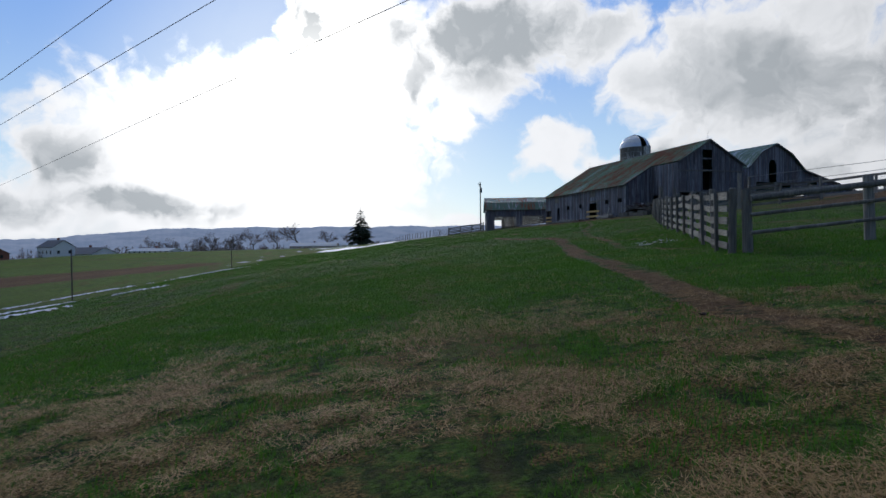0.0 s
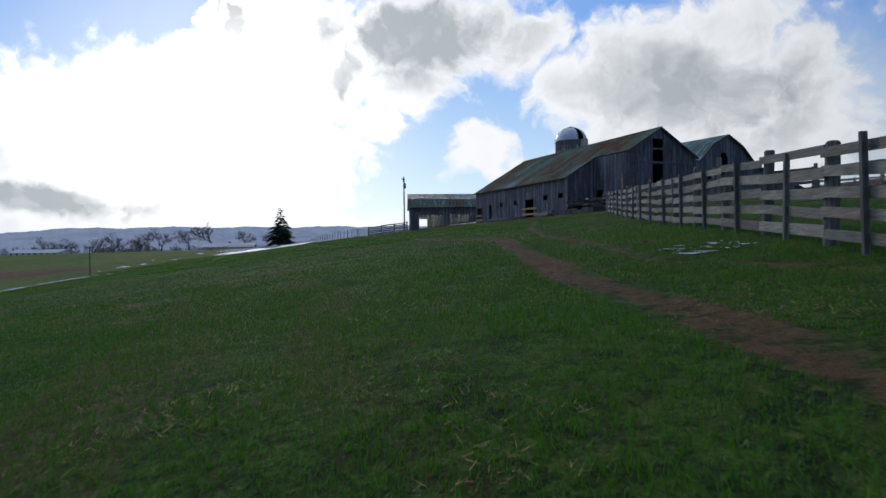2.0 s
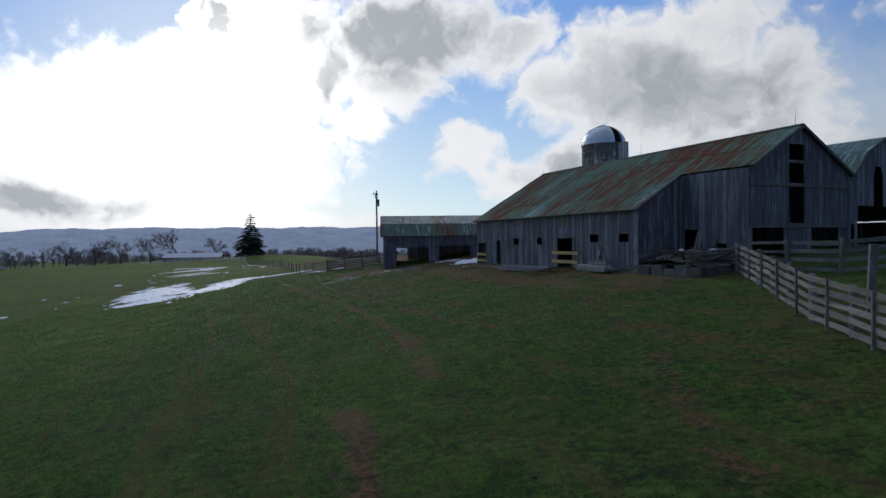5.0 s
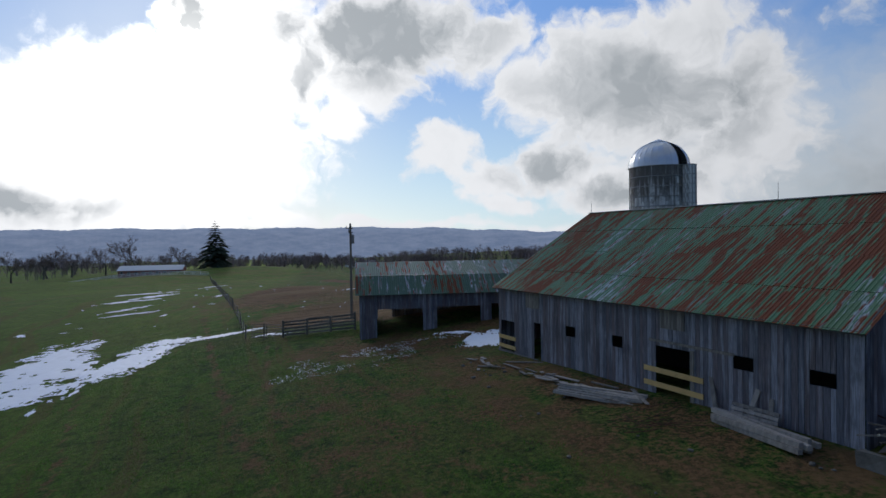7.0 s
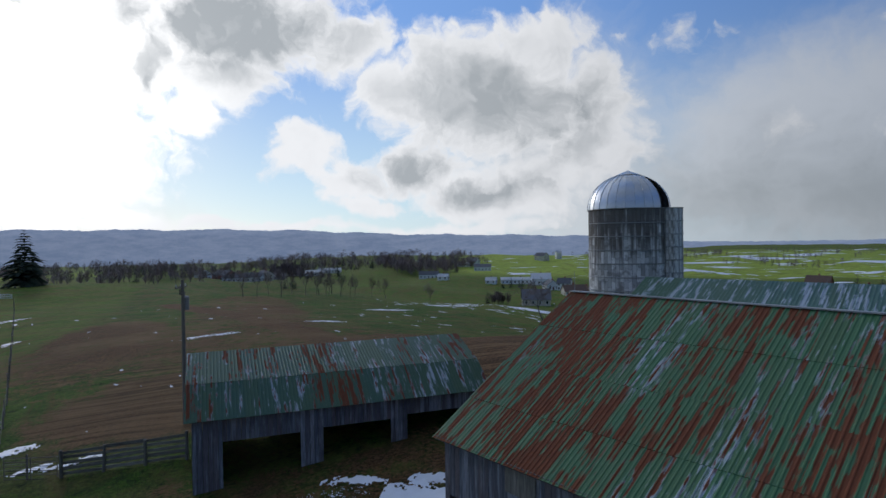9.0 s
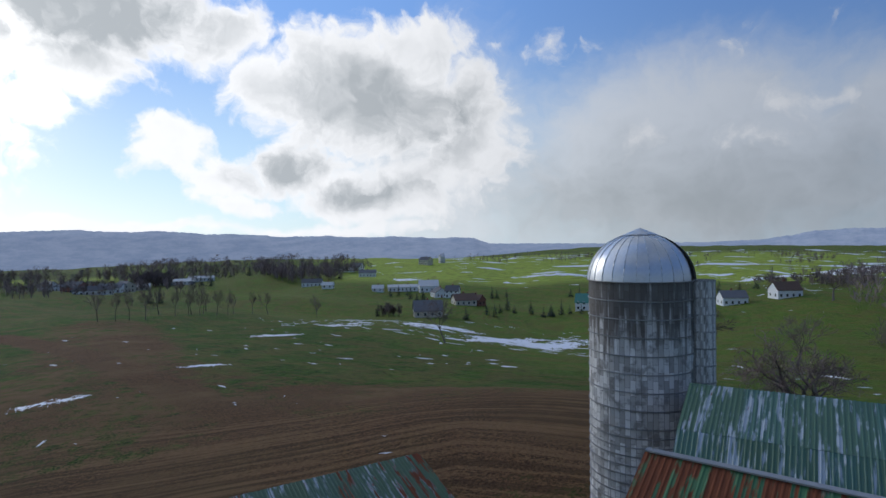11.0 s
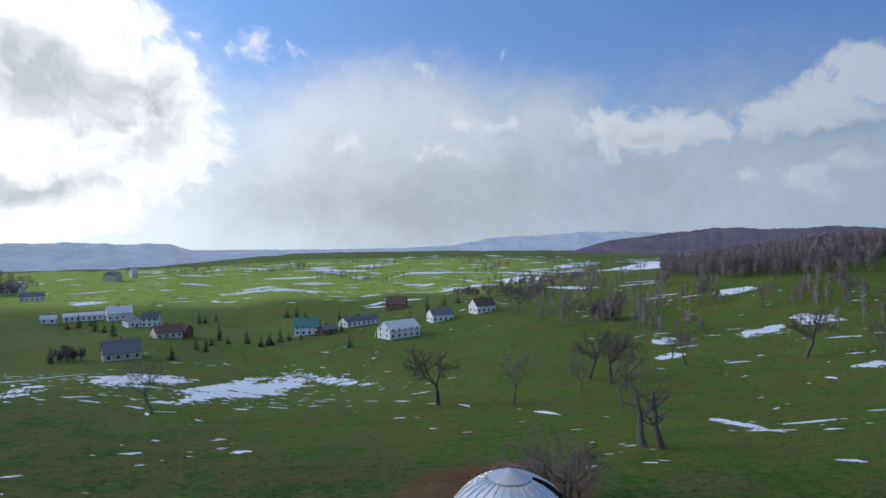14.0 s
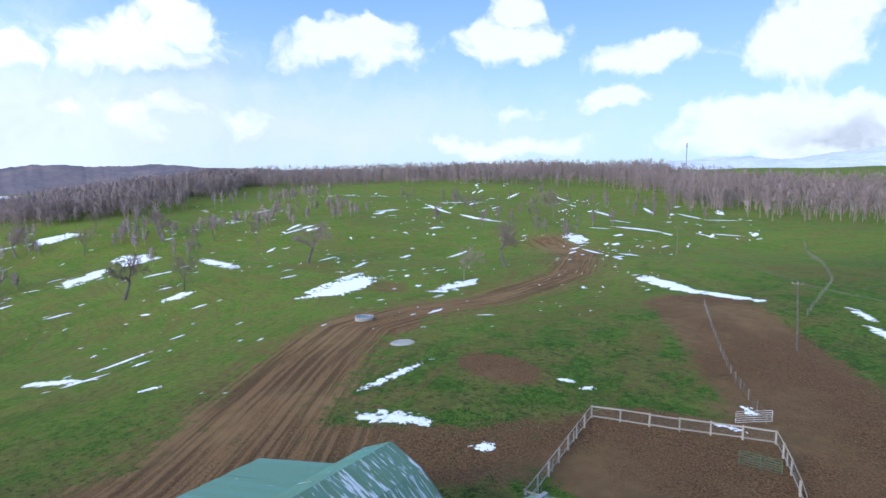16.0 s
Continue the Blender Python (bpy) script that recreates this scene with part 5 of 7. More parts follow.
FAR_DRIFTS = [
    (506.7, 366.5, 128.7, 15.3, 7, 0.3), (441.5, 215.1, 94.1, 11.2, 39, 0.25), (768.2, 437.5, 96.4, 11.5, 144, 0.3), (703.7, 490.9, 112.9, 13.5, 3, 0.4),
    (1094.8, 379.6, 411.4, 49.0, 0, 0.4), (393.7, 158.8, 37.4, 4.5, 64, 0.4), (348.3, 143.8, 16.8, 2.0, 75, 0.3)]
for k, row in enumerate(FIELD_DRIFTS + PASTURE_DRIFTS + SLOPE_DRIFTS + HILL_DRIFTS + HILLTOP_DRIFTS + YARD_DRIFTS + VALLEY_DRIFTS + FAR_DRIFTS):
    snow_patch(*row[:5], k + 1, row[5])


tagged(mesh_sheet("snow_crumbs", CRUMBS[0], CRUMBS[1], M_SNOW), "crumbs of snow round the melting patches", "snow", kind="stuff")


def scatter_snow(name, count, area, size, seed, label):
    """Many small remains of snow, lying along the slope."""
    grain = min(45, (area[1] - area[0]) / 3.5)
    rng = random.Random(seed)
    xs, ys, rs = [], [], []
    while len(xs) < count:
        x, y = rng.uniform(area[0], area[1]), rng.uniform(area[2], area[3])
        if area[1] - area[0] > 5 and noise.noise(Vector((x / grain, y / grain, seed))) < 0.02:
            continue
        xs.append(x), ys.append(y), rs.append(rng.uniform(*size) * (0.6 + rng.random() ** 3 * 2.0))
    verts, faces = [], []
    for x, y, r in zip(xs, ys, rs):
        a, k = radians(rng.gauss(110, 25)), rng.uniform(1.5, 5)
        n = 17
        pts = []
        for i in range(n):
            t = i * math.tau / n
            q = r * rng.choice((0.5, 0.7, 0.9, 1.15))
            u, v = q * k * math.cos(t), q * math.sin(t)
            pts.append((x + u * math.cos(a) - v * math.sin(a), y + u * math.sin(a) + v * math.cos(a)))
        pts.append((x, y))
        b = len(verts)
        hz = land([p[0] for p in pts], [p[1] for p in pts])
        for (px, py), h in zip(pts[:-1], hz[:-1]):
            verts.append((px, py, h + 0.03))
        verts.append((x, y, max(hz[-1], hz.max() - 0.3) + min(0.12, r * 0.4)))
        faces += [(b + i, b + (i + 1) % n, b + n) for i in range(n)]
    return tagged(mesh_sheet(name, verts, faces, M_SNOW), label, "snow", kind="stuff")


scatter_snow("snow_remains", 260, (110, 420, 20, 330), (0.2, 0.55), 5, "scattered remains of melting snow on the hillside")
scatter_snow("snow_remains", 70, (44, 130, 170, 270), (0.15, 0.4), 6, "scattered remains of melting snow on the field")
scatter_snow("snow_remains", 240, (320, 900, 250, 900), (1.2, 3.0), 7, "snow streaks on the far bright fields")
scatter_snow("snow_remains", 300, (600, 1700, 60, 1000), (2.5, 6.5), 17, "snow streaks in the far valley")
scatter_snow("snow_remains", 240, (140, 400, -200, 40), (0.3, 0.9), 8, "snow streaks on the far hillside")
scatter_snow("snow_remains", 46, (-40, -8, 100, 230), (0.15, 0.35), 9, "small remains of snow beside the fence")
scatter_snow("snow_remains", 26, (8.2, 9.8, 24.1, 25.7), (0.012, 0.035), 21, "small remains of snow beside the board fence")
scatter_snow("snow_remains", 50, (-12, 40, 124, 250), (0.06, 0.2), 22, "small remains of snow on the brown field")
scatter_snow("snow_crumbs", 420, (3.5, 11.5, 101, 106.5), (0.012, 0.032), 10, "crumbs of snow and chips on the yard")
scatter_snow("snow_crumbs", 420, (8, 17.5, 102.4, 107.6), (0.010, 0.028), 11, "crumbs of snow among the gravel of the yard")
scatter_snow("snow_remains", 420, (90, 330, -110, 130), (0.06, 0.24), 23, "small remains of snow all over the hillside")
scatter_snow("snow_remains", 260, (76, 190, 190, 300), (0.08, 0.30), 24, "small remains of snow round the valley drifts")

# ---- trees ----
M_BARK = plain("grey_bark", (0.13, 0.115, 0.10), 0.95, vary=0.35, scale=2.5, stretch=(1, 1, 0.3))
M_TWIG = plain("bare_twigs", (0.20, 0.150, 0.132), 0.95, vary=0.35, scale=0.3, relief=0)
M_DEAD = plain("dead_wood", (0.13, 0.115, 0.10), 0.95, vary=0.35, scale=2.0, stretch=(1, 1, 0.3))
M_NEEDLE = plain("dark_needles", (0.028, 0.042, 0.022), 0.9, vary=0.45, scale=1.2, relief=0)
M_REDBUSH = plain("red_twigs", (0.17, 0.075, 0.055), 0.95, vary=0.3, scale=0.5, relief=0)


def taper(verts, faces, a, b, r0, r1, n=5):
    a, b = Vector(a), Vector(b)
    q = (b - a).to_track_quat("Z", "Y")
    s = len(verts)
    for c, r in ((a, r0), (b, r1)):
        for k in range(n):
            verts.append(c + q @ Vector((r * math.cos(k * math.tau / n), r * math.sin(k * math.tau / n), 0)))
    for k in range(n):
        faces.append((s + k, s + (k + 1) % n, s + n + (k + 1) % n, s + n + k))


def bare_tree_data(height, spread, seed, levels=5, first=0.22, twig=0.014):
    """Trunk and limbs, and fine twigs, of a leafless tree."""
    rng = random.Random(seed)
    tv, tf, cv, cf = [], [], [], []
    def grow(p, d, length, r, level):
        steps = 3 if level < 2 else 2
        for s in range(steps):
            d = (d + Vector((rng.gauss(0, .16), rng.gauss(0, .16), rng.gauss(0.06, .08)))).normalized()
            q = p + d * (length / steps)
            r2 = r * 0.82
            if level < 2:
                taper(tv, tf, p, q, r, r2, 7)
            else:
                taper(cv, cf, p, q, max(r, twig), max(r2, twig * 0.7), 3)
            p, r = q, r2
            if level > 0 and s < steps - 1 and level < levels:
                fork(p, d, length * 0.55, r * 0.55, level + 1, 1)
        if level < levels:
            fork(p, d, length * 0.72, r * 0.74, level + 1, 3 if level < 3 else 2)
    def fork(p, d, length, r, level, n):
        for k in range(n):
            t = rng.uniform(0, math.tau)
            side = d.orthogonal().normalized()
            side.rotate(Matrix.Rotation(t + k * math.tau / max(n, 1), 3, d))
            e = (d * rng.uniform(0.7, 1.1) + side * rng.uniform(0.5, 0.95) * spread).normalized()
            grow(p, e, length * rng.uniform(0.75, 1.15), r, level)
    grow(Vector((0, 0, -0.3)), Vector((0, 0, 1)), height * first + 0.3, height * 0.017, 0)
    k = height / max(v.z for v in cv)
    return ([v * k for v in tv], tf), ([v * k for v in cv], cf)


def data_mesh(name, vf, mat):
    me = bpy.data.meshes.new(name)
    me.from_pydata([tuple(v) for v in vf[0]], [], vf[1])
    me.materials.append(mat)
    return me


def bare_tree(x, y, height, seed, label, spread=1.0, levels=5, first=0.22, twig=0.014, mat=None, group="bare trees"):
    t = thing("bare_tree", pose(x, y, land_at(x, y), 0, 0, seed * 53), label, "tree", group)
    trunk, crown = bare_tree_data(height, spread, seed, levels, first, twig)
    put("trunk", data_mesh("trunk", trunk, mat or M_BARK), t, Matrix())
    put("crown", data_mesh("crown", crown, mat or M_TWIG), t, Matrix())
    return t


tree_a = bare_tree(-116.9, 386, 16, 1, "round-headed leafless shade tree in a row", 0.8, 6, 0.15, 0.02)
tree_b = bare_tree(-129.7, 386, 15, 2, "leafless shade tree with a broad crown", 0.85, 6, 0.15, 0.02)
tree_c = bare_tree(-88, 390, 20, 3, "tall leafless shade tree beside the ranch house", 0.8, 6, 0.15, 0.022)
rng = random.Random(77)
for k, (x, y) in enumerate([(-168.9, 386), (-155.6, 387), (-143.3, 385), (-102.1, 388), (-200, 430), (-150, 440), (-60, 420), (-75, 430)]):
    src = (tree_a, tree_b)[k % 2]
    copy_thing(src, pose(x, y, land_at(x, y), 0, 0, rng.uniform(0, 360)))
valley_a = bare_tree(98, 212, 12, 5, "leafless tree beside the snow drift", 0.8, 6, 0.24, 0.016)
valley_b = bare_tree(70, 330, 11.5, 6, "slender leafless tree on the field edge", 0.6, 6, 0.3, 0.016)
for k, (x, y) in enumerate([(29, 281), (33.4, 280), (37, 282), (41.4, 283), (52, 295), (56.7, 299.5), (58.5, 303), (60.8, 300.6), (63, 306), (66.4, 301.7), (72, 308), (86.3, 326), (94.8, 332), (124, 350), (116, 332), (48, 300), (76, 315)]):
    copy_thing(valley_b if k % 3 else valley_a, pose(x, y, land_at(x, y), 0, 0, rng.uniform(0, 360)) @ Matrix.Diagonal((0.55, 0.55, rng.uniform(0.65, 0.9), 1)))
for k, (x, y) in enumerate([(141, 148), (158, 137), (139, 166), (185, 134), (141, 125), (173, 133), (203, 117), (211, 122), (204, 87), (193, 72), (272, 54), (293, 65), (275, 47), (253, 35), (198, 33), (300, 95), (138, 11), (152, -14), (272, -87), (254, -109), (236, -111), (286, 174), (289, 170), (301, 159), (304, 164), (297, 155), (308, 206), (295, 152), (240, 60), (320, 120), (330, 90), (165, 128), (178, 140)]):
    copy_thing((valley_a, valley_b, tree_b)[k % 3], pose(x, y, land_at(x, y), 0, 0, rng.uniform(0, 360)))
bush = thing("bare_tree", pose(73, 117.3, land_at(73, 117.3)), "broad dome of leafless twigs, many-stemmed tree behind the silo", "tree", "bare trees")
for k in range(5):
    (tv, tf), (cv, cf) = bare_tree_data(7.0 + (k % 3), 1.25, 60 + k, 5, 0.12, 0.010)
    m = pose(0.9 * math.cos(k * 0.9), 0.9 * math.sin(k * 0.9), -0.2, 0, 26 if k else 0, k * 51.4)
    put("stem", data_mesh("stem", (tv, tf), M_BARK), bush, m)
    put("crown", data_mesh("crown", (cv, cf), M_TWIG), bush, m)



def dead_tree(x, y, height, seed):
    t = thing("dead_tree", pose(x, y, land_at(x, y), 0, 0, seed * 40), "broken dead tree trunk with stubs of limbs", "tree", "dead trees")
    r = random.Random(seed)
    tv, tf = [], []
    p, rad = Vector((0, 0, -0.3)), 0.62
    for s in range(7):
        q = p + Vector((r.gauss(0, .14), r.gauss(0, .14), height / 6))
        taper(tv, tf, p, q, rad, rad * 0.86, 9)
        for _ in range(3 if s > 1 else 0):
            d = Vector((r.gauss(0, 1), r.gauss(0, 1), r.uniform(0.1, 0.9))).normalized()
            e = q + d * r.uniform(1.0, 2.8)
            taper(tv, tf, q, e, rad * 0.36, rad * 0.2, 6)
            for _ in range(4):
                taper(tv, tf, e, e + Vector((d.x + r.gauss(0, .6), d.y + r.gauss(0, .6), d.z + 0.4)) * r.uniform(0.5, 1.6), rad * 0.15, 0.015, 5)
        p, rad = q, rad * 0.86
    put("trunk", data_mesh("trunk", (tv, tf), M_DEAD), t, Matrix())


dead_tree(105.0, 115.0, 7.5, 2)
dead_tree(103.5, 112.3, 7.0, 5)


def conifer_mesh(height, radius, seed, tiers, blades):
    """Drooping needle sprays on a thin stem, with gaps."""
    r = random.Random(seed)
    v, f = [], []
    for t in range(tiers):
        z = height * (0.07 + 0.92 * t / tiers)
        reach = radius * (1 - t / tiers) ** 0.8 * r.uniform(0.75, 1.15) + 0.08
        for b in range(max(5, int(blades * (1 - 0.55 * t / tiers)))):
            a = r.uniform(0, math.tau)
            l, w = reach * r.uniform(0.55, 1.1), reach * r.uniform(0.14, 0.26) + 0.05
            dz = -l * r.uniform(0.05, 0.35)
            c, s = math.cos(a), math.sin(a)
            n = len(v)
            for u, side, h in ((0.05, 0, 0.1), (0.5, 1, 0.25), (1.0, 0.25, 1.0), (0.95, -0.3, 1.05), (0.45, -1, 0.3), (0.55, 0, -0.02)):
                v.append((c * u * l - s * side * w, s * u * l + c * side * w, z + dz * h + r.uniform(-.05, .05)))
            f += [(n, n + 1, n + 5), (n + 1, n + 2, n + 5), (n + 2, n + 3, n + 5), (n + 3, n + 4, n + 5), (n + 4, n, n + 5)]
    return v, f


def conifer(x, y, height, radius, seed, tiers=16, blades=14, label="dark green conifer", group="conifers"):
    t = thing("conifer", pose(x, y, land_at(x, y), 0, 0, 0), label, "tree", group)
    tv, tf = [], []
    taper(tv, tf, (0, 0, -0.3), (0, 0, height * 0.97), height * 0.016 + 0.03, 0.02, 7)
    put("trunk", data_mesh("trunk", (tv, tf), M_BARK), t, Matrix())
    put("crown", data_mesh("crown", conifer_mesh(height, radius, seed, tiers, blades), M_NEEDLE), t, Matrix())
    return t


conifer(-44, 356, 23.0, 10.5, 3, 21, 26, "tall dark spruce beside the white fence")
fir_a = conifer(150, 339, 7.5, 2.0, 4, 14, 12, "dark conifer between the houses")
fir_b = conifer(226, 305, 6, 1.8, 5, 12, 12, "small dark conifer in a garden")
FIRS = [(222, 449), (229, 449), (236, 449), (224, 426), (222, 415), (202, 378), (176, 304), (279, 407), (284, 408), (294, 409), (212, 322), (226, 332), (222, 322), (229, 317),
        (230, 303), (238, 304), (242, 302), (245, 297), (320, 372), (321, 365), (318, 355), (307, 320), (307, 315), (230, 257), (306, 270), (199, 317), (262, 292), (266, 288), (232, 306), (200, 312)]
ROAD_FIRS = [(66, 426), (71, 427), (-12, 476), (-4, 480), (-30, 470), (118, 560), (124, 562), (130, 558), (140, 668), (146, 676), (152, 672), (136, 680), (158, 684), (288, 700), (292, 704), (300, 690), (262, 610), (-168, 250), (-165, 254),
             (345, 268), (352, 262), (336, 275), (10, 600), (18, 606), (-8, 596), (60, 600), (340, 740), (348, 736), (560, 290), (566, 296)]
rng = random.Random(52)
for _ in range(26):                       # dark conifers among the village trees
    ROAD_FIRS.append((rng.uniform(-40, 210), rng.uniform(640, 720)))
FIRS += ROAD_FIRS
for k, (x, y) in enumerate(FIRS):
    k2 = rng.uniform(0.8, 1.35) * (1.5 if y > 540 else 1.0)
    copy_thing(fir_a if k % 2 else fir_b, pose(x, y, land_at(x, y), 0, 0, rng.uniform(0, 360)) @ Matrix.Diagonal((k2, k2, k2, 1)))


def woods(name, places, height, mat, seed, label, twigs=34, wide=0.28):
    """A far leafless wood: many thin stems, each with a haze of twigs."""
    r = random.Random(seed)
    v, f = [], []
    zs = land([p[0] for p in places], [p[1] for p in places])
    for (x, y), z in zip(places, zs):
        h = height * r.uniform(0.65, 1.2)
        w = h * wide
        n = len(v)
        v += [(x - .22, y, z - 1), (x + .22, y + .1, z - 1), (x, y, z + h * 0.9)]
        f.append((n, n + 1, n + 2))
        for k in range(twigs):
            a, u = r.uniform(0, math.tau), r.uniform(0.3, 1.0)
            rad = w * (1.15 - abs(u - 0.62) * 1.6) * r.uniform(0.4, 1.0)
            px, py, pz = x + rad * math.cos(a) * 0.4, y + rad * math.sin(a) * 0.4, z + h * (u - 0.14)
            qx, qy, qz = x + rad * math.cos(a), y + rad * math.sin(a), z + h * u + r.uniform(0, 1)
            b = r.uniform(0.10, 0.24)
            n = len(v)
            v += [(px, py, pz), (qx - math.sin(a) * b, qy + math.cos(a) * b, qz), (qx + math.sin(a) * b, qy - math.cos(a) * b, qz + 0.4)]
            f.append((n, n + 1, n + 2))
    return tagged(mesh_sheet(name, v, f, mat, smooth=False), label, "woods", kind="stuff")


def scatter(count, seed, keep, area):
    r = random.Random(seed)
    out = []
    while len(out) < count:
        x, y = r.uniform(area[0], area[1]), r.uniform(area[2], area[3])
        if keep(x, y):
            out.append((x, y))
    return out


M_WOODS = plain("leafless_wood", (0.205, 0.158, 0.152), 0.95, vary=0.3, scale=0.05, relief=0)
M_HILLWOODS = plain("leafless_hill_wood", (0.235, 0.180, 0.172), 0.95, vary=0.3, scale=0.05, relief=0)
FRONT = [(84, 420), (85.7, 360), (88.7, 345), (92.3, 338), (97.5, 360), (100.7, 400), (104, 480), (112.4, 470), (120, 455), (127, 450), (134.5, 510), (140.7, 446), (144.2, 345), (147, 325), (150, 328), (159, 345), (175, 380)]


def wooded(x, y):
    """The woods begin at a distance that follows the direction from the barns, and thin out in front of the open hilltop."""
    az, r = math.degrees(math.atan2(x - 8, y - 97)), math.hypot(x - 8, y - 97)
    near = float(np.interp(az, [p[0] for p in FRONT], [p[1] for p in FRONT])) + 18 * noise.noise(Vector((x / 30, y / 30, 3)))
    fade = (r - near) / 60 + 0.25 * noise.noise(Vector((x / 14, y / 14, 8)))
    return 83 < az < 172 and near < r < near + (150 if az < 106 else 240) and fade > (math.sin(x * 12.9 + y * 78.2) * 0.5 + 0.5) * 0.9 * float(np.interp(az, [83, 88, 170], [2.5, 1, 1]))


woods("far_woods", [p for p in scatter(3000, 1, wooded, (330, 640, -40, 180))], 12.5, M_HILLWOODS, 2, "leafless brown wood on the hillside", 28)
woods("far_woods", [p for p in scatter(4200, 3, wooded, (60, 620, -560, -40))], 14, M_HILLWOODS, 4, "leafless brown wood along the hilltop", 28)
woods("far_woods", scatter(150, 27, lambda x, y: noise.noise(Vector((x / 28, y / 28, 6))) > 0.12, (250, 400, -40, 150)), 7, M_HILLWOODS, 28, "loose grey leafless trees on the hillside", 46)
woods("far_woods", scatter(70, 29, lambda x, y: noise.noise(Vector((x / 20, y / 20, 9))) > 0.1, (180, 330, -190, -60)), 7, M_HILLWOODS, 30, "loose grey leafless trees on the hilltop", 30)
woods("far_woods", scatter(900, 31, lambda x, y: noise.noise(Vector((x / 160, y / 45, 4))) > 0.22, (560, 1500, 60, 900)), 9, M_WOODS, 32, "strips of leafless wood in the far valley", 22)
woods("far_woods", scatter(150, 5, lambda x, y: abs(y - 0.42 * x - 30) < 40, (260, 520, 130, 300)), 11, M_HILLWOODS, 6, "loose leafless trees down the slope", 26)
def clumped(scale, seed, least):
    return lambda x, y: noise.noise(Vector((x / scale, y / scale, seed))) > least


VILLAGE = "grey leafless trees crowding round the village"
woods("far_woods", scatter(260, 7, clumped(40, 2, 0.0), (-330, 230, 640, 760)), 11, M_WOODS, 8, VILLAGE, 70, 0.42)
woods("far_woods", scatter(300, 9, clumped(60, 5, 0.05), (-330, 420, 780, 1000)), 12, M_WOODS, 10, "belt of leafless trees across the far valley", 60, 0.42)
woods("far_woods", scatter(90, 11, lambda x, y: True, (196, 262, 585, 640)), 12, M_WOODS, 12, "copse of tall leafless trees beside the houses", 70, 0.34)
woods("far_woods", scatter(70, 33, lambda x, y: True, (92, 118, 628, 652)), 11, M_WOODS, 34, "copse of leafless trees beside the road", 60, 0.36)
woods("far_woods", scatter(60, 35, lambda x, y: True, (270, 330, 690, 740)), 12, M_WOODS, 36, "leafless trees round the white farmhouse", 60, 0.36)
woods("far_woods", scatter(60, 43, clumped(18, 3, -0.15), (-60, 26, 440, 520)), 7, M_WOODS, 44, "copse of leafless trees at the field edge", 46, 0.42)
woods("far_woods", scatter(60, 37, clumped(30, 3, -0.1), (-50, 110, 500, 610)), 8, M_WOODS, 38, "garden trees between the village houses", 60, 0.42)
woods("far_woods", scatter(110, 39, clumped(25, 7, -0.05), (400, 560, 225, 300)), 7, M_WOODS, 40, "thicket of leafless trees along a hedge", 50, 0.45)
woods("far_woods", scatter(160, 13, lambda x, y: True, (-360, -120, 420, 520)), 9, M_WOODS, 14, "leafless trees behind the ranch house", 26)
woods("brush", scatter(14, 15, lambda x, y: True, (149, 158, 332, 342)), 4.5, M_TWIG, 16, "leafless brush beside the stone cottage", 50, 0.45)
woods("brush", scatter(36, 41, lambda x, y: True, (296, 306, 153, 166)), 7, M_TWIG, 42, "tangle of leafless brush on the slope", 50, 0.4)
# ---- houses ----
M_WHITE = plain("white_siding", (0.82, 0.83, 0.84), 0.7, vary=0.06, scale=1.0)
M_CREAM = plain("cream_siding", (0.60, 0.55, 0.46), 0.75, vary=0.1, scale=1.0)
M_BRICK = plain("red_brick", (0.28, 0.11, 0.08), 0.9, vary=0.3, scale=4.0)
M_SHINGLE = plain("grey_shingle", (0.15, 0.15, 0.16), 0.9, vary=0.25, scale=2.0)
M_TEAL = plain("green_metal", (0.06, 0.22, 0.17), 0.5, vary=0.1)
M_BROWN = plain("brown_shingle", (0.16, 0.10, 0.075), 0.9, vary=0.25, scale=2.0)
M_PALE = plain("pale_metal_roof", (0.60, 0.60, 0.60), 0.6, vary=0.12)
M_GLASS, g_nt, g_b = material("window_glass")
g_b.inputs["Base Color"].default_value, g_b.inputs["Roughness"].default_value = (0.03, 0.035, 0.04, 1), 0.08


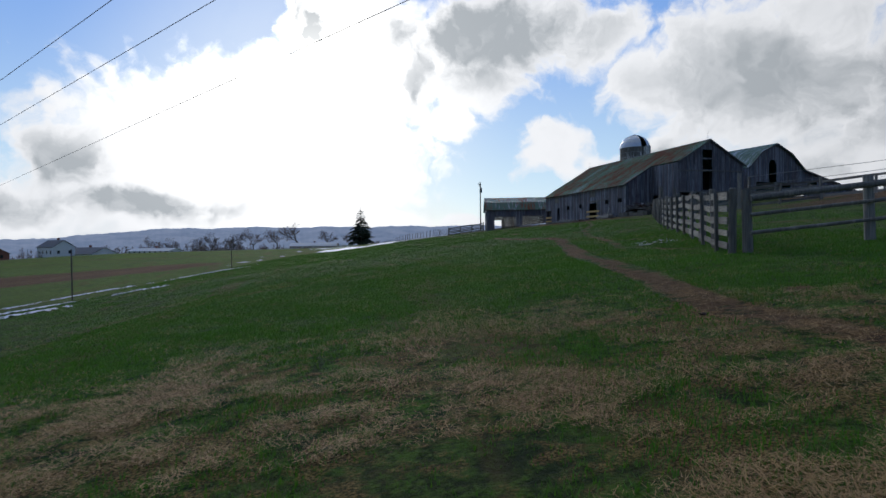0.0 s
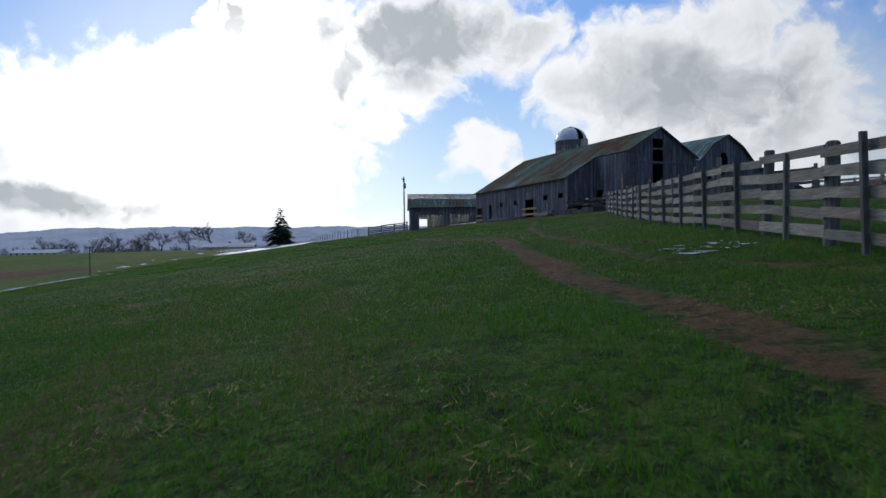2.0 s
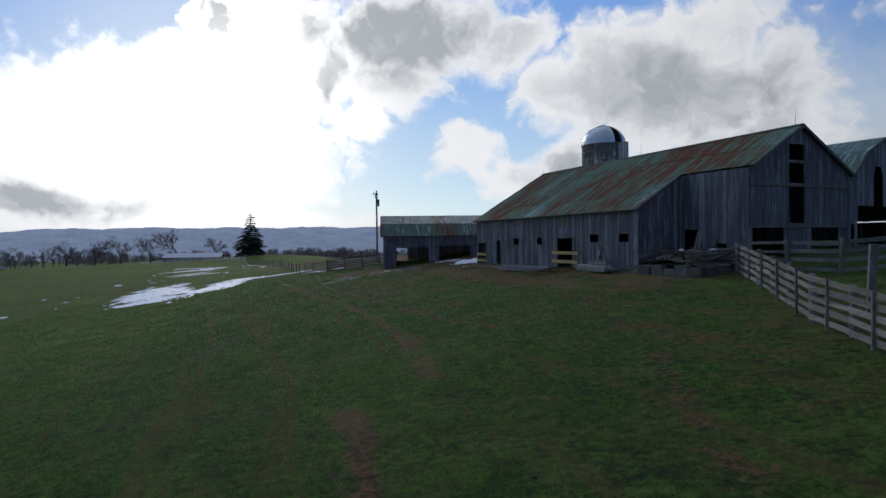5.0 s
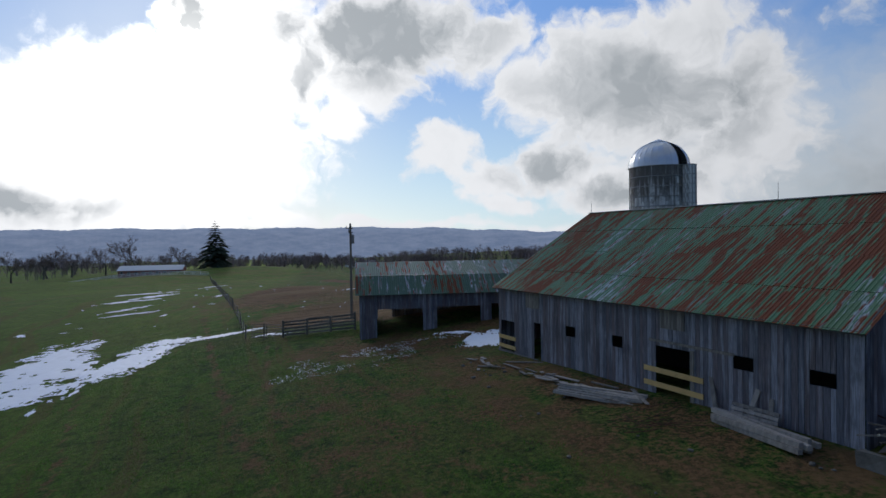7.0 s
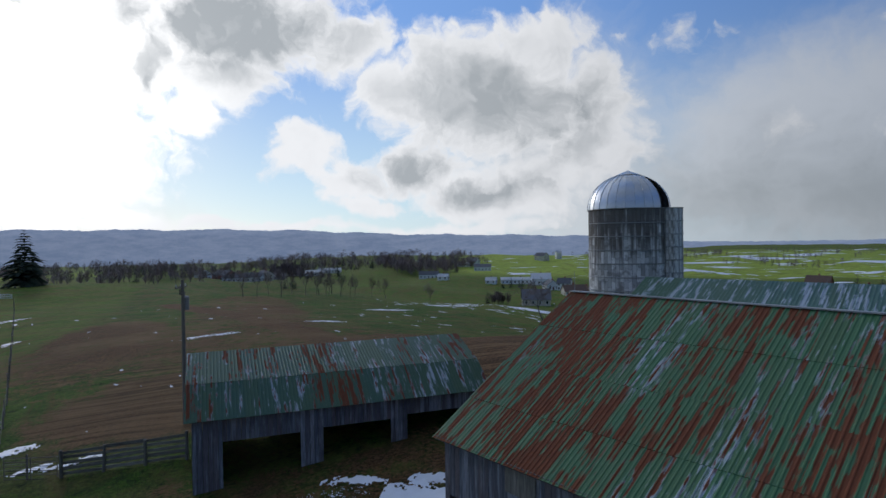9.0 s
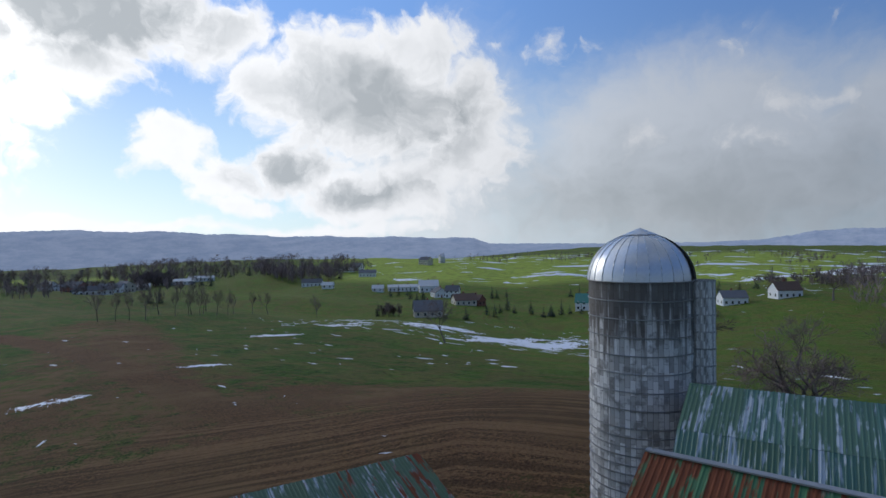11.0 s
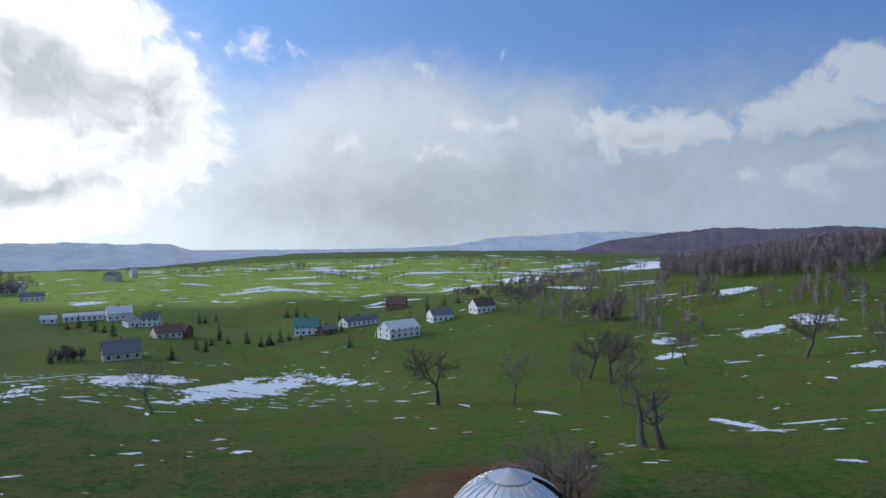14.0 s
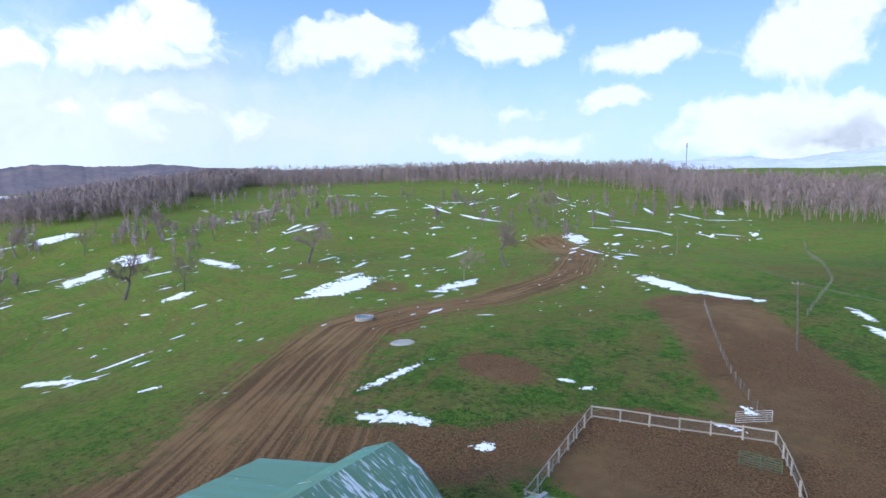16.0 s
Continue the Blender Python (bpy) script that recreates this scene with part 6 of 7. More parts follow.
def house(x, y, turn, w, l, h, rise, wall, roof, label, storeys=1, chimney=True, porch=False):
    """A gabled house: ridge along its local y."""
    z = min(land_at(x, y), land_at(x + w / 2, y), land_at(x, y + l / 2))
    t = thing("house", pose(x, y, z, 0, 0, turn), label, "house", "houses")
    bm = bmesh.new()
    bm_box(bm, -w / 2, w / 2, -l / 2, l / 2, -1.0, h)
    for s in (-1, 1):
        v = [bm.verts.new(p) for p in ((-w / 2, s * l / 2, h), (w / 2, s * l / 2, h), (0, s * l / 2, h + rise))]
        v2 = [bm.verts.new((p.co.x, s * (l / 2 - 0.2), p.co.z)) for p in v]
        bm.faces.new(v)
        bm.faces.new(v2[::-1])
        for i in range(3):
            bm.faces.new((v[i], v[(i + 1) % 3], v2[(i + 1) % 3], v2[i]))
    part("wall", bm, wall, t)
    for s in (-1, 1):
        e = 0.4
        k = rise / (w / 2)
        bm = bmesh.new()
        bm_sheet(bm, [(0, -l / 2 - e, h + rise + 0.12), (s * (w / 2 + e), -l / 2 - e, h - k * e + 0.12), (s * (w / 2 + e), l / 2 + e, h - k * e + 0.12), (0, l / 2 + e, h + rise + 0.12)], 0.14 * s)
        part("roof", bm, roof, t)
    for st in range(storeys):
        zc = 1.0 + st * 2.7
        for s in (-1, 1):
            for k in range(max(2, int(l / 3))):
                yy = -l / 2 + (k + 0.5) * l / max(2, int(l / 3))
                win = new("window")
                win.parent = t
                win.matrix_basis = pose(s * (w / 2 + 0.01), yy, zc)
                bm = bmesh.new()
                bm_box(bm, -0.03, 0.03, -0.5, 0.5, 0, 1.3)
                part("pane", bm, M_GLASS, win)
                bm = bmesh.new()
                for a, b, c, d in ((-0.6, -0.5, -0.1, 1.4), (0.5, 0.6, -0.1, 1.4), (-0.5, 0.5, 1.3, 1.4), (-0.5, 0.5, -0.1, 0)):
                    bm_box(bm, -0.05, 0.05, a, b, c, d)
                part("frame", bm, M_WHITE, win)
            for xx in (-w / 4, w / 4):
                bm = bmesh.new()
                bm_box(bm, xx - 0.5, xx + 0.5, s * l / 2 - 0.04, s * l / 2 + 0.04, zc, zc + 1.3)
                part("window", bm, M_GLASS, t)
    bm = bmesh.new()
    bm_box(bm, -0.5, 0.5, -l / 2 - 0.06, -l / 2 + 0.06, 0, 2.1)
    part("door", bm, M_BROWN, t)
    if chimney:
        bm = bmesh.new()
        bm_box(bm, 0.6, 1.3, -0.4, 0.4, h, h + rise + 1.0)
        bm_box(bm, 0.52, 1.38, -0.48, 0.48, h + rise + 0.9, h + rise + 1.05)
        part("chimney", bm, M_BRICK, t)
    if porch:
        bm = bmesh.new()
        bm_sheet(bm, [(w / 2, -l / 2, 2.7), (w / 2 + 2.2, -l / 2, 2.3), (w / 2 + 2.2, l / 2, 2.3), (w / 2, l / 2, 2.7)], 0.1)
        for k in range(4):
            yy = -l / 2 + 0.2 + k * (l - 0.4) / 3
            bm_box(bm, w / 2 + 2.0, w / 2 + 2.12, yy - 0.06, yy + 0.06, -0.5, 2.3)
        part("porch", bm, M_WHITE, t)
    return t


HOUSES = [
    (166, 320, 62, 9, 13, 3.2, 4.4, M_CREAM, M_SHINGLE, "storey-and-a-half stone cottage with dormer roof", 1),
    (250, 470, 62, 8, 30, 3.4, 1.6, M_WHITE, M_PALE, "long low white stable with a pale roof", 1),
    (259, 456, 62, 11, 14, 4.4, 4.0, M_WHITE, M_PALE, "white gabled barn at the end of the stable", 1),
    (246, 424, -20, 9, 13, 3.4, 3.2, M_WHITE, M_SHINGLE, "white farmhouse with a grey roof", 1),
    (251, 415, 40, 8, 9, 5.0, 3.4, M_WHITE, M_SHINGLE, "white gabled house with a grey roof", 2),
    (211, 351, 70, 9, 12, 3.2, 3.2, M_CREAM, M_BROWN, "tan cottage with a brown roof", 1),
    (219, 351, 20, 8, 9, 3.2, 3.0, M_BRICK, M_BROWN, "small brick house with a brown roof", 1),
    (257, 303, 35, 9, 12, 4.6, 4.2, M_WHITE, M_TEAL, "white house with a green metal roof", 2),
    (258, 291, 80, 6, 8, 2.8, 2.0, M_BROWN, M_SHINGLE, "low brown wooden garage", 1),
    (285, 290, 72, 8, 22, 3.0, 2.2, M_WHITE, M_SHINGLE, "long low white house", 1),
    (257, 248, 65, 11, 17, 4.6, 3.4, M_WHITE, M_PALE, "white house with a long porch", 2)]
FARM_HOUSES = [
    (364, 314, 20, 10, 13, 5.2, 4.6, M_BRICK, M_BROWN, "brick house with a steep brown roof", 2),
    (302, 249, 50, 9, 12, 4.0, 3.2, M_WHITE, M_SHINGLE, "white house with a grey roof", 1),
    (318, 231, 55, 9, 12, 4.2, 3.8, M_WHITE, M_BROWN, "white house with a brown roof", 1),
    (297, 620, 60, 10, 17, 4.0, 3.0, M_WHITE, M_SHINGLE, "white farm building on the green field", 1),
    (338, 721, 30, 10, 13, 5.2, 4.2, M_WHITE, M_SHINGLE, "white gabled farmhouse above the valley", 2),
    (322, 715, 75, 8, 16, 3.0, 1.8, M_WHITE, M_PALE, "low white poultry shed", 1),
    (207, 548, 60, 9, 16, 3.6, 2.8, M_WHITE, M_SHINGLE, "white bungalow among trees", 1),
    (196, 494, 50, 5, 8, 2.8, 2.0, M_WHITE, M_PALE, "small white wooden shed in the field", 1),
    (226, 473, 50, 5, 8, 2.8, 2.2, M_WHITE, M_PALE, "little white wooden garage in the field", 1),
    (474, 778, 20, 12, 16, 6.5, 4.2, M_CREAM, M_SHINGLE, "tall farmhouse on the bright field", 2),
    (510, 790, 80, 7, 7, 9.0, 3.0, M_PALE, M_PALE, "pale farm tower on the bright field", 1),
    (122, 648, 75, 11, 34, 3.2, 1.8, M_WHITE, M_PALE, "long low white workshop beside the road", 1),
    (150, 668, 70, 10, 22, 3.2, 1.8, M_WHITE, M_PALE, "low white workshop with a pale roof", 1)]
ROAD_HOUSES = [
    (64, 558, 60, 10, 16, 4.0, 2.6, M_WHITE, M_SHINGLE, "white house beside the road", 1),
    (73, 562, 20, 9, 12, 5.0, 3.0, M_CREAM, M_SHINGLE, "cream house beside the road", 2),
    (50, 520, 80, 9, 22, 3.4, 2.4, M_WHITE, M_SHINGLE, "long white house beside the road", 1),
    (42, 548, 40, 10, 14, 4.6, 3.0, M_BRICK, M_SHINGLE, "brick house beside the road", 2),
    (84, 590, 70, 9, 20, 3.2, 2.2, M_CREAM, M_PALE, "low cream building in the village", 1),
    (30, 610, 20, 9, 14, 4.8, 3.0, M_WHITE, M_SHINGLE, "white house behind the village", 2),
    (-150, 262, 60, 11, 24, 3.2, 2.6, M_WHITE, M_SHINGLE, "low white farm building with a grey roof", 1),
    (-160, 256, 60, 9, 12, 6.5, 2.8, M_WHITE, M_SHINGLE, "tall white farm building", 2),
    (-178, 243, 45, 10, 15, 5.6, 3.0, M_BRICK, M_SHINGLE, "red brick house at the road", 2),
    (-126, 272, 65, 8, 26, 2.4, 1.2, M_WHITE, M_PALE, "long low white shed", 1)]
for row in HOUSES + FARM_HOUSES + ROAD_HOUSES:
    house(*row, porch=row[9].endswith("porch"))
house(-72, 358, 92, 10, 27, 2.9, 1.9, M_BRICK, M_PALE, "low red brick ranch house with a pale hipped roof", 1)

# ---- white board fence before the ranch house, wire fences ----
board_fence([(-110, 330), (-80, 322), (-40, 316)], "white painted board fence round the ranch house", 1.3, 3.0, 3, False, 21, M_WHITE, "white fences", 0.5)


def wire_fence(pts, label, seed, gap=4.0, height=1.3, strands=4, mat=None):
    r = random.Random(seed)
    x0, y0 = pts[0]
    base = land_at(x0, y0)
    t = thing("wire_fence", pose(x0, y0, base), label, "fence", "wire fences")
    places = []
    for (ax, ay), (bx, by) in zip(pts[:-1], pts[1:]):
        n = max(1, round(math.hypot(bx - ax, by - ay) / gap))
        places += [(ax + (bx - ax) * k / n, ay + (by - ay) * k / n) for k in range(n)]
    places.append(pts[-1])
    loc = [(px - x0, py - y0, land_at(px, py) - base) for px, py in places]
    for px, py, pz in loc:
        bm = bmesh.new()
        rad = r.uniform(0.05, 0.08)
        bm_tube(bm, (0, 0, -0.3), (0, 0, height * r.uniform(1, 1.15)), rad, rad * 0.85, 7)
        part("post", bm, mat or M_TIMBER, t, m=pose(px, py, pz, r.uniform(-4, 4), r.uniform(-4, 4), 0))
    for k in range(strands):
        bm = bmesh.new()
        z = height * (0.25 + 0.7 * k / max(1, strands - 1))
        bm_bent(bm, [Vector((px, py, pz + z)) for px, py, pz in loc], 0.006, 3)
        part("wire", bm, M_STEEL, t)


wire_fence([(-0.5, 121.2), (-4.2, 141.6), (-11.2, 177), (-26.9, 255), (-37.6, 307)], "wire fence on dark wooden posts beside the track", 31)
wire_fence([(3.2, 119.0), (-0.5, 121.2)], "short wire fence beside the gate", 32, 2.0)
wire_fence([(65, -18), (78, -55), (104, -99), (128, -140)], "wire fence across the hillside", 34, 4.0, mat=M_FENCE)
wire_fence([(80, -8.4), (66.8, 8.3), (56.3, 20.8), (50.4, 27), (42.9, 34.2)], "wire fence along the brown yard", 33, 3.4, mat=M_FENCE)


# ---- poles, wires, mast ----
def power_pole(x, y, height, label, arm=True, can=False, lean=0.0, turn=0.0):
    t = thing("utility_pole", pose(x, y, land_at(x, y), 0, lean, turn), label, "utility pole", "utility poles")
    bm = bmesh.new()
    bm_tube(bm, (0, 0, -0.5), (0, 0, height), 0.15 if arm else 0.055, 0.10 if arm else 0.045, 12)
    part("pole", bm, M_TIMBER, t)
    if arm:
        bm = bmesh.new()
        bm_bar(bm, (-0.9, 0.12, height - 0.5), (0.9, 0.12, height - 0.5), 0.09, 0.11)
        part("crossarm", bm, M_TIMBER, t)
        for sx in (-0.8, 0.0, 0.8):
            bm = bmesh.new()
            bm_tube(bm, (sx, 0.12, height - 0.44), (sx, 0.12, height - 0.28), 0.05, 0.035, 8)
            part("insulator", bm, M_PALE, t)
    if can:
        bm = bmesh.new()
        bm_tube(bm, (0.42, 0, height - 2.1), (0.42, 0, height - 1.25), 0.26, 0.26, 14)
        bm_tube(bm, (0.42, 0, height - 1.25), (0.42, 0, height - 1.15), 0.28, 0.2, 14)
        bm_tube(bm, (0.32, 0.0, height - 1.15), (0.32, 0.0, height - 0.85), 0.04, 0.03, 6)
        part("transformer", bm, M_STEEL, t, "grey transformer can")
        bm = bmesh.new()
        bm_bar(bm, (-0.5, 0, height - 0.9), (0.55, 0, height - 0.9), 0.08, 0.08)
        bm_tube(bm, (-0.45, 0, height - 1.0), (-0.45, 0, height - 0.6), 0.05, 0.04, 6)
        part("bracket", bm, M_TIMBER, t)
    return t


def cable(points, label, radius=0.012, sag=0.4):
    """One sagging line from point to point, a thin closed tube."""
    line = [Vector(points[0])]
    for a, b in zip(points[:-1], points[1:]):
        a, b = Vector(a), Vector(b)
        line += [a.lerp(b, k / 12) - Vector((0, 0, sag * 4 * (k / 12) * (1 - k / 12))) for k in range(1, 13)]
    side = (line[-1] - line[0]).cross(Vector((0, 0, 1))).normalized()
    bm = bmesh.new()
    rings = [[bm.verts.new(p + side * radius * math.cos(q * math.tau / 6) + Vector((0, 0, radius * math.sin(q * math.tau / 6)))) for q in range(6)] for p in line]
    for r0, r1 in zip(rings[:-1], rings[1:]):
        for q in range(6):
            bm.faces.new((r0[q], r0[(q + 1) % 6], r1[(q + 1) % 6], r1[q]))
    bm.faces.new(rings[0][::-1])
    bm.faces.new(rings[-1])
    return tagged(part("power_cable", bm, M_FASCIA), label, "cable", "overhead cables")


power_pole(9.8, 123.7, 9.9, "wooden utility pole with a transformer beside the shed", can=True, turn=68)
power_pole(-27.8, 49.6, 4.0, "slim wooden pole in the pasture", arm=False)
power_pole(-26.3, 81.6, 3.2, "thin wooden pole in the pasture", arm=False)
power_pole(55.2, 4.3, 11.0, "wooden utility pole at the brown yard", lean=3)
power_pole(135.5, -73.9, 9.5, "wooden utility pole on the hillside")
power_pole(-84, 362, 10, "wooden utility pole beside the ranch house")
for ax, ay, bx, by in ((-60, 66.5, 22, -7), (-60, 70.8, 22, -5), (-60, 83.4, 30, -10.5)):
    cable([(ax, ay, 9.0), (bx, by, 9.0)], "thin dark overhead power cable", 0.012, 0.0)
for off in (-0.8, 0.8):
    cable([(135.5 + off, -73.9, land_at(135.5, -73.9) + 9.1), (55.2 + off, 4.3, land_at(55.2, 4.3) + 10.6), (22 + off, -12, 13)], "thin overhead power cable across the pasture", 0.02, 1.2)
tower = thing("floodlight_mast", pose(381, -414, land_at(381, -414)), "tall steel mast with floodlights above the woods", "mast")
bm = bmesh.new()
bm_tube(bm, (0, 0, -1), (0, 0, 54.5 - land_at(381, -414)), 0.5, 0.3, 8)
part("pole", bm, M_STEEL, tower)
for k in range(3):
    bm = bmesh.new()
    zz = 54.0 - land_at(381, -414) - k * 1.6
    bm_bar(bm, (0.4, -1.4, zz), (0.4, 1.4, zz), 0.5, 0.7)
    part("floodlight", bm, M_PALE, tower)

# ---- corral east of the barns ----
M_PALEWOOD = plain("bleached_rail", (0.31, 0.275, 0.235), 0.85, vary=0.2, scale=3)
board_fence([(43.6, 68), (53.7, 50.0), (39.4, 38.6), (33.1, 46.1), (31, 49)], "bleached rail fence with wire round the corral", 1.4, 3.0, 2, False, 41, M_PALEWOOD, "corral fences", 1.0)
wire_fence([(43.6, 68), (53.7, 50.0), (39.4, 38.6), (33.1, 46.1)], "wire mesh on the corral fence", 42, 6.0, 1.2, 7, M_PALEWOOD)


def tube_gate(x, y, turn, length, mat, label, height=1.25):
    t = thing("tube_gate", pose(x, y, land_at(x, y) + 0.2, 0, 0, turn), label, "gate", "tube gates")
    bm = bmesh.new()
    for s in (0, length / 2, length):
        bm_tube(bm, (s, 0, 0), (s, 0, height), 0.025, None, 8)
    part("upright", bm, mat, t)
    for k in range(6):
        bm = bmesh.new()
        bm_tube(bm, (0, 0, height * k / 5), (length, 0, height * k / 5), 0.022, None, 8)
        part("bar", bm, mat, t)


M_GATEGREEN = plain("green_gate_paint", (0.05, 0.14, 0.08), 0.5, 0.2, vary=0.15)
tube_gate(42.6, 33.6, 62, 4.2, M_PALE, "galvanised tube gate standing open")
tube_gate(35.5, 44.6, 20, 3.6, M_GATEGREEN, "green tube gate in the corral")
tube_gate(29.5, 68.5, -12, 4.6, M_GATEGREEN, "green tube gate at the barn yard")
tube_gate(34.5, 67.4, -12, 4.6, M_GATEGREEN, "green tube gate at the barn yard")
tube_gate(0.2, 120.4, -22, 3.0, M_TIMBER, "dark gate beside the track")
board_fence([(27.8, 71.4), (29, 66), (36, 64), (43.6, 68)], "grey board fence of the barn yard", 1.6, 2.8, 4, False, 43)
for k, (x, y, h) in enumerate([(19.0, 50.5, 2.6), (24.5, 49.0, 2.8), (23.2, 58.5, 2.4), (31, 60, 2.6)]):
    t = thing("gate_post", pose(x, y, land_at(x, y), 2, -2, k * 30), "tall weathered square gate post", "post", "gate posts")
    bm = bmesh.new()
    bm_box(bm, -0.11, 0.11, -0.11, 0.11, -0.3, h)
    part("post", bm, M_FENCE, t)
board_fence([(19.0, 50.5), (24.5, 49.0), (30, 47.5)], "grey board cross fence in the pens", 1.5, 2.8, 4, False, 45)

# ---- trough, feed ring ----
t = thing("stock_tank", pose(115.8, 49.6, land_at(115.8, 49.6)), "round concrete water trough in the mud", "trough")
bm = bmesh.new()
rows = [[bm.verts.new((r * math.cos(k * math.tau / 32), r * math.sin(k * math.tau / 32), z)) for k in range(32)] for r, z in ((1.9, -0.2), (1.9, 0.6), (1.65, 0.6), (1.65, 0.1))]
for p, q in zip(rows[:-1], rows[1:]):
    for k in range(32):
        bm.faces.new((p[k], p[(k + 1) % 32], q[(k + 1) % 32], q[k]))
part("basin", bm, M_STONE, t)
M_WATER, wa_nt, wa_b = material("trough_water")
wa_b.inputs["Base Color"].default_value, wa_b.inputs["Roughness"].default_value = (0.10, 0.12, 0.13, 1), 0.05
bm = bmesh.new()
bmesh.ops.create_circle(bm, cap_ends=True, segments=32, radius=1.65, matrix=Matrix.Translation((0, 0, 0.48)))
part("water", bm, M_WATER, t)
t = thing("feed_pad", pose(94.0, 52.5, land_at(94.0, 52.5), 0, 4, 0), "round pale concrete pad with feed remains", "feeder")
bm = bmesh.new()
bmesh.ops.create_cone(bm, cap_ends=True, segments=30, radius1=2.1, radius2=1.7, depth=0.25, matrix=Matrix.Translation((0, 0, 0.1)))
part("pad", bm, M_STONE, t)

# ---- barn details: planks over the doors, leaning boards, rods ----
BM = barn.matrix_basis


def at_barn(v, u, z=0.0, turn=0.0):
    p = BM @ Vector((v, u, z))
    return pose(p.x, p.y, p.z, 0, 0, 15 + turn)


for u0, u1, zs in ((11.8, 15.2, (0.63, 1.3)), (26.4, 28.4, (0.4, 1.0))):
    for z in zs:
        t = tagged(new("gate_plank", None), "fresh yellow pine plank nailed across a barn doorway", "plank", "doorway planks")
        t.matrix_basis = at_barn(LV - 0.06, u0, BZ + z)
        bm = bmesh.new()
        bm_bar(bm, (-0.03, 0, 0), (-0.03, u1 - u0, 0.02), 0.04, 0.24)
        part("plank", bm, M_YELLOW, t)
for u, z, w, h in ((13.5, 3.3, 1.4, 1.0), (24.5, 3.2, 1.4, 1.0)):
    bm = bmesh.new()
    bm_box(bm, LV - 0.085, LV - 0.045, u - w / 2, u + w / 2, BZ + z, BZ + z + h)
    part("patch_board", bm, M_FENCE, barn, "pale patch of boards under the eave")
bm = bmesh.new()
bm_box(bm, LV - 0.08, LV - 0.04, 12.3, 12.5, BZ - 0.1, BZ + 2.5)
bm_box(bm, LV - 0.08, LV - 0.04, 10.3, 14.9, BZ + 2.62, BZ + 2.74)
part("door_trim", bm, M_FENCE, barn)
for u in (0.3, 14.0, 28.6):
    bm = bmesh.new()
    bm_tube(bm, (0, u, RZ), (0, u, RZ + 1.0), 0.018, 0.006, 6)
    part("lightning_rod", bm, M_STEEL, barn)
bm = bmesh.new()
bm_bar(bm, (0, U0 - 0.25, RZ + 0.05), (0, U1 + 0.3, RZ + 0.05), 0.3, 0.05)
part("ridge_cap", bm, M_STEEL, barn)
M_JUNK = plain("grey_planks", (0.23, 0.215, 0.195), 0.9, vary=0.5, scale=5, stretch=(1, 1, 0.4))
rng = random.Random(9)


def loose_board(x, y, z, length, turn, tilt, w=0.18, mat=None, label="weathered grey board lying on the ground", group="loose boards", h=0.04):
    bm = bmesh.new()
    bm_bar(bm, (-length / 2, 0, 0), (length / 2, 0, rng.uniform(-0.02, 0.02)), w, h)
    t = tagged(part("loose_board", bm, mat or M_JUNK), label, "board", group)
    t.matrix_basis = pose(x, y, z, rng.uniform(-8, 8), tilt, turn)
    return t


for k in range(34):                       # boards in front of the far half of the barn
    s = rng.random()
    x, y = 16.6 + 4.2 * s + rng.gauss(0, 0.5), 98 - 12.5 * s + rng.gauss(0, 0.8)
    loose_board(x, y, land_at(x, y) + 0.05 + 0.12 * rng.random(), rng.uniform(0.5, 2.4), rng.uniform(70, 150), rng.uniform(-7, 7))
for k in range(7):                        # squared logs
    x, y = 22.55 + 0.24 * (k % 4), 80.2 + 0.1 * (k % 4)
    loose_board(x, y, land_at(x, y) + 0.12 + 0.19 * (k // 4), rng.uniform(4.0, 4.6), 97 + rng.uniform(-3, 3), rng.uniform(-2, 2), 0.2, M_JUNK, "squared grey timber in a stack by the barn", "stacked timbers", 0.18)
for k in range(5):
    x, y = 19.6 + 0.14 * k, 87.0 + 0.12 * k
    loose_board(x, y, land_at(x, y) + 0.10 + 0.04 * k, 4.2, -47 + rng.uniform(-5, 5), rng.uniform(-2, 2), 0.24, M_JUNK, "long grey timber beside the barn", "stacked timbers", 0.14)
for v, u, l in ((LV - 0.35, 10.9, 1.9), (LV - 0.4, 9.6, 1.6), (LV - 0.3, 8.6, 1.3), (KV - 0.5, 3.6, 3.6), (KV - 0.45, 4.2, 3.4), (KV - 0.6, 3.2, 2.6)):
    p = BM @ Vector((v, u, BZ))
    t = tagged(part("leaning_board", bmesh.new(), M_JUNK), "grey board leaning against the barn wall", "board", "leaning boards")
    bm = bmesh.new()
    bm_box(bm, -0.02, 0.02, -0.1, 0.1, -0.1, l)
    t.data = mesh_of("leaning_board", bm, M_JUNK)
    t.matrix_basis = pose(p.x, p.y, p.z, rng.uniform(-22, 22), 12, 15)
for v, u in ((LV - 0.55, 9.2),):
    p = BM @ Vector((v, u, BZ + 0.1))
    t = thing("pallet_panel", pose(p.x, p.y, p.z, 0, 18, 15), "slatted grey wooden panel leaning on the barn", "panel")
    for k in range(5):
        bm = bmesh.new()
        bm_box(bm, -0.02, 0.02, -1.0, 1.0, 0.17 * k, 0.17 * k + 0.13)
        part("slat", bm, M_JUNK, t)
M_RUSTROD = plain("rusty_rod", (0.10, 0.045, 0.03), 0.85, 0.3, vary=0.4)
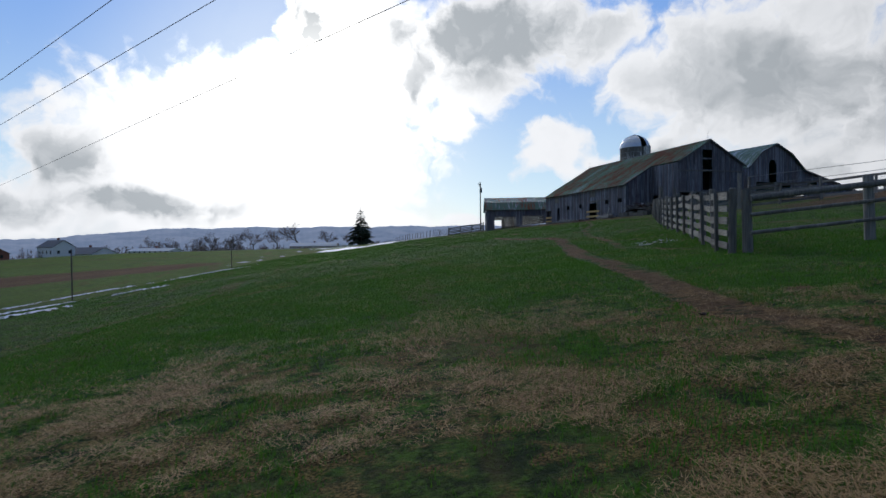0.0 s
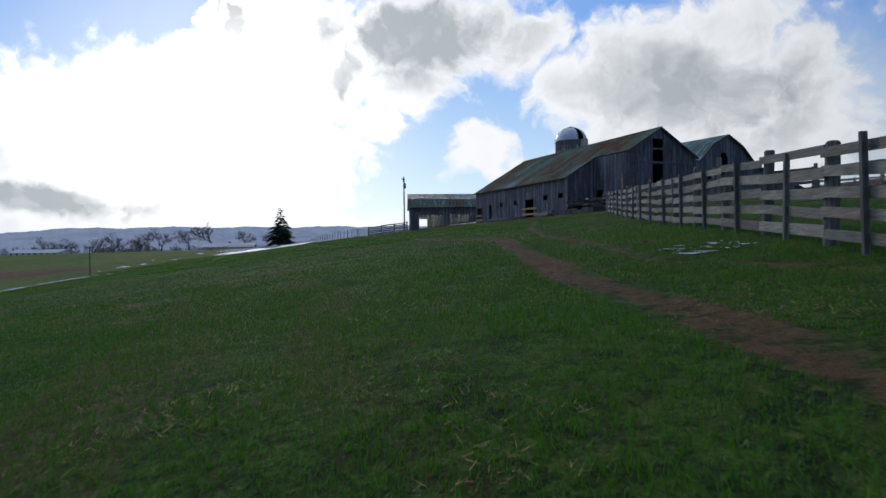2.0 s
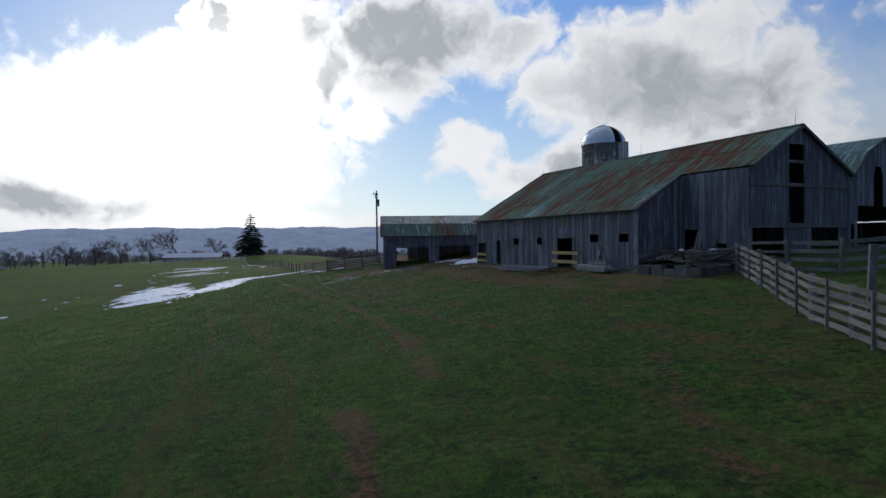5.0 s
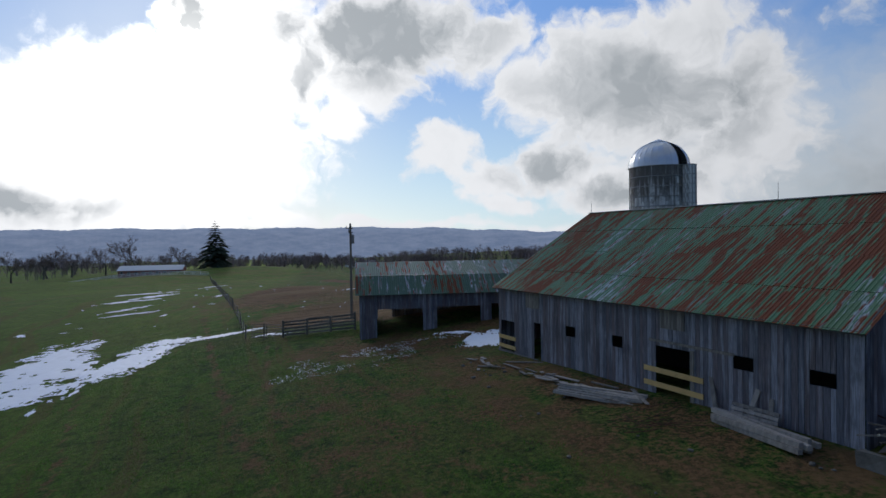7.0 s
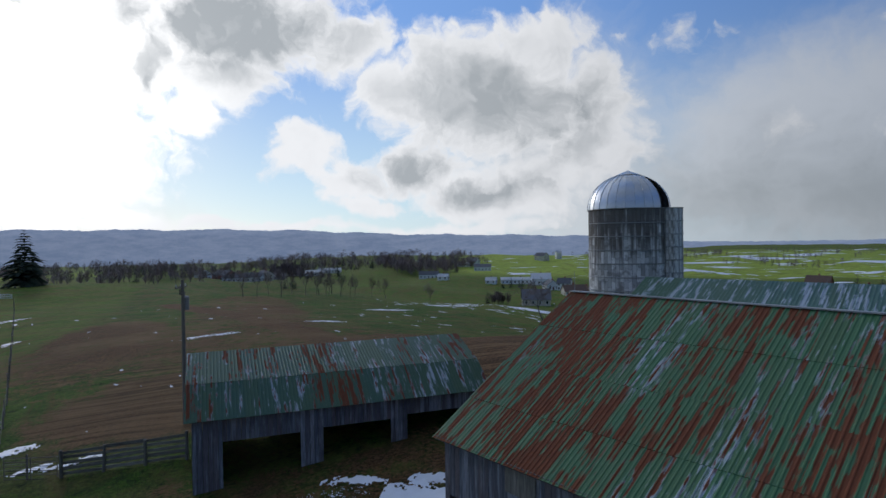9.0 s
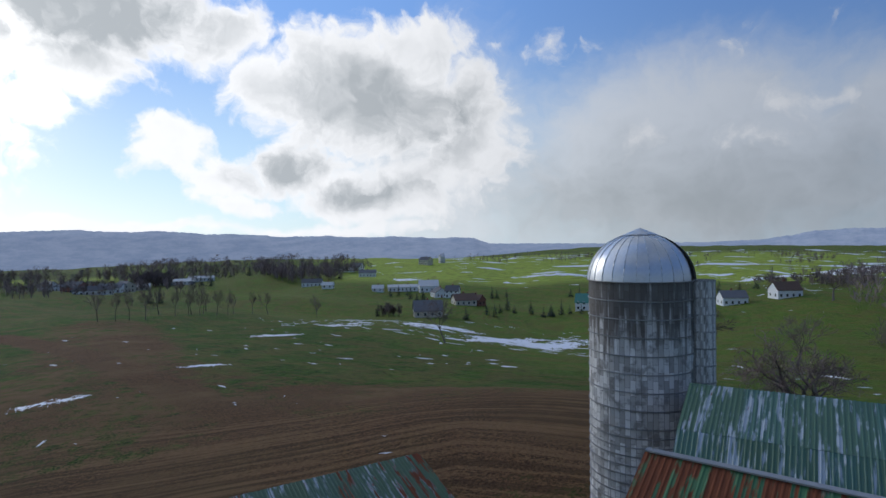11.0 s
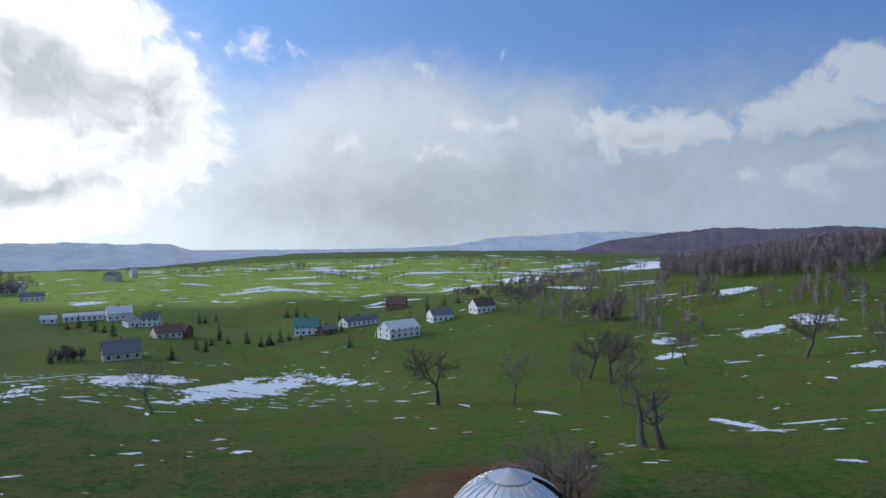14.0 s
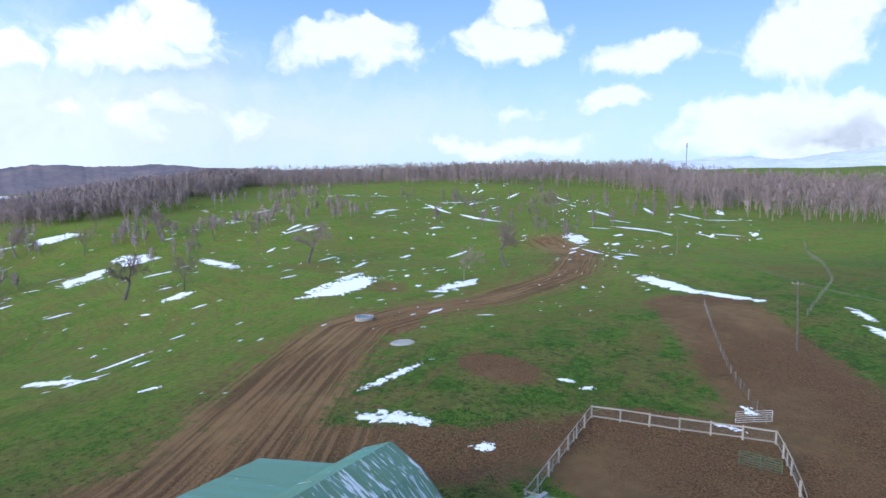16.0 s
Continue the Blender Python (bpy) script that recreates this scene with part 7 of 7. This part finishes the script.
for k in range(16):                       # rusty rods and wire lying before the doorway
    bm = bmesh.new()
    a0 = rng.uniform(0, math.tau)
    chain = [Vector((0, 0, 0))]
    for q in range(9):
        a0 += rng.uniform(-0.35, 0.35)
        chain.append(chain[-1] + Vector((0.42 * math.cos(a0 * 0.2 - 0.5), 0.42 * math.sin(a0 * 0.2 - 0.5), rng.uniform(-0.05, 0.05))))
    bm_bent(bm, chain, 0.014)
    x, y = 19.3 + rng.uniform(-0.9, 0.9), 83.6 + rng.uniform(-1.2, 1.2)
    t = tagged(part("scrap_rod", bm, M_RUSTROD), "bent rusty rod lying on the ground by the barn", "rod", "scrap rods")
    t.matrix_basis = pose(x, y, land_at(x, y) + 0.06 + 0.25 * rng.random(), rng.uniform(-4, 4), rng.uniform(-4, 4), -25 + rng.uniform(-30, 30))
M_DARKSTONE = plain("mossy_stone", (0.12, 0.115, 0.10), 0.95, vary=0.45, scale=5)
# stone-walled junk heap at the barn corner
heap_x, heap_y = 26.5, 74.6
heap = thing("rubble_bin", pose(heap_x, heap_y, land_at(heap_x, heap_y), 0, 0, -75), "low bin of concrete blocks full of scrap timber", "scrap heap")
for k in range(11):
    bm = bmesh.new()
    if k < 6:
        bm_box(bm, -3.0 + k * 0.98, -3.0 + k * 0.98 + 0.95, -2.1, -1.75, -0.4, 0.12 + 0.34 * rng.random())
    else:
        q = k - 6
        bm_box(bm, 2.68, 3.03, -1.7 + q * 0.8, -1.7 + q * 0.8 + 0.77, -0.4, 0.28 + 0.25 * rng.random())
    for v in bm.verts:
        v.co += Vector((rng.uniform(-.06, .06), rng.uniform(-.06, .06), rng.uniform(-.06, .06)))
    part("block", bm, M_DARKSTONE, heap)
bm = bmesh.new()
r_ = [[bm.verts.new((-2.6 + i * 0.55, -1.75 + j * 0.5, 0.25 + 0.55 * math.sin(i * math.pi / 10) * math.sin(min(j, 6) * math.pi / 8 + 0.5) + rng.uniform(0, 0.2))) for i in range(11)] for j in range(7)]
for j in range(6):
    for i in range(10):
        bm.faces.new((r_[j][i], r_[j][i + 1], r_[j + 1][i + 1], r_[j + 1][i]))
part("rubble", bm, M_TIMBER, heap)
HM = heap.matrix_basis
for k in range(150):
    p = HM @ Vector((rng.uniform(-2.6, 2.9), rng.uniform(-1.6, 1.3), rng.uniform(0.6, 1.25)))
    loose_board(p.x, p.y, p.z, rng.uniform(0.4, 2.8), rng.gauss(10, 55), rng.uniform(-18, 18), rng.uniform(0.03, 0.12), rng.choice((M_JUNK, M_TIMBER, M_TIMBER, M_RUSTROD)), "scrap board on the heap", "scrap boards")
for k in range(2):
    p = HM @ Vector((rng.uniform(-0.5, 2.6), rng.uniform(-1.6, 0.6), 1.2 + 0.1 * rng.random()))
    bm = bmesh.new()
    bmesh.ops.create_icosphere(bm, subdivisions=2, radius=0.17, matrix=Matrix.Diagonal((1.6, 0.9, 0.4, 1)))
    for v in bm.verts:
        v.co += v.co.normalized() * 0.12 * noise.noise(v.co * 4 + Vector((k, 0, 0)))
    t = tagged(part("plastic_bag", bm, M_SNOW), "crumpled white sheet on the scrap heap", "rubbish", "scrap rubbish")
    t.matrix_basis = pose(p.x, p.y, p.z, 0, 0, k * 50)
for k, (x, y, l, a) in enumerate([(24.0, 70.8, 2.6, -25), (22.8, 70.4, 1.2, 0), (21.5, 69.2, 0.4, 20), (23.2, 71.6, 0.5, 60), (18.5, 66.5, 0.35, 10), (20.8, 68, 0.3, 80), (27.6, 70.2, 2.8, -32), (28.4, 71.0, 2.2, 20)]):
    loose_board(x, y, land_at(x, y) + 0.06, l, a, 3, 0.12)
for k in range(26):                       # stones along the barn foot
    x, y = rng.uniform(15.2, 24), rng.uniform(72, 104)
    p = BM.inverted() @ Vector((x, y, 0))
    if p.x > LV - 0.2:
        continue
    bm = bmesh.new()
    bmesh.ops.create_icosphere(bm, subdivisions=1, radius=rng.uniform(0.05, 0.13))
    for v in bm.verts:
        v.co = Vector((v.co.x * 1.3, v.co.y, v.co.z * 0.6)) * rng.uniform(0.8, 1.15)
    t = tagged(part("stone", bm, M_DARKSTONE), "grey field stone on the bare ground", "stone", "loose stones")
    t.matrix_basis = pose(x, y, land_at(x, y) + 0.03, 0, 0, k * 37)

# ---- grass and straw close to the walk ----
M_BLADE, b_nt, b_b = material("grass_blades")
b_g = b_nt.nodes.new("ShaderNodeNewGeometry")
b_nt.links.new(mix_node(b_nt, b_g.outputs["Random Per Island"], (0.020, 0.085, 0.004), (0.100, 0.235, 0.016)), b_b.inputs["Base Color"])
b_b.inputs["Roughness"].default_value = 0.7


def let_light_through(nt, b, share, tint):
    """Thin leaves: part of the light comes through from behind."""
    tr = nt.nodes.new("ShaderNodeBsdfTranslucent")
    tr.inputs[0].default_value = (*tint, 1)
    mx = nt.nodes.new("ShaderNodeMixShader")
    mx.inputs[0].default_value = share
    nt.links.new(b.outputs[0], mx.inputs[1])
    nt.links.new(tr.outputs[0], mx.inputs[2])
    nt.links.new(mx.outputs[0], nt.nodes["Material Output"].inputs[0])


let_light_through(b_nt, b_b, 0.32, (0.09, 0.27, 0.010))
M_STRAW, s_nt, s_b = material("dry_straw")
s_g = s_nt.nodes.new("ShaderNodeNewGeometry")
s_nt.links.new(mix_node(s_nt, s_g.outputs["Random Per Island"], (0.25, 0.130, 0.040), (0.60, 0.385, 0.150)), s_b.inputs["Base Color"])
s_b.inputs["Roughness"].default_value = 0.75
let_light_through(s_nt, s_b, 0.12, (0.50, 0.30, 0.10))


def blades(name, count, area, length, width, mat, seed, keep, lie, label, fall=(1.0, 2.0)):
    """Single blades as narrow triangles. lie: 0 upright, 1 flat; fall: how the density runs from near to far."""
    r = np.random.RandomState(seed)
    x = r.uniform(area[0], area[1], count * 3)
    y = area[2] + (area[3] - area[2]) * r.beta(*fall, count * 3)
    b, s, _ = ground_cover(x, y)
    lump = np.array([noise.noise(Vector((px * 0.55, py * 0.55, seed))) + 0.6 * noise.noise(Vector((px * 2.1, py * 2.1, seed + 4))) for px, py in zip(x, y)])
    ok = keep(b, s, lump, r.rand(len(x)))
    x, y, lump = x[ok][:count], y[ok][:count], lump[ok][:count]
    n = len(x)
    z = land(x, y)
    a = r.uniform(0, math.tau, n)
    tilt = lie * 1.45 + (1 - lie) * r.uniform(0.1, 0.9, n)
    l = length * r.uniform(0.5, 1.3, n) * (1 + 0.7 * np.clip(lump, -0.5, 0.8))
    w = width * r.uniform(0.6, 1.3, n)
    ox, oy = np.cos(a), np.sin(a)
    hz = np.cos(tilt) * l
    hr = np.sin(tilt) * l
    lift = r.uniform(0.01, 0.06, n) * (1 if lie > 0.5 else 0)
    p0 = np.stack([x - oy * w, y + ox * w, z + lift], 1)
    p1 = np.stack([x + oy * w, y - ox * w, z + lift], 1)
    p2 = np.stack([x + ox * hr, y + oy * hr, z + hz + lift], 1)
    v = np.stack([p0, p1, p2], 1).reshape(-1, 3)
    f = np.arange(3 * n).reshape(-1, 3)
    return tagged(mesh_sheet(name, v.tolist(), f.tolist(), mat, smooth=False), label, "grass", kind="stuff")


blades("grass", 330000, (-9, 13, 4, 38), 0.058, 0.0055, M_BLADE, 1, lambda b, s, l, r: (b < 0.45) & (r + l * 0.6 > s * 1.25), 0.0, "short winter grass in uneven tufts")
blades("grass", 150000, (-24, 20, 8, 84), 0.055, 0.010, M_BLADE, 2, lambda b, s, l, r: (b < 0.4) & (r + l * 0.8 > 0.35), 0.0, "short winter grass in uneven tufts", (1.8, 2.6))
blades("grass", 90000, (-28, 20, 52, 122), 0.075, 0.016, M_BLADE, 6, lambda b, s, l, r: (b < 0.42) & (r + l * 0.9 > 0.45), 0.0, "short winter grass in uneven tufts", (1.4, 1.6))
blades("straw_litter", 80000, (-7, 10, 5.0, 15.5), 0.11, 0.0030, M_STRAW, 3, lambda b, s, l, r: (s > 0.1) & (s > 0.05) & (l * 1.5 + s * 0.9 > 0.20 + r * 0.7), 0.9, "loose dry straw trodden into the grass")
blades("straw_litter", 22000, (-10, 12, 8, 45), 0.09, 0.003, M_STRAW, 4, lambda b, s, l, r: (l > 0.12), 0.85, "scattered dry straw in the grass")
rng = random.Random(15)
M_CLOD = plain("dark_clod", (0.045, 0.028, 0.018), 0.95, vary=0.4)
for k in range(36):                       # clods and dung on the pasture
    x, y = rng.uniform(-8, 11), rng.uniform(7, 60)
    bm = bmesh.new()
    bmesh.ops.create_icosphere(bm, subdivisions=1, radius=rng.uniform(0.03, 0.09))
    for v in bm.verts:
        v.co = Vector((v.co.x, v.co.y * 0.8, v.co.z * 0.35)) * rng.uniform(0.75, 1.25)
    t = tagged(part("earth_clod", bm, M_CLOD), "dark clod of earth on the grass", "clod", "earth clods")
    t.matrix_basis = pose(x, y, land_at(x, y) + 0.01, 0, 0, k * 61)
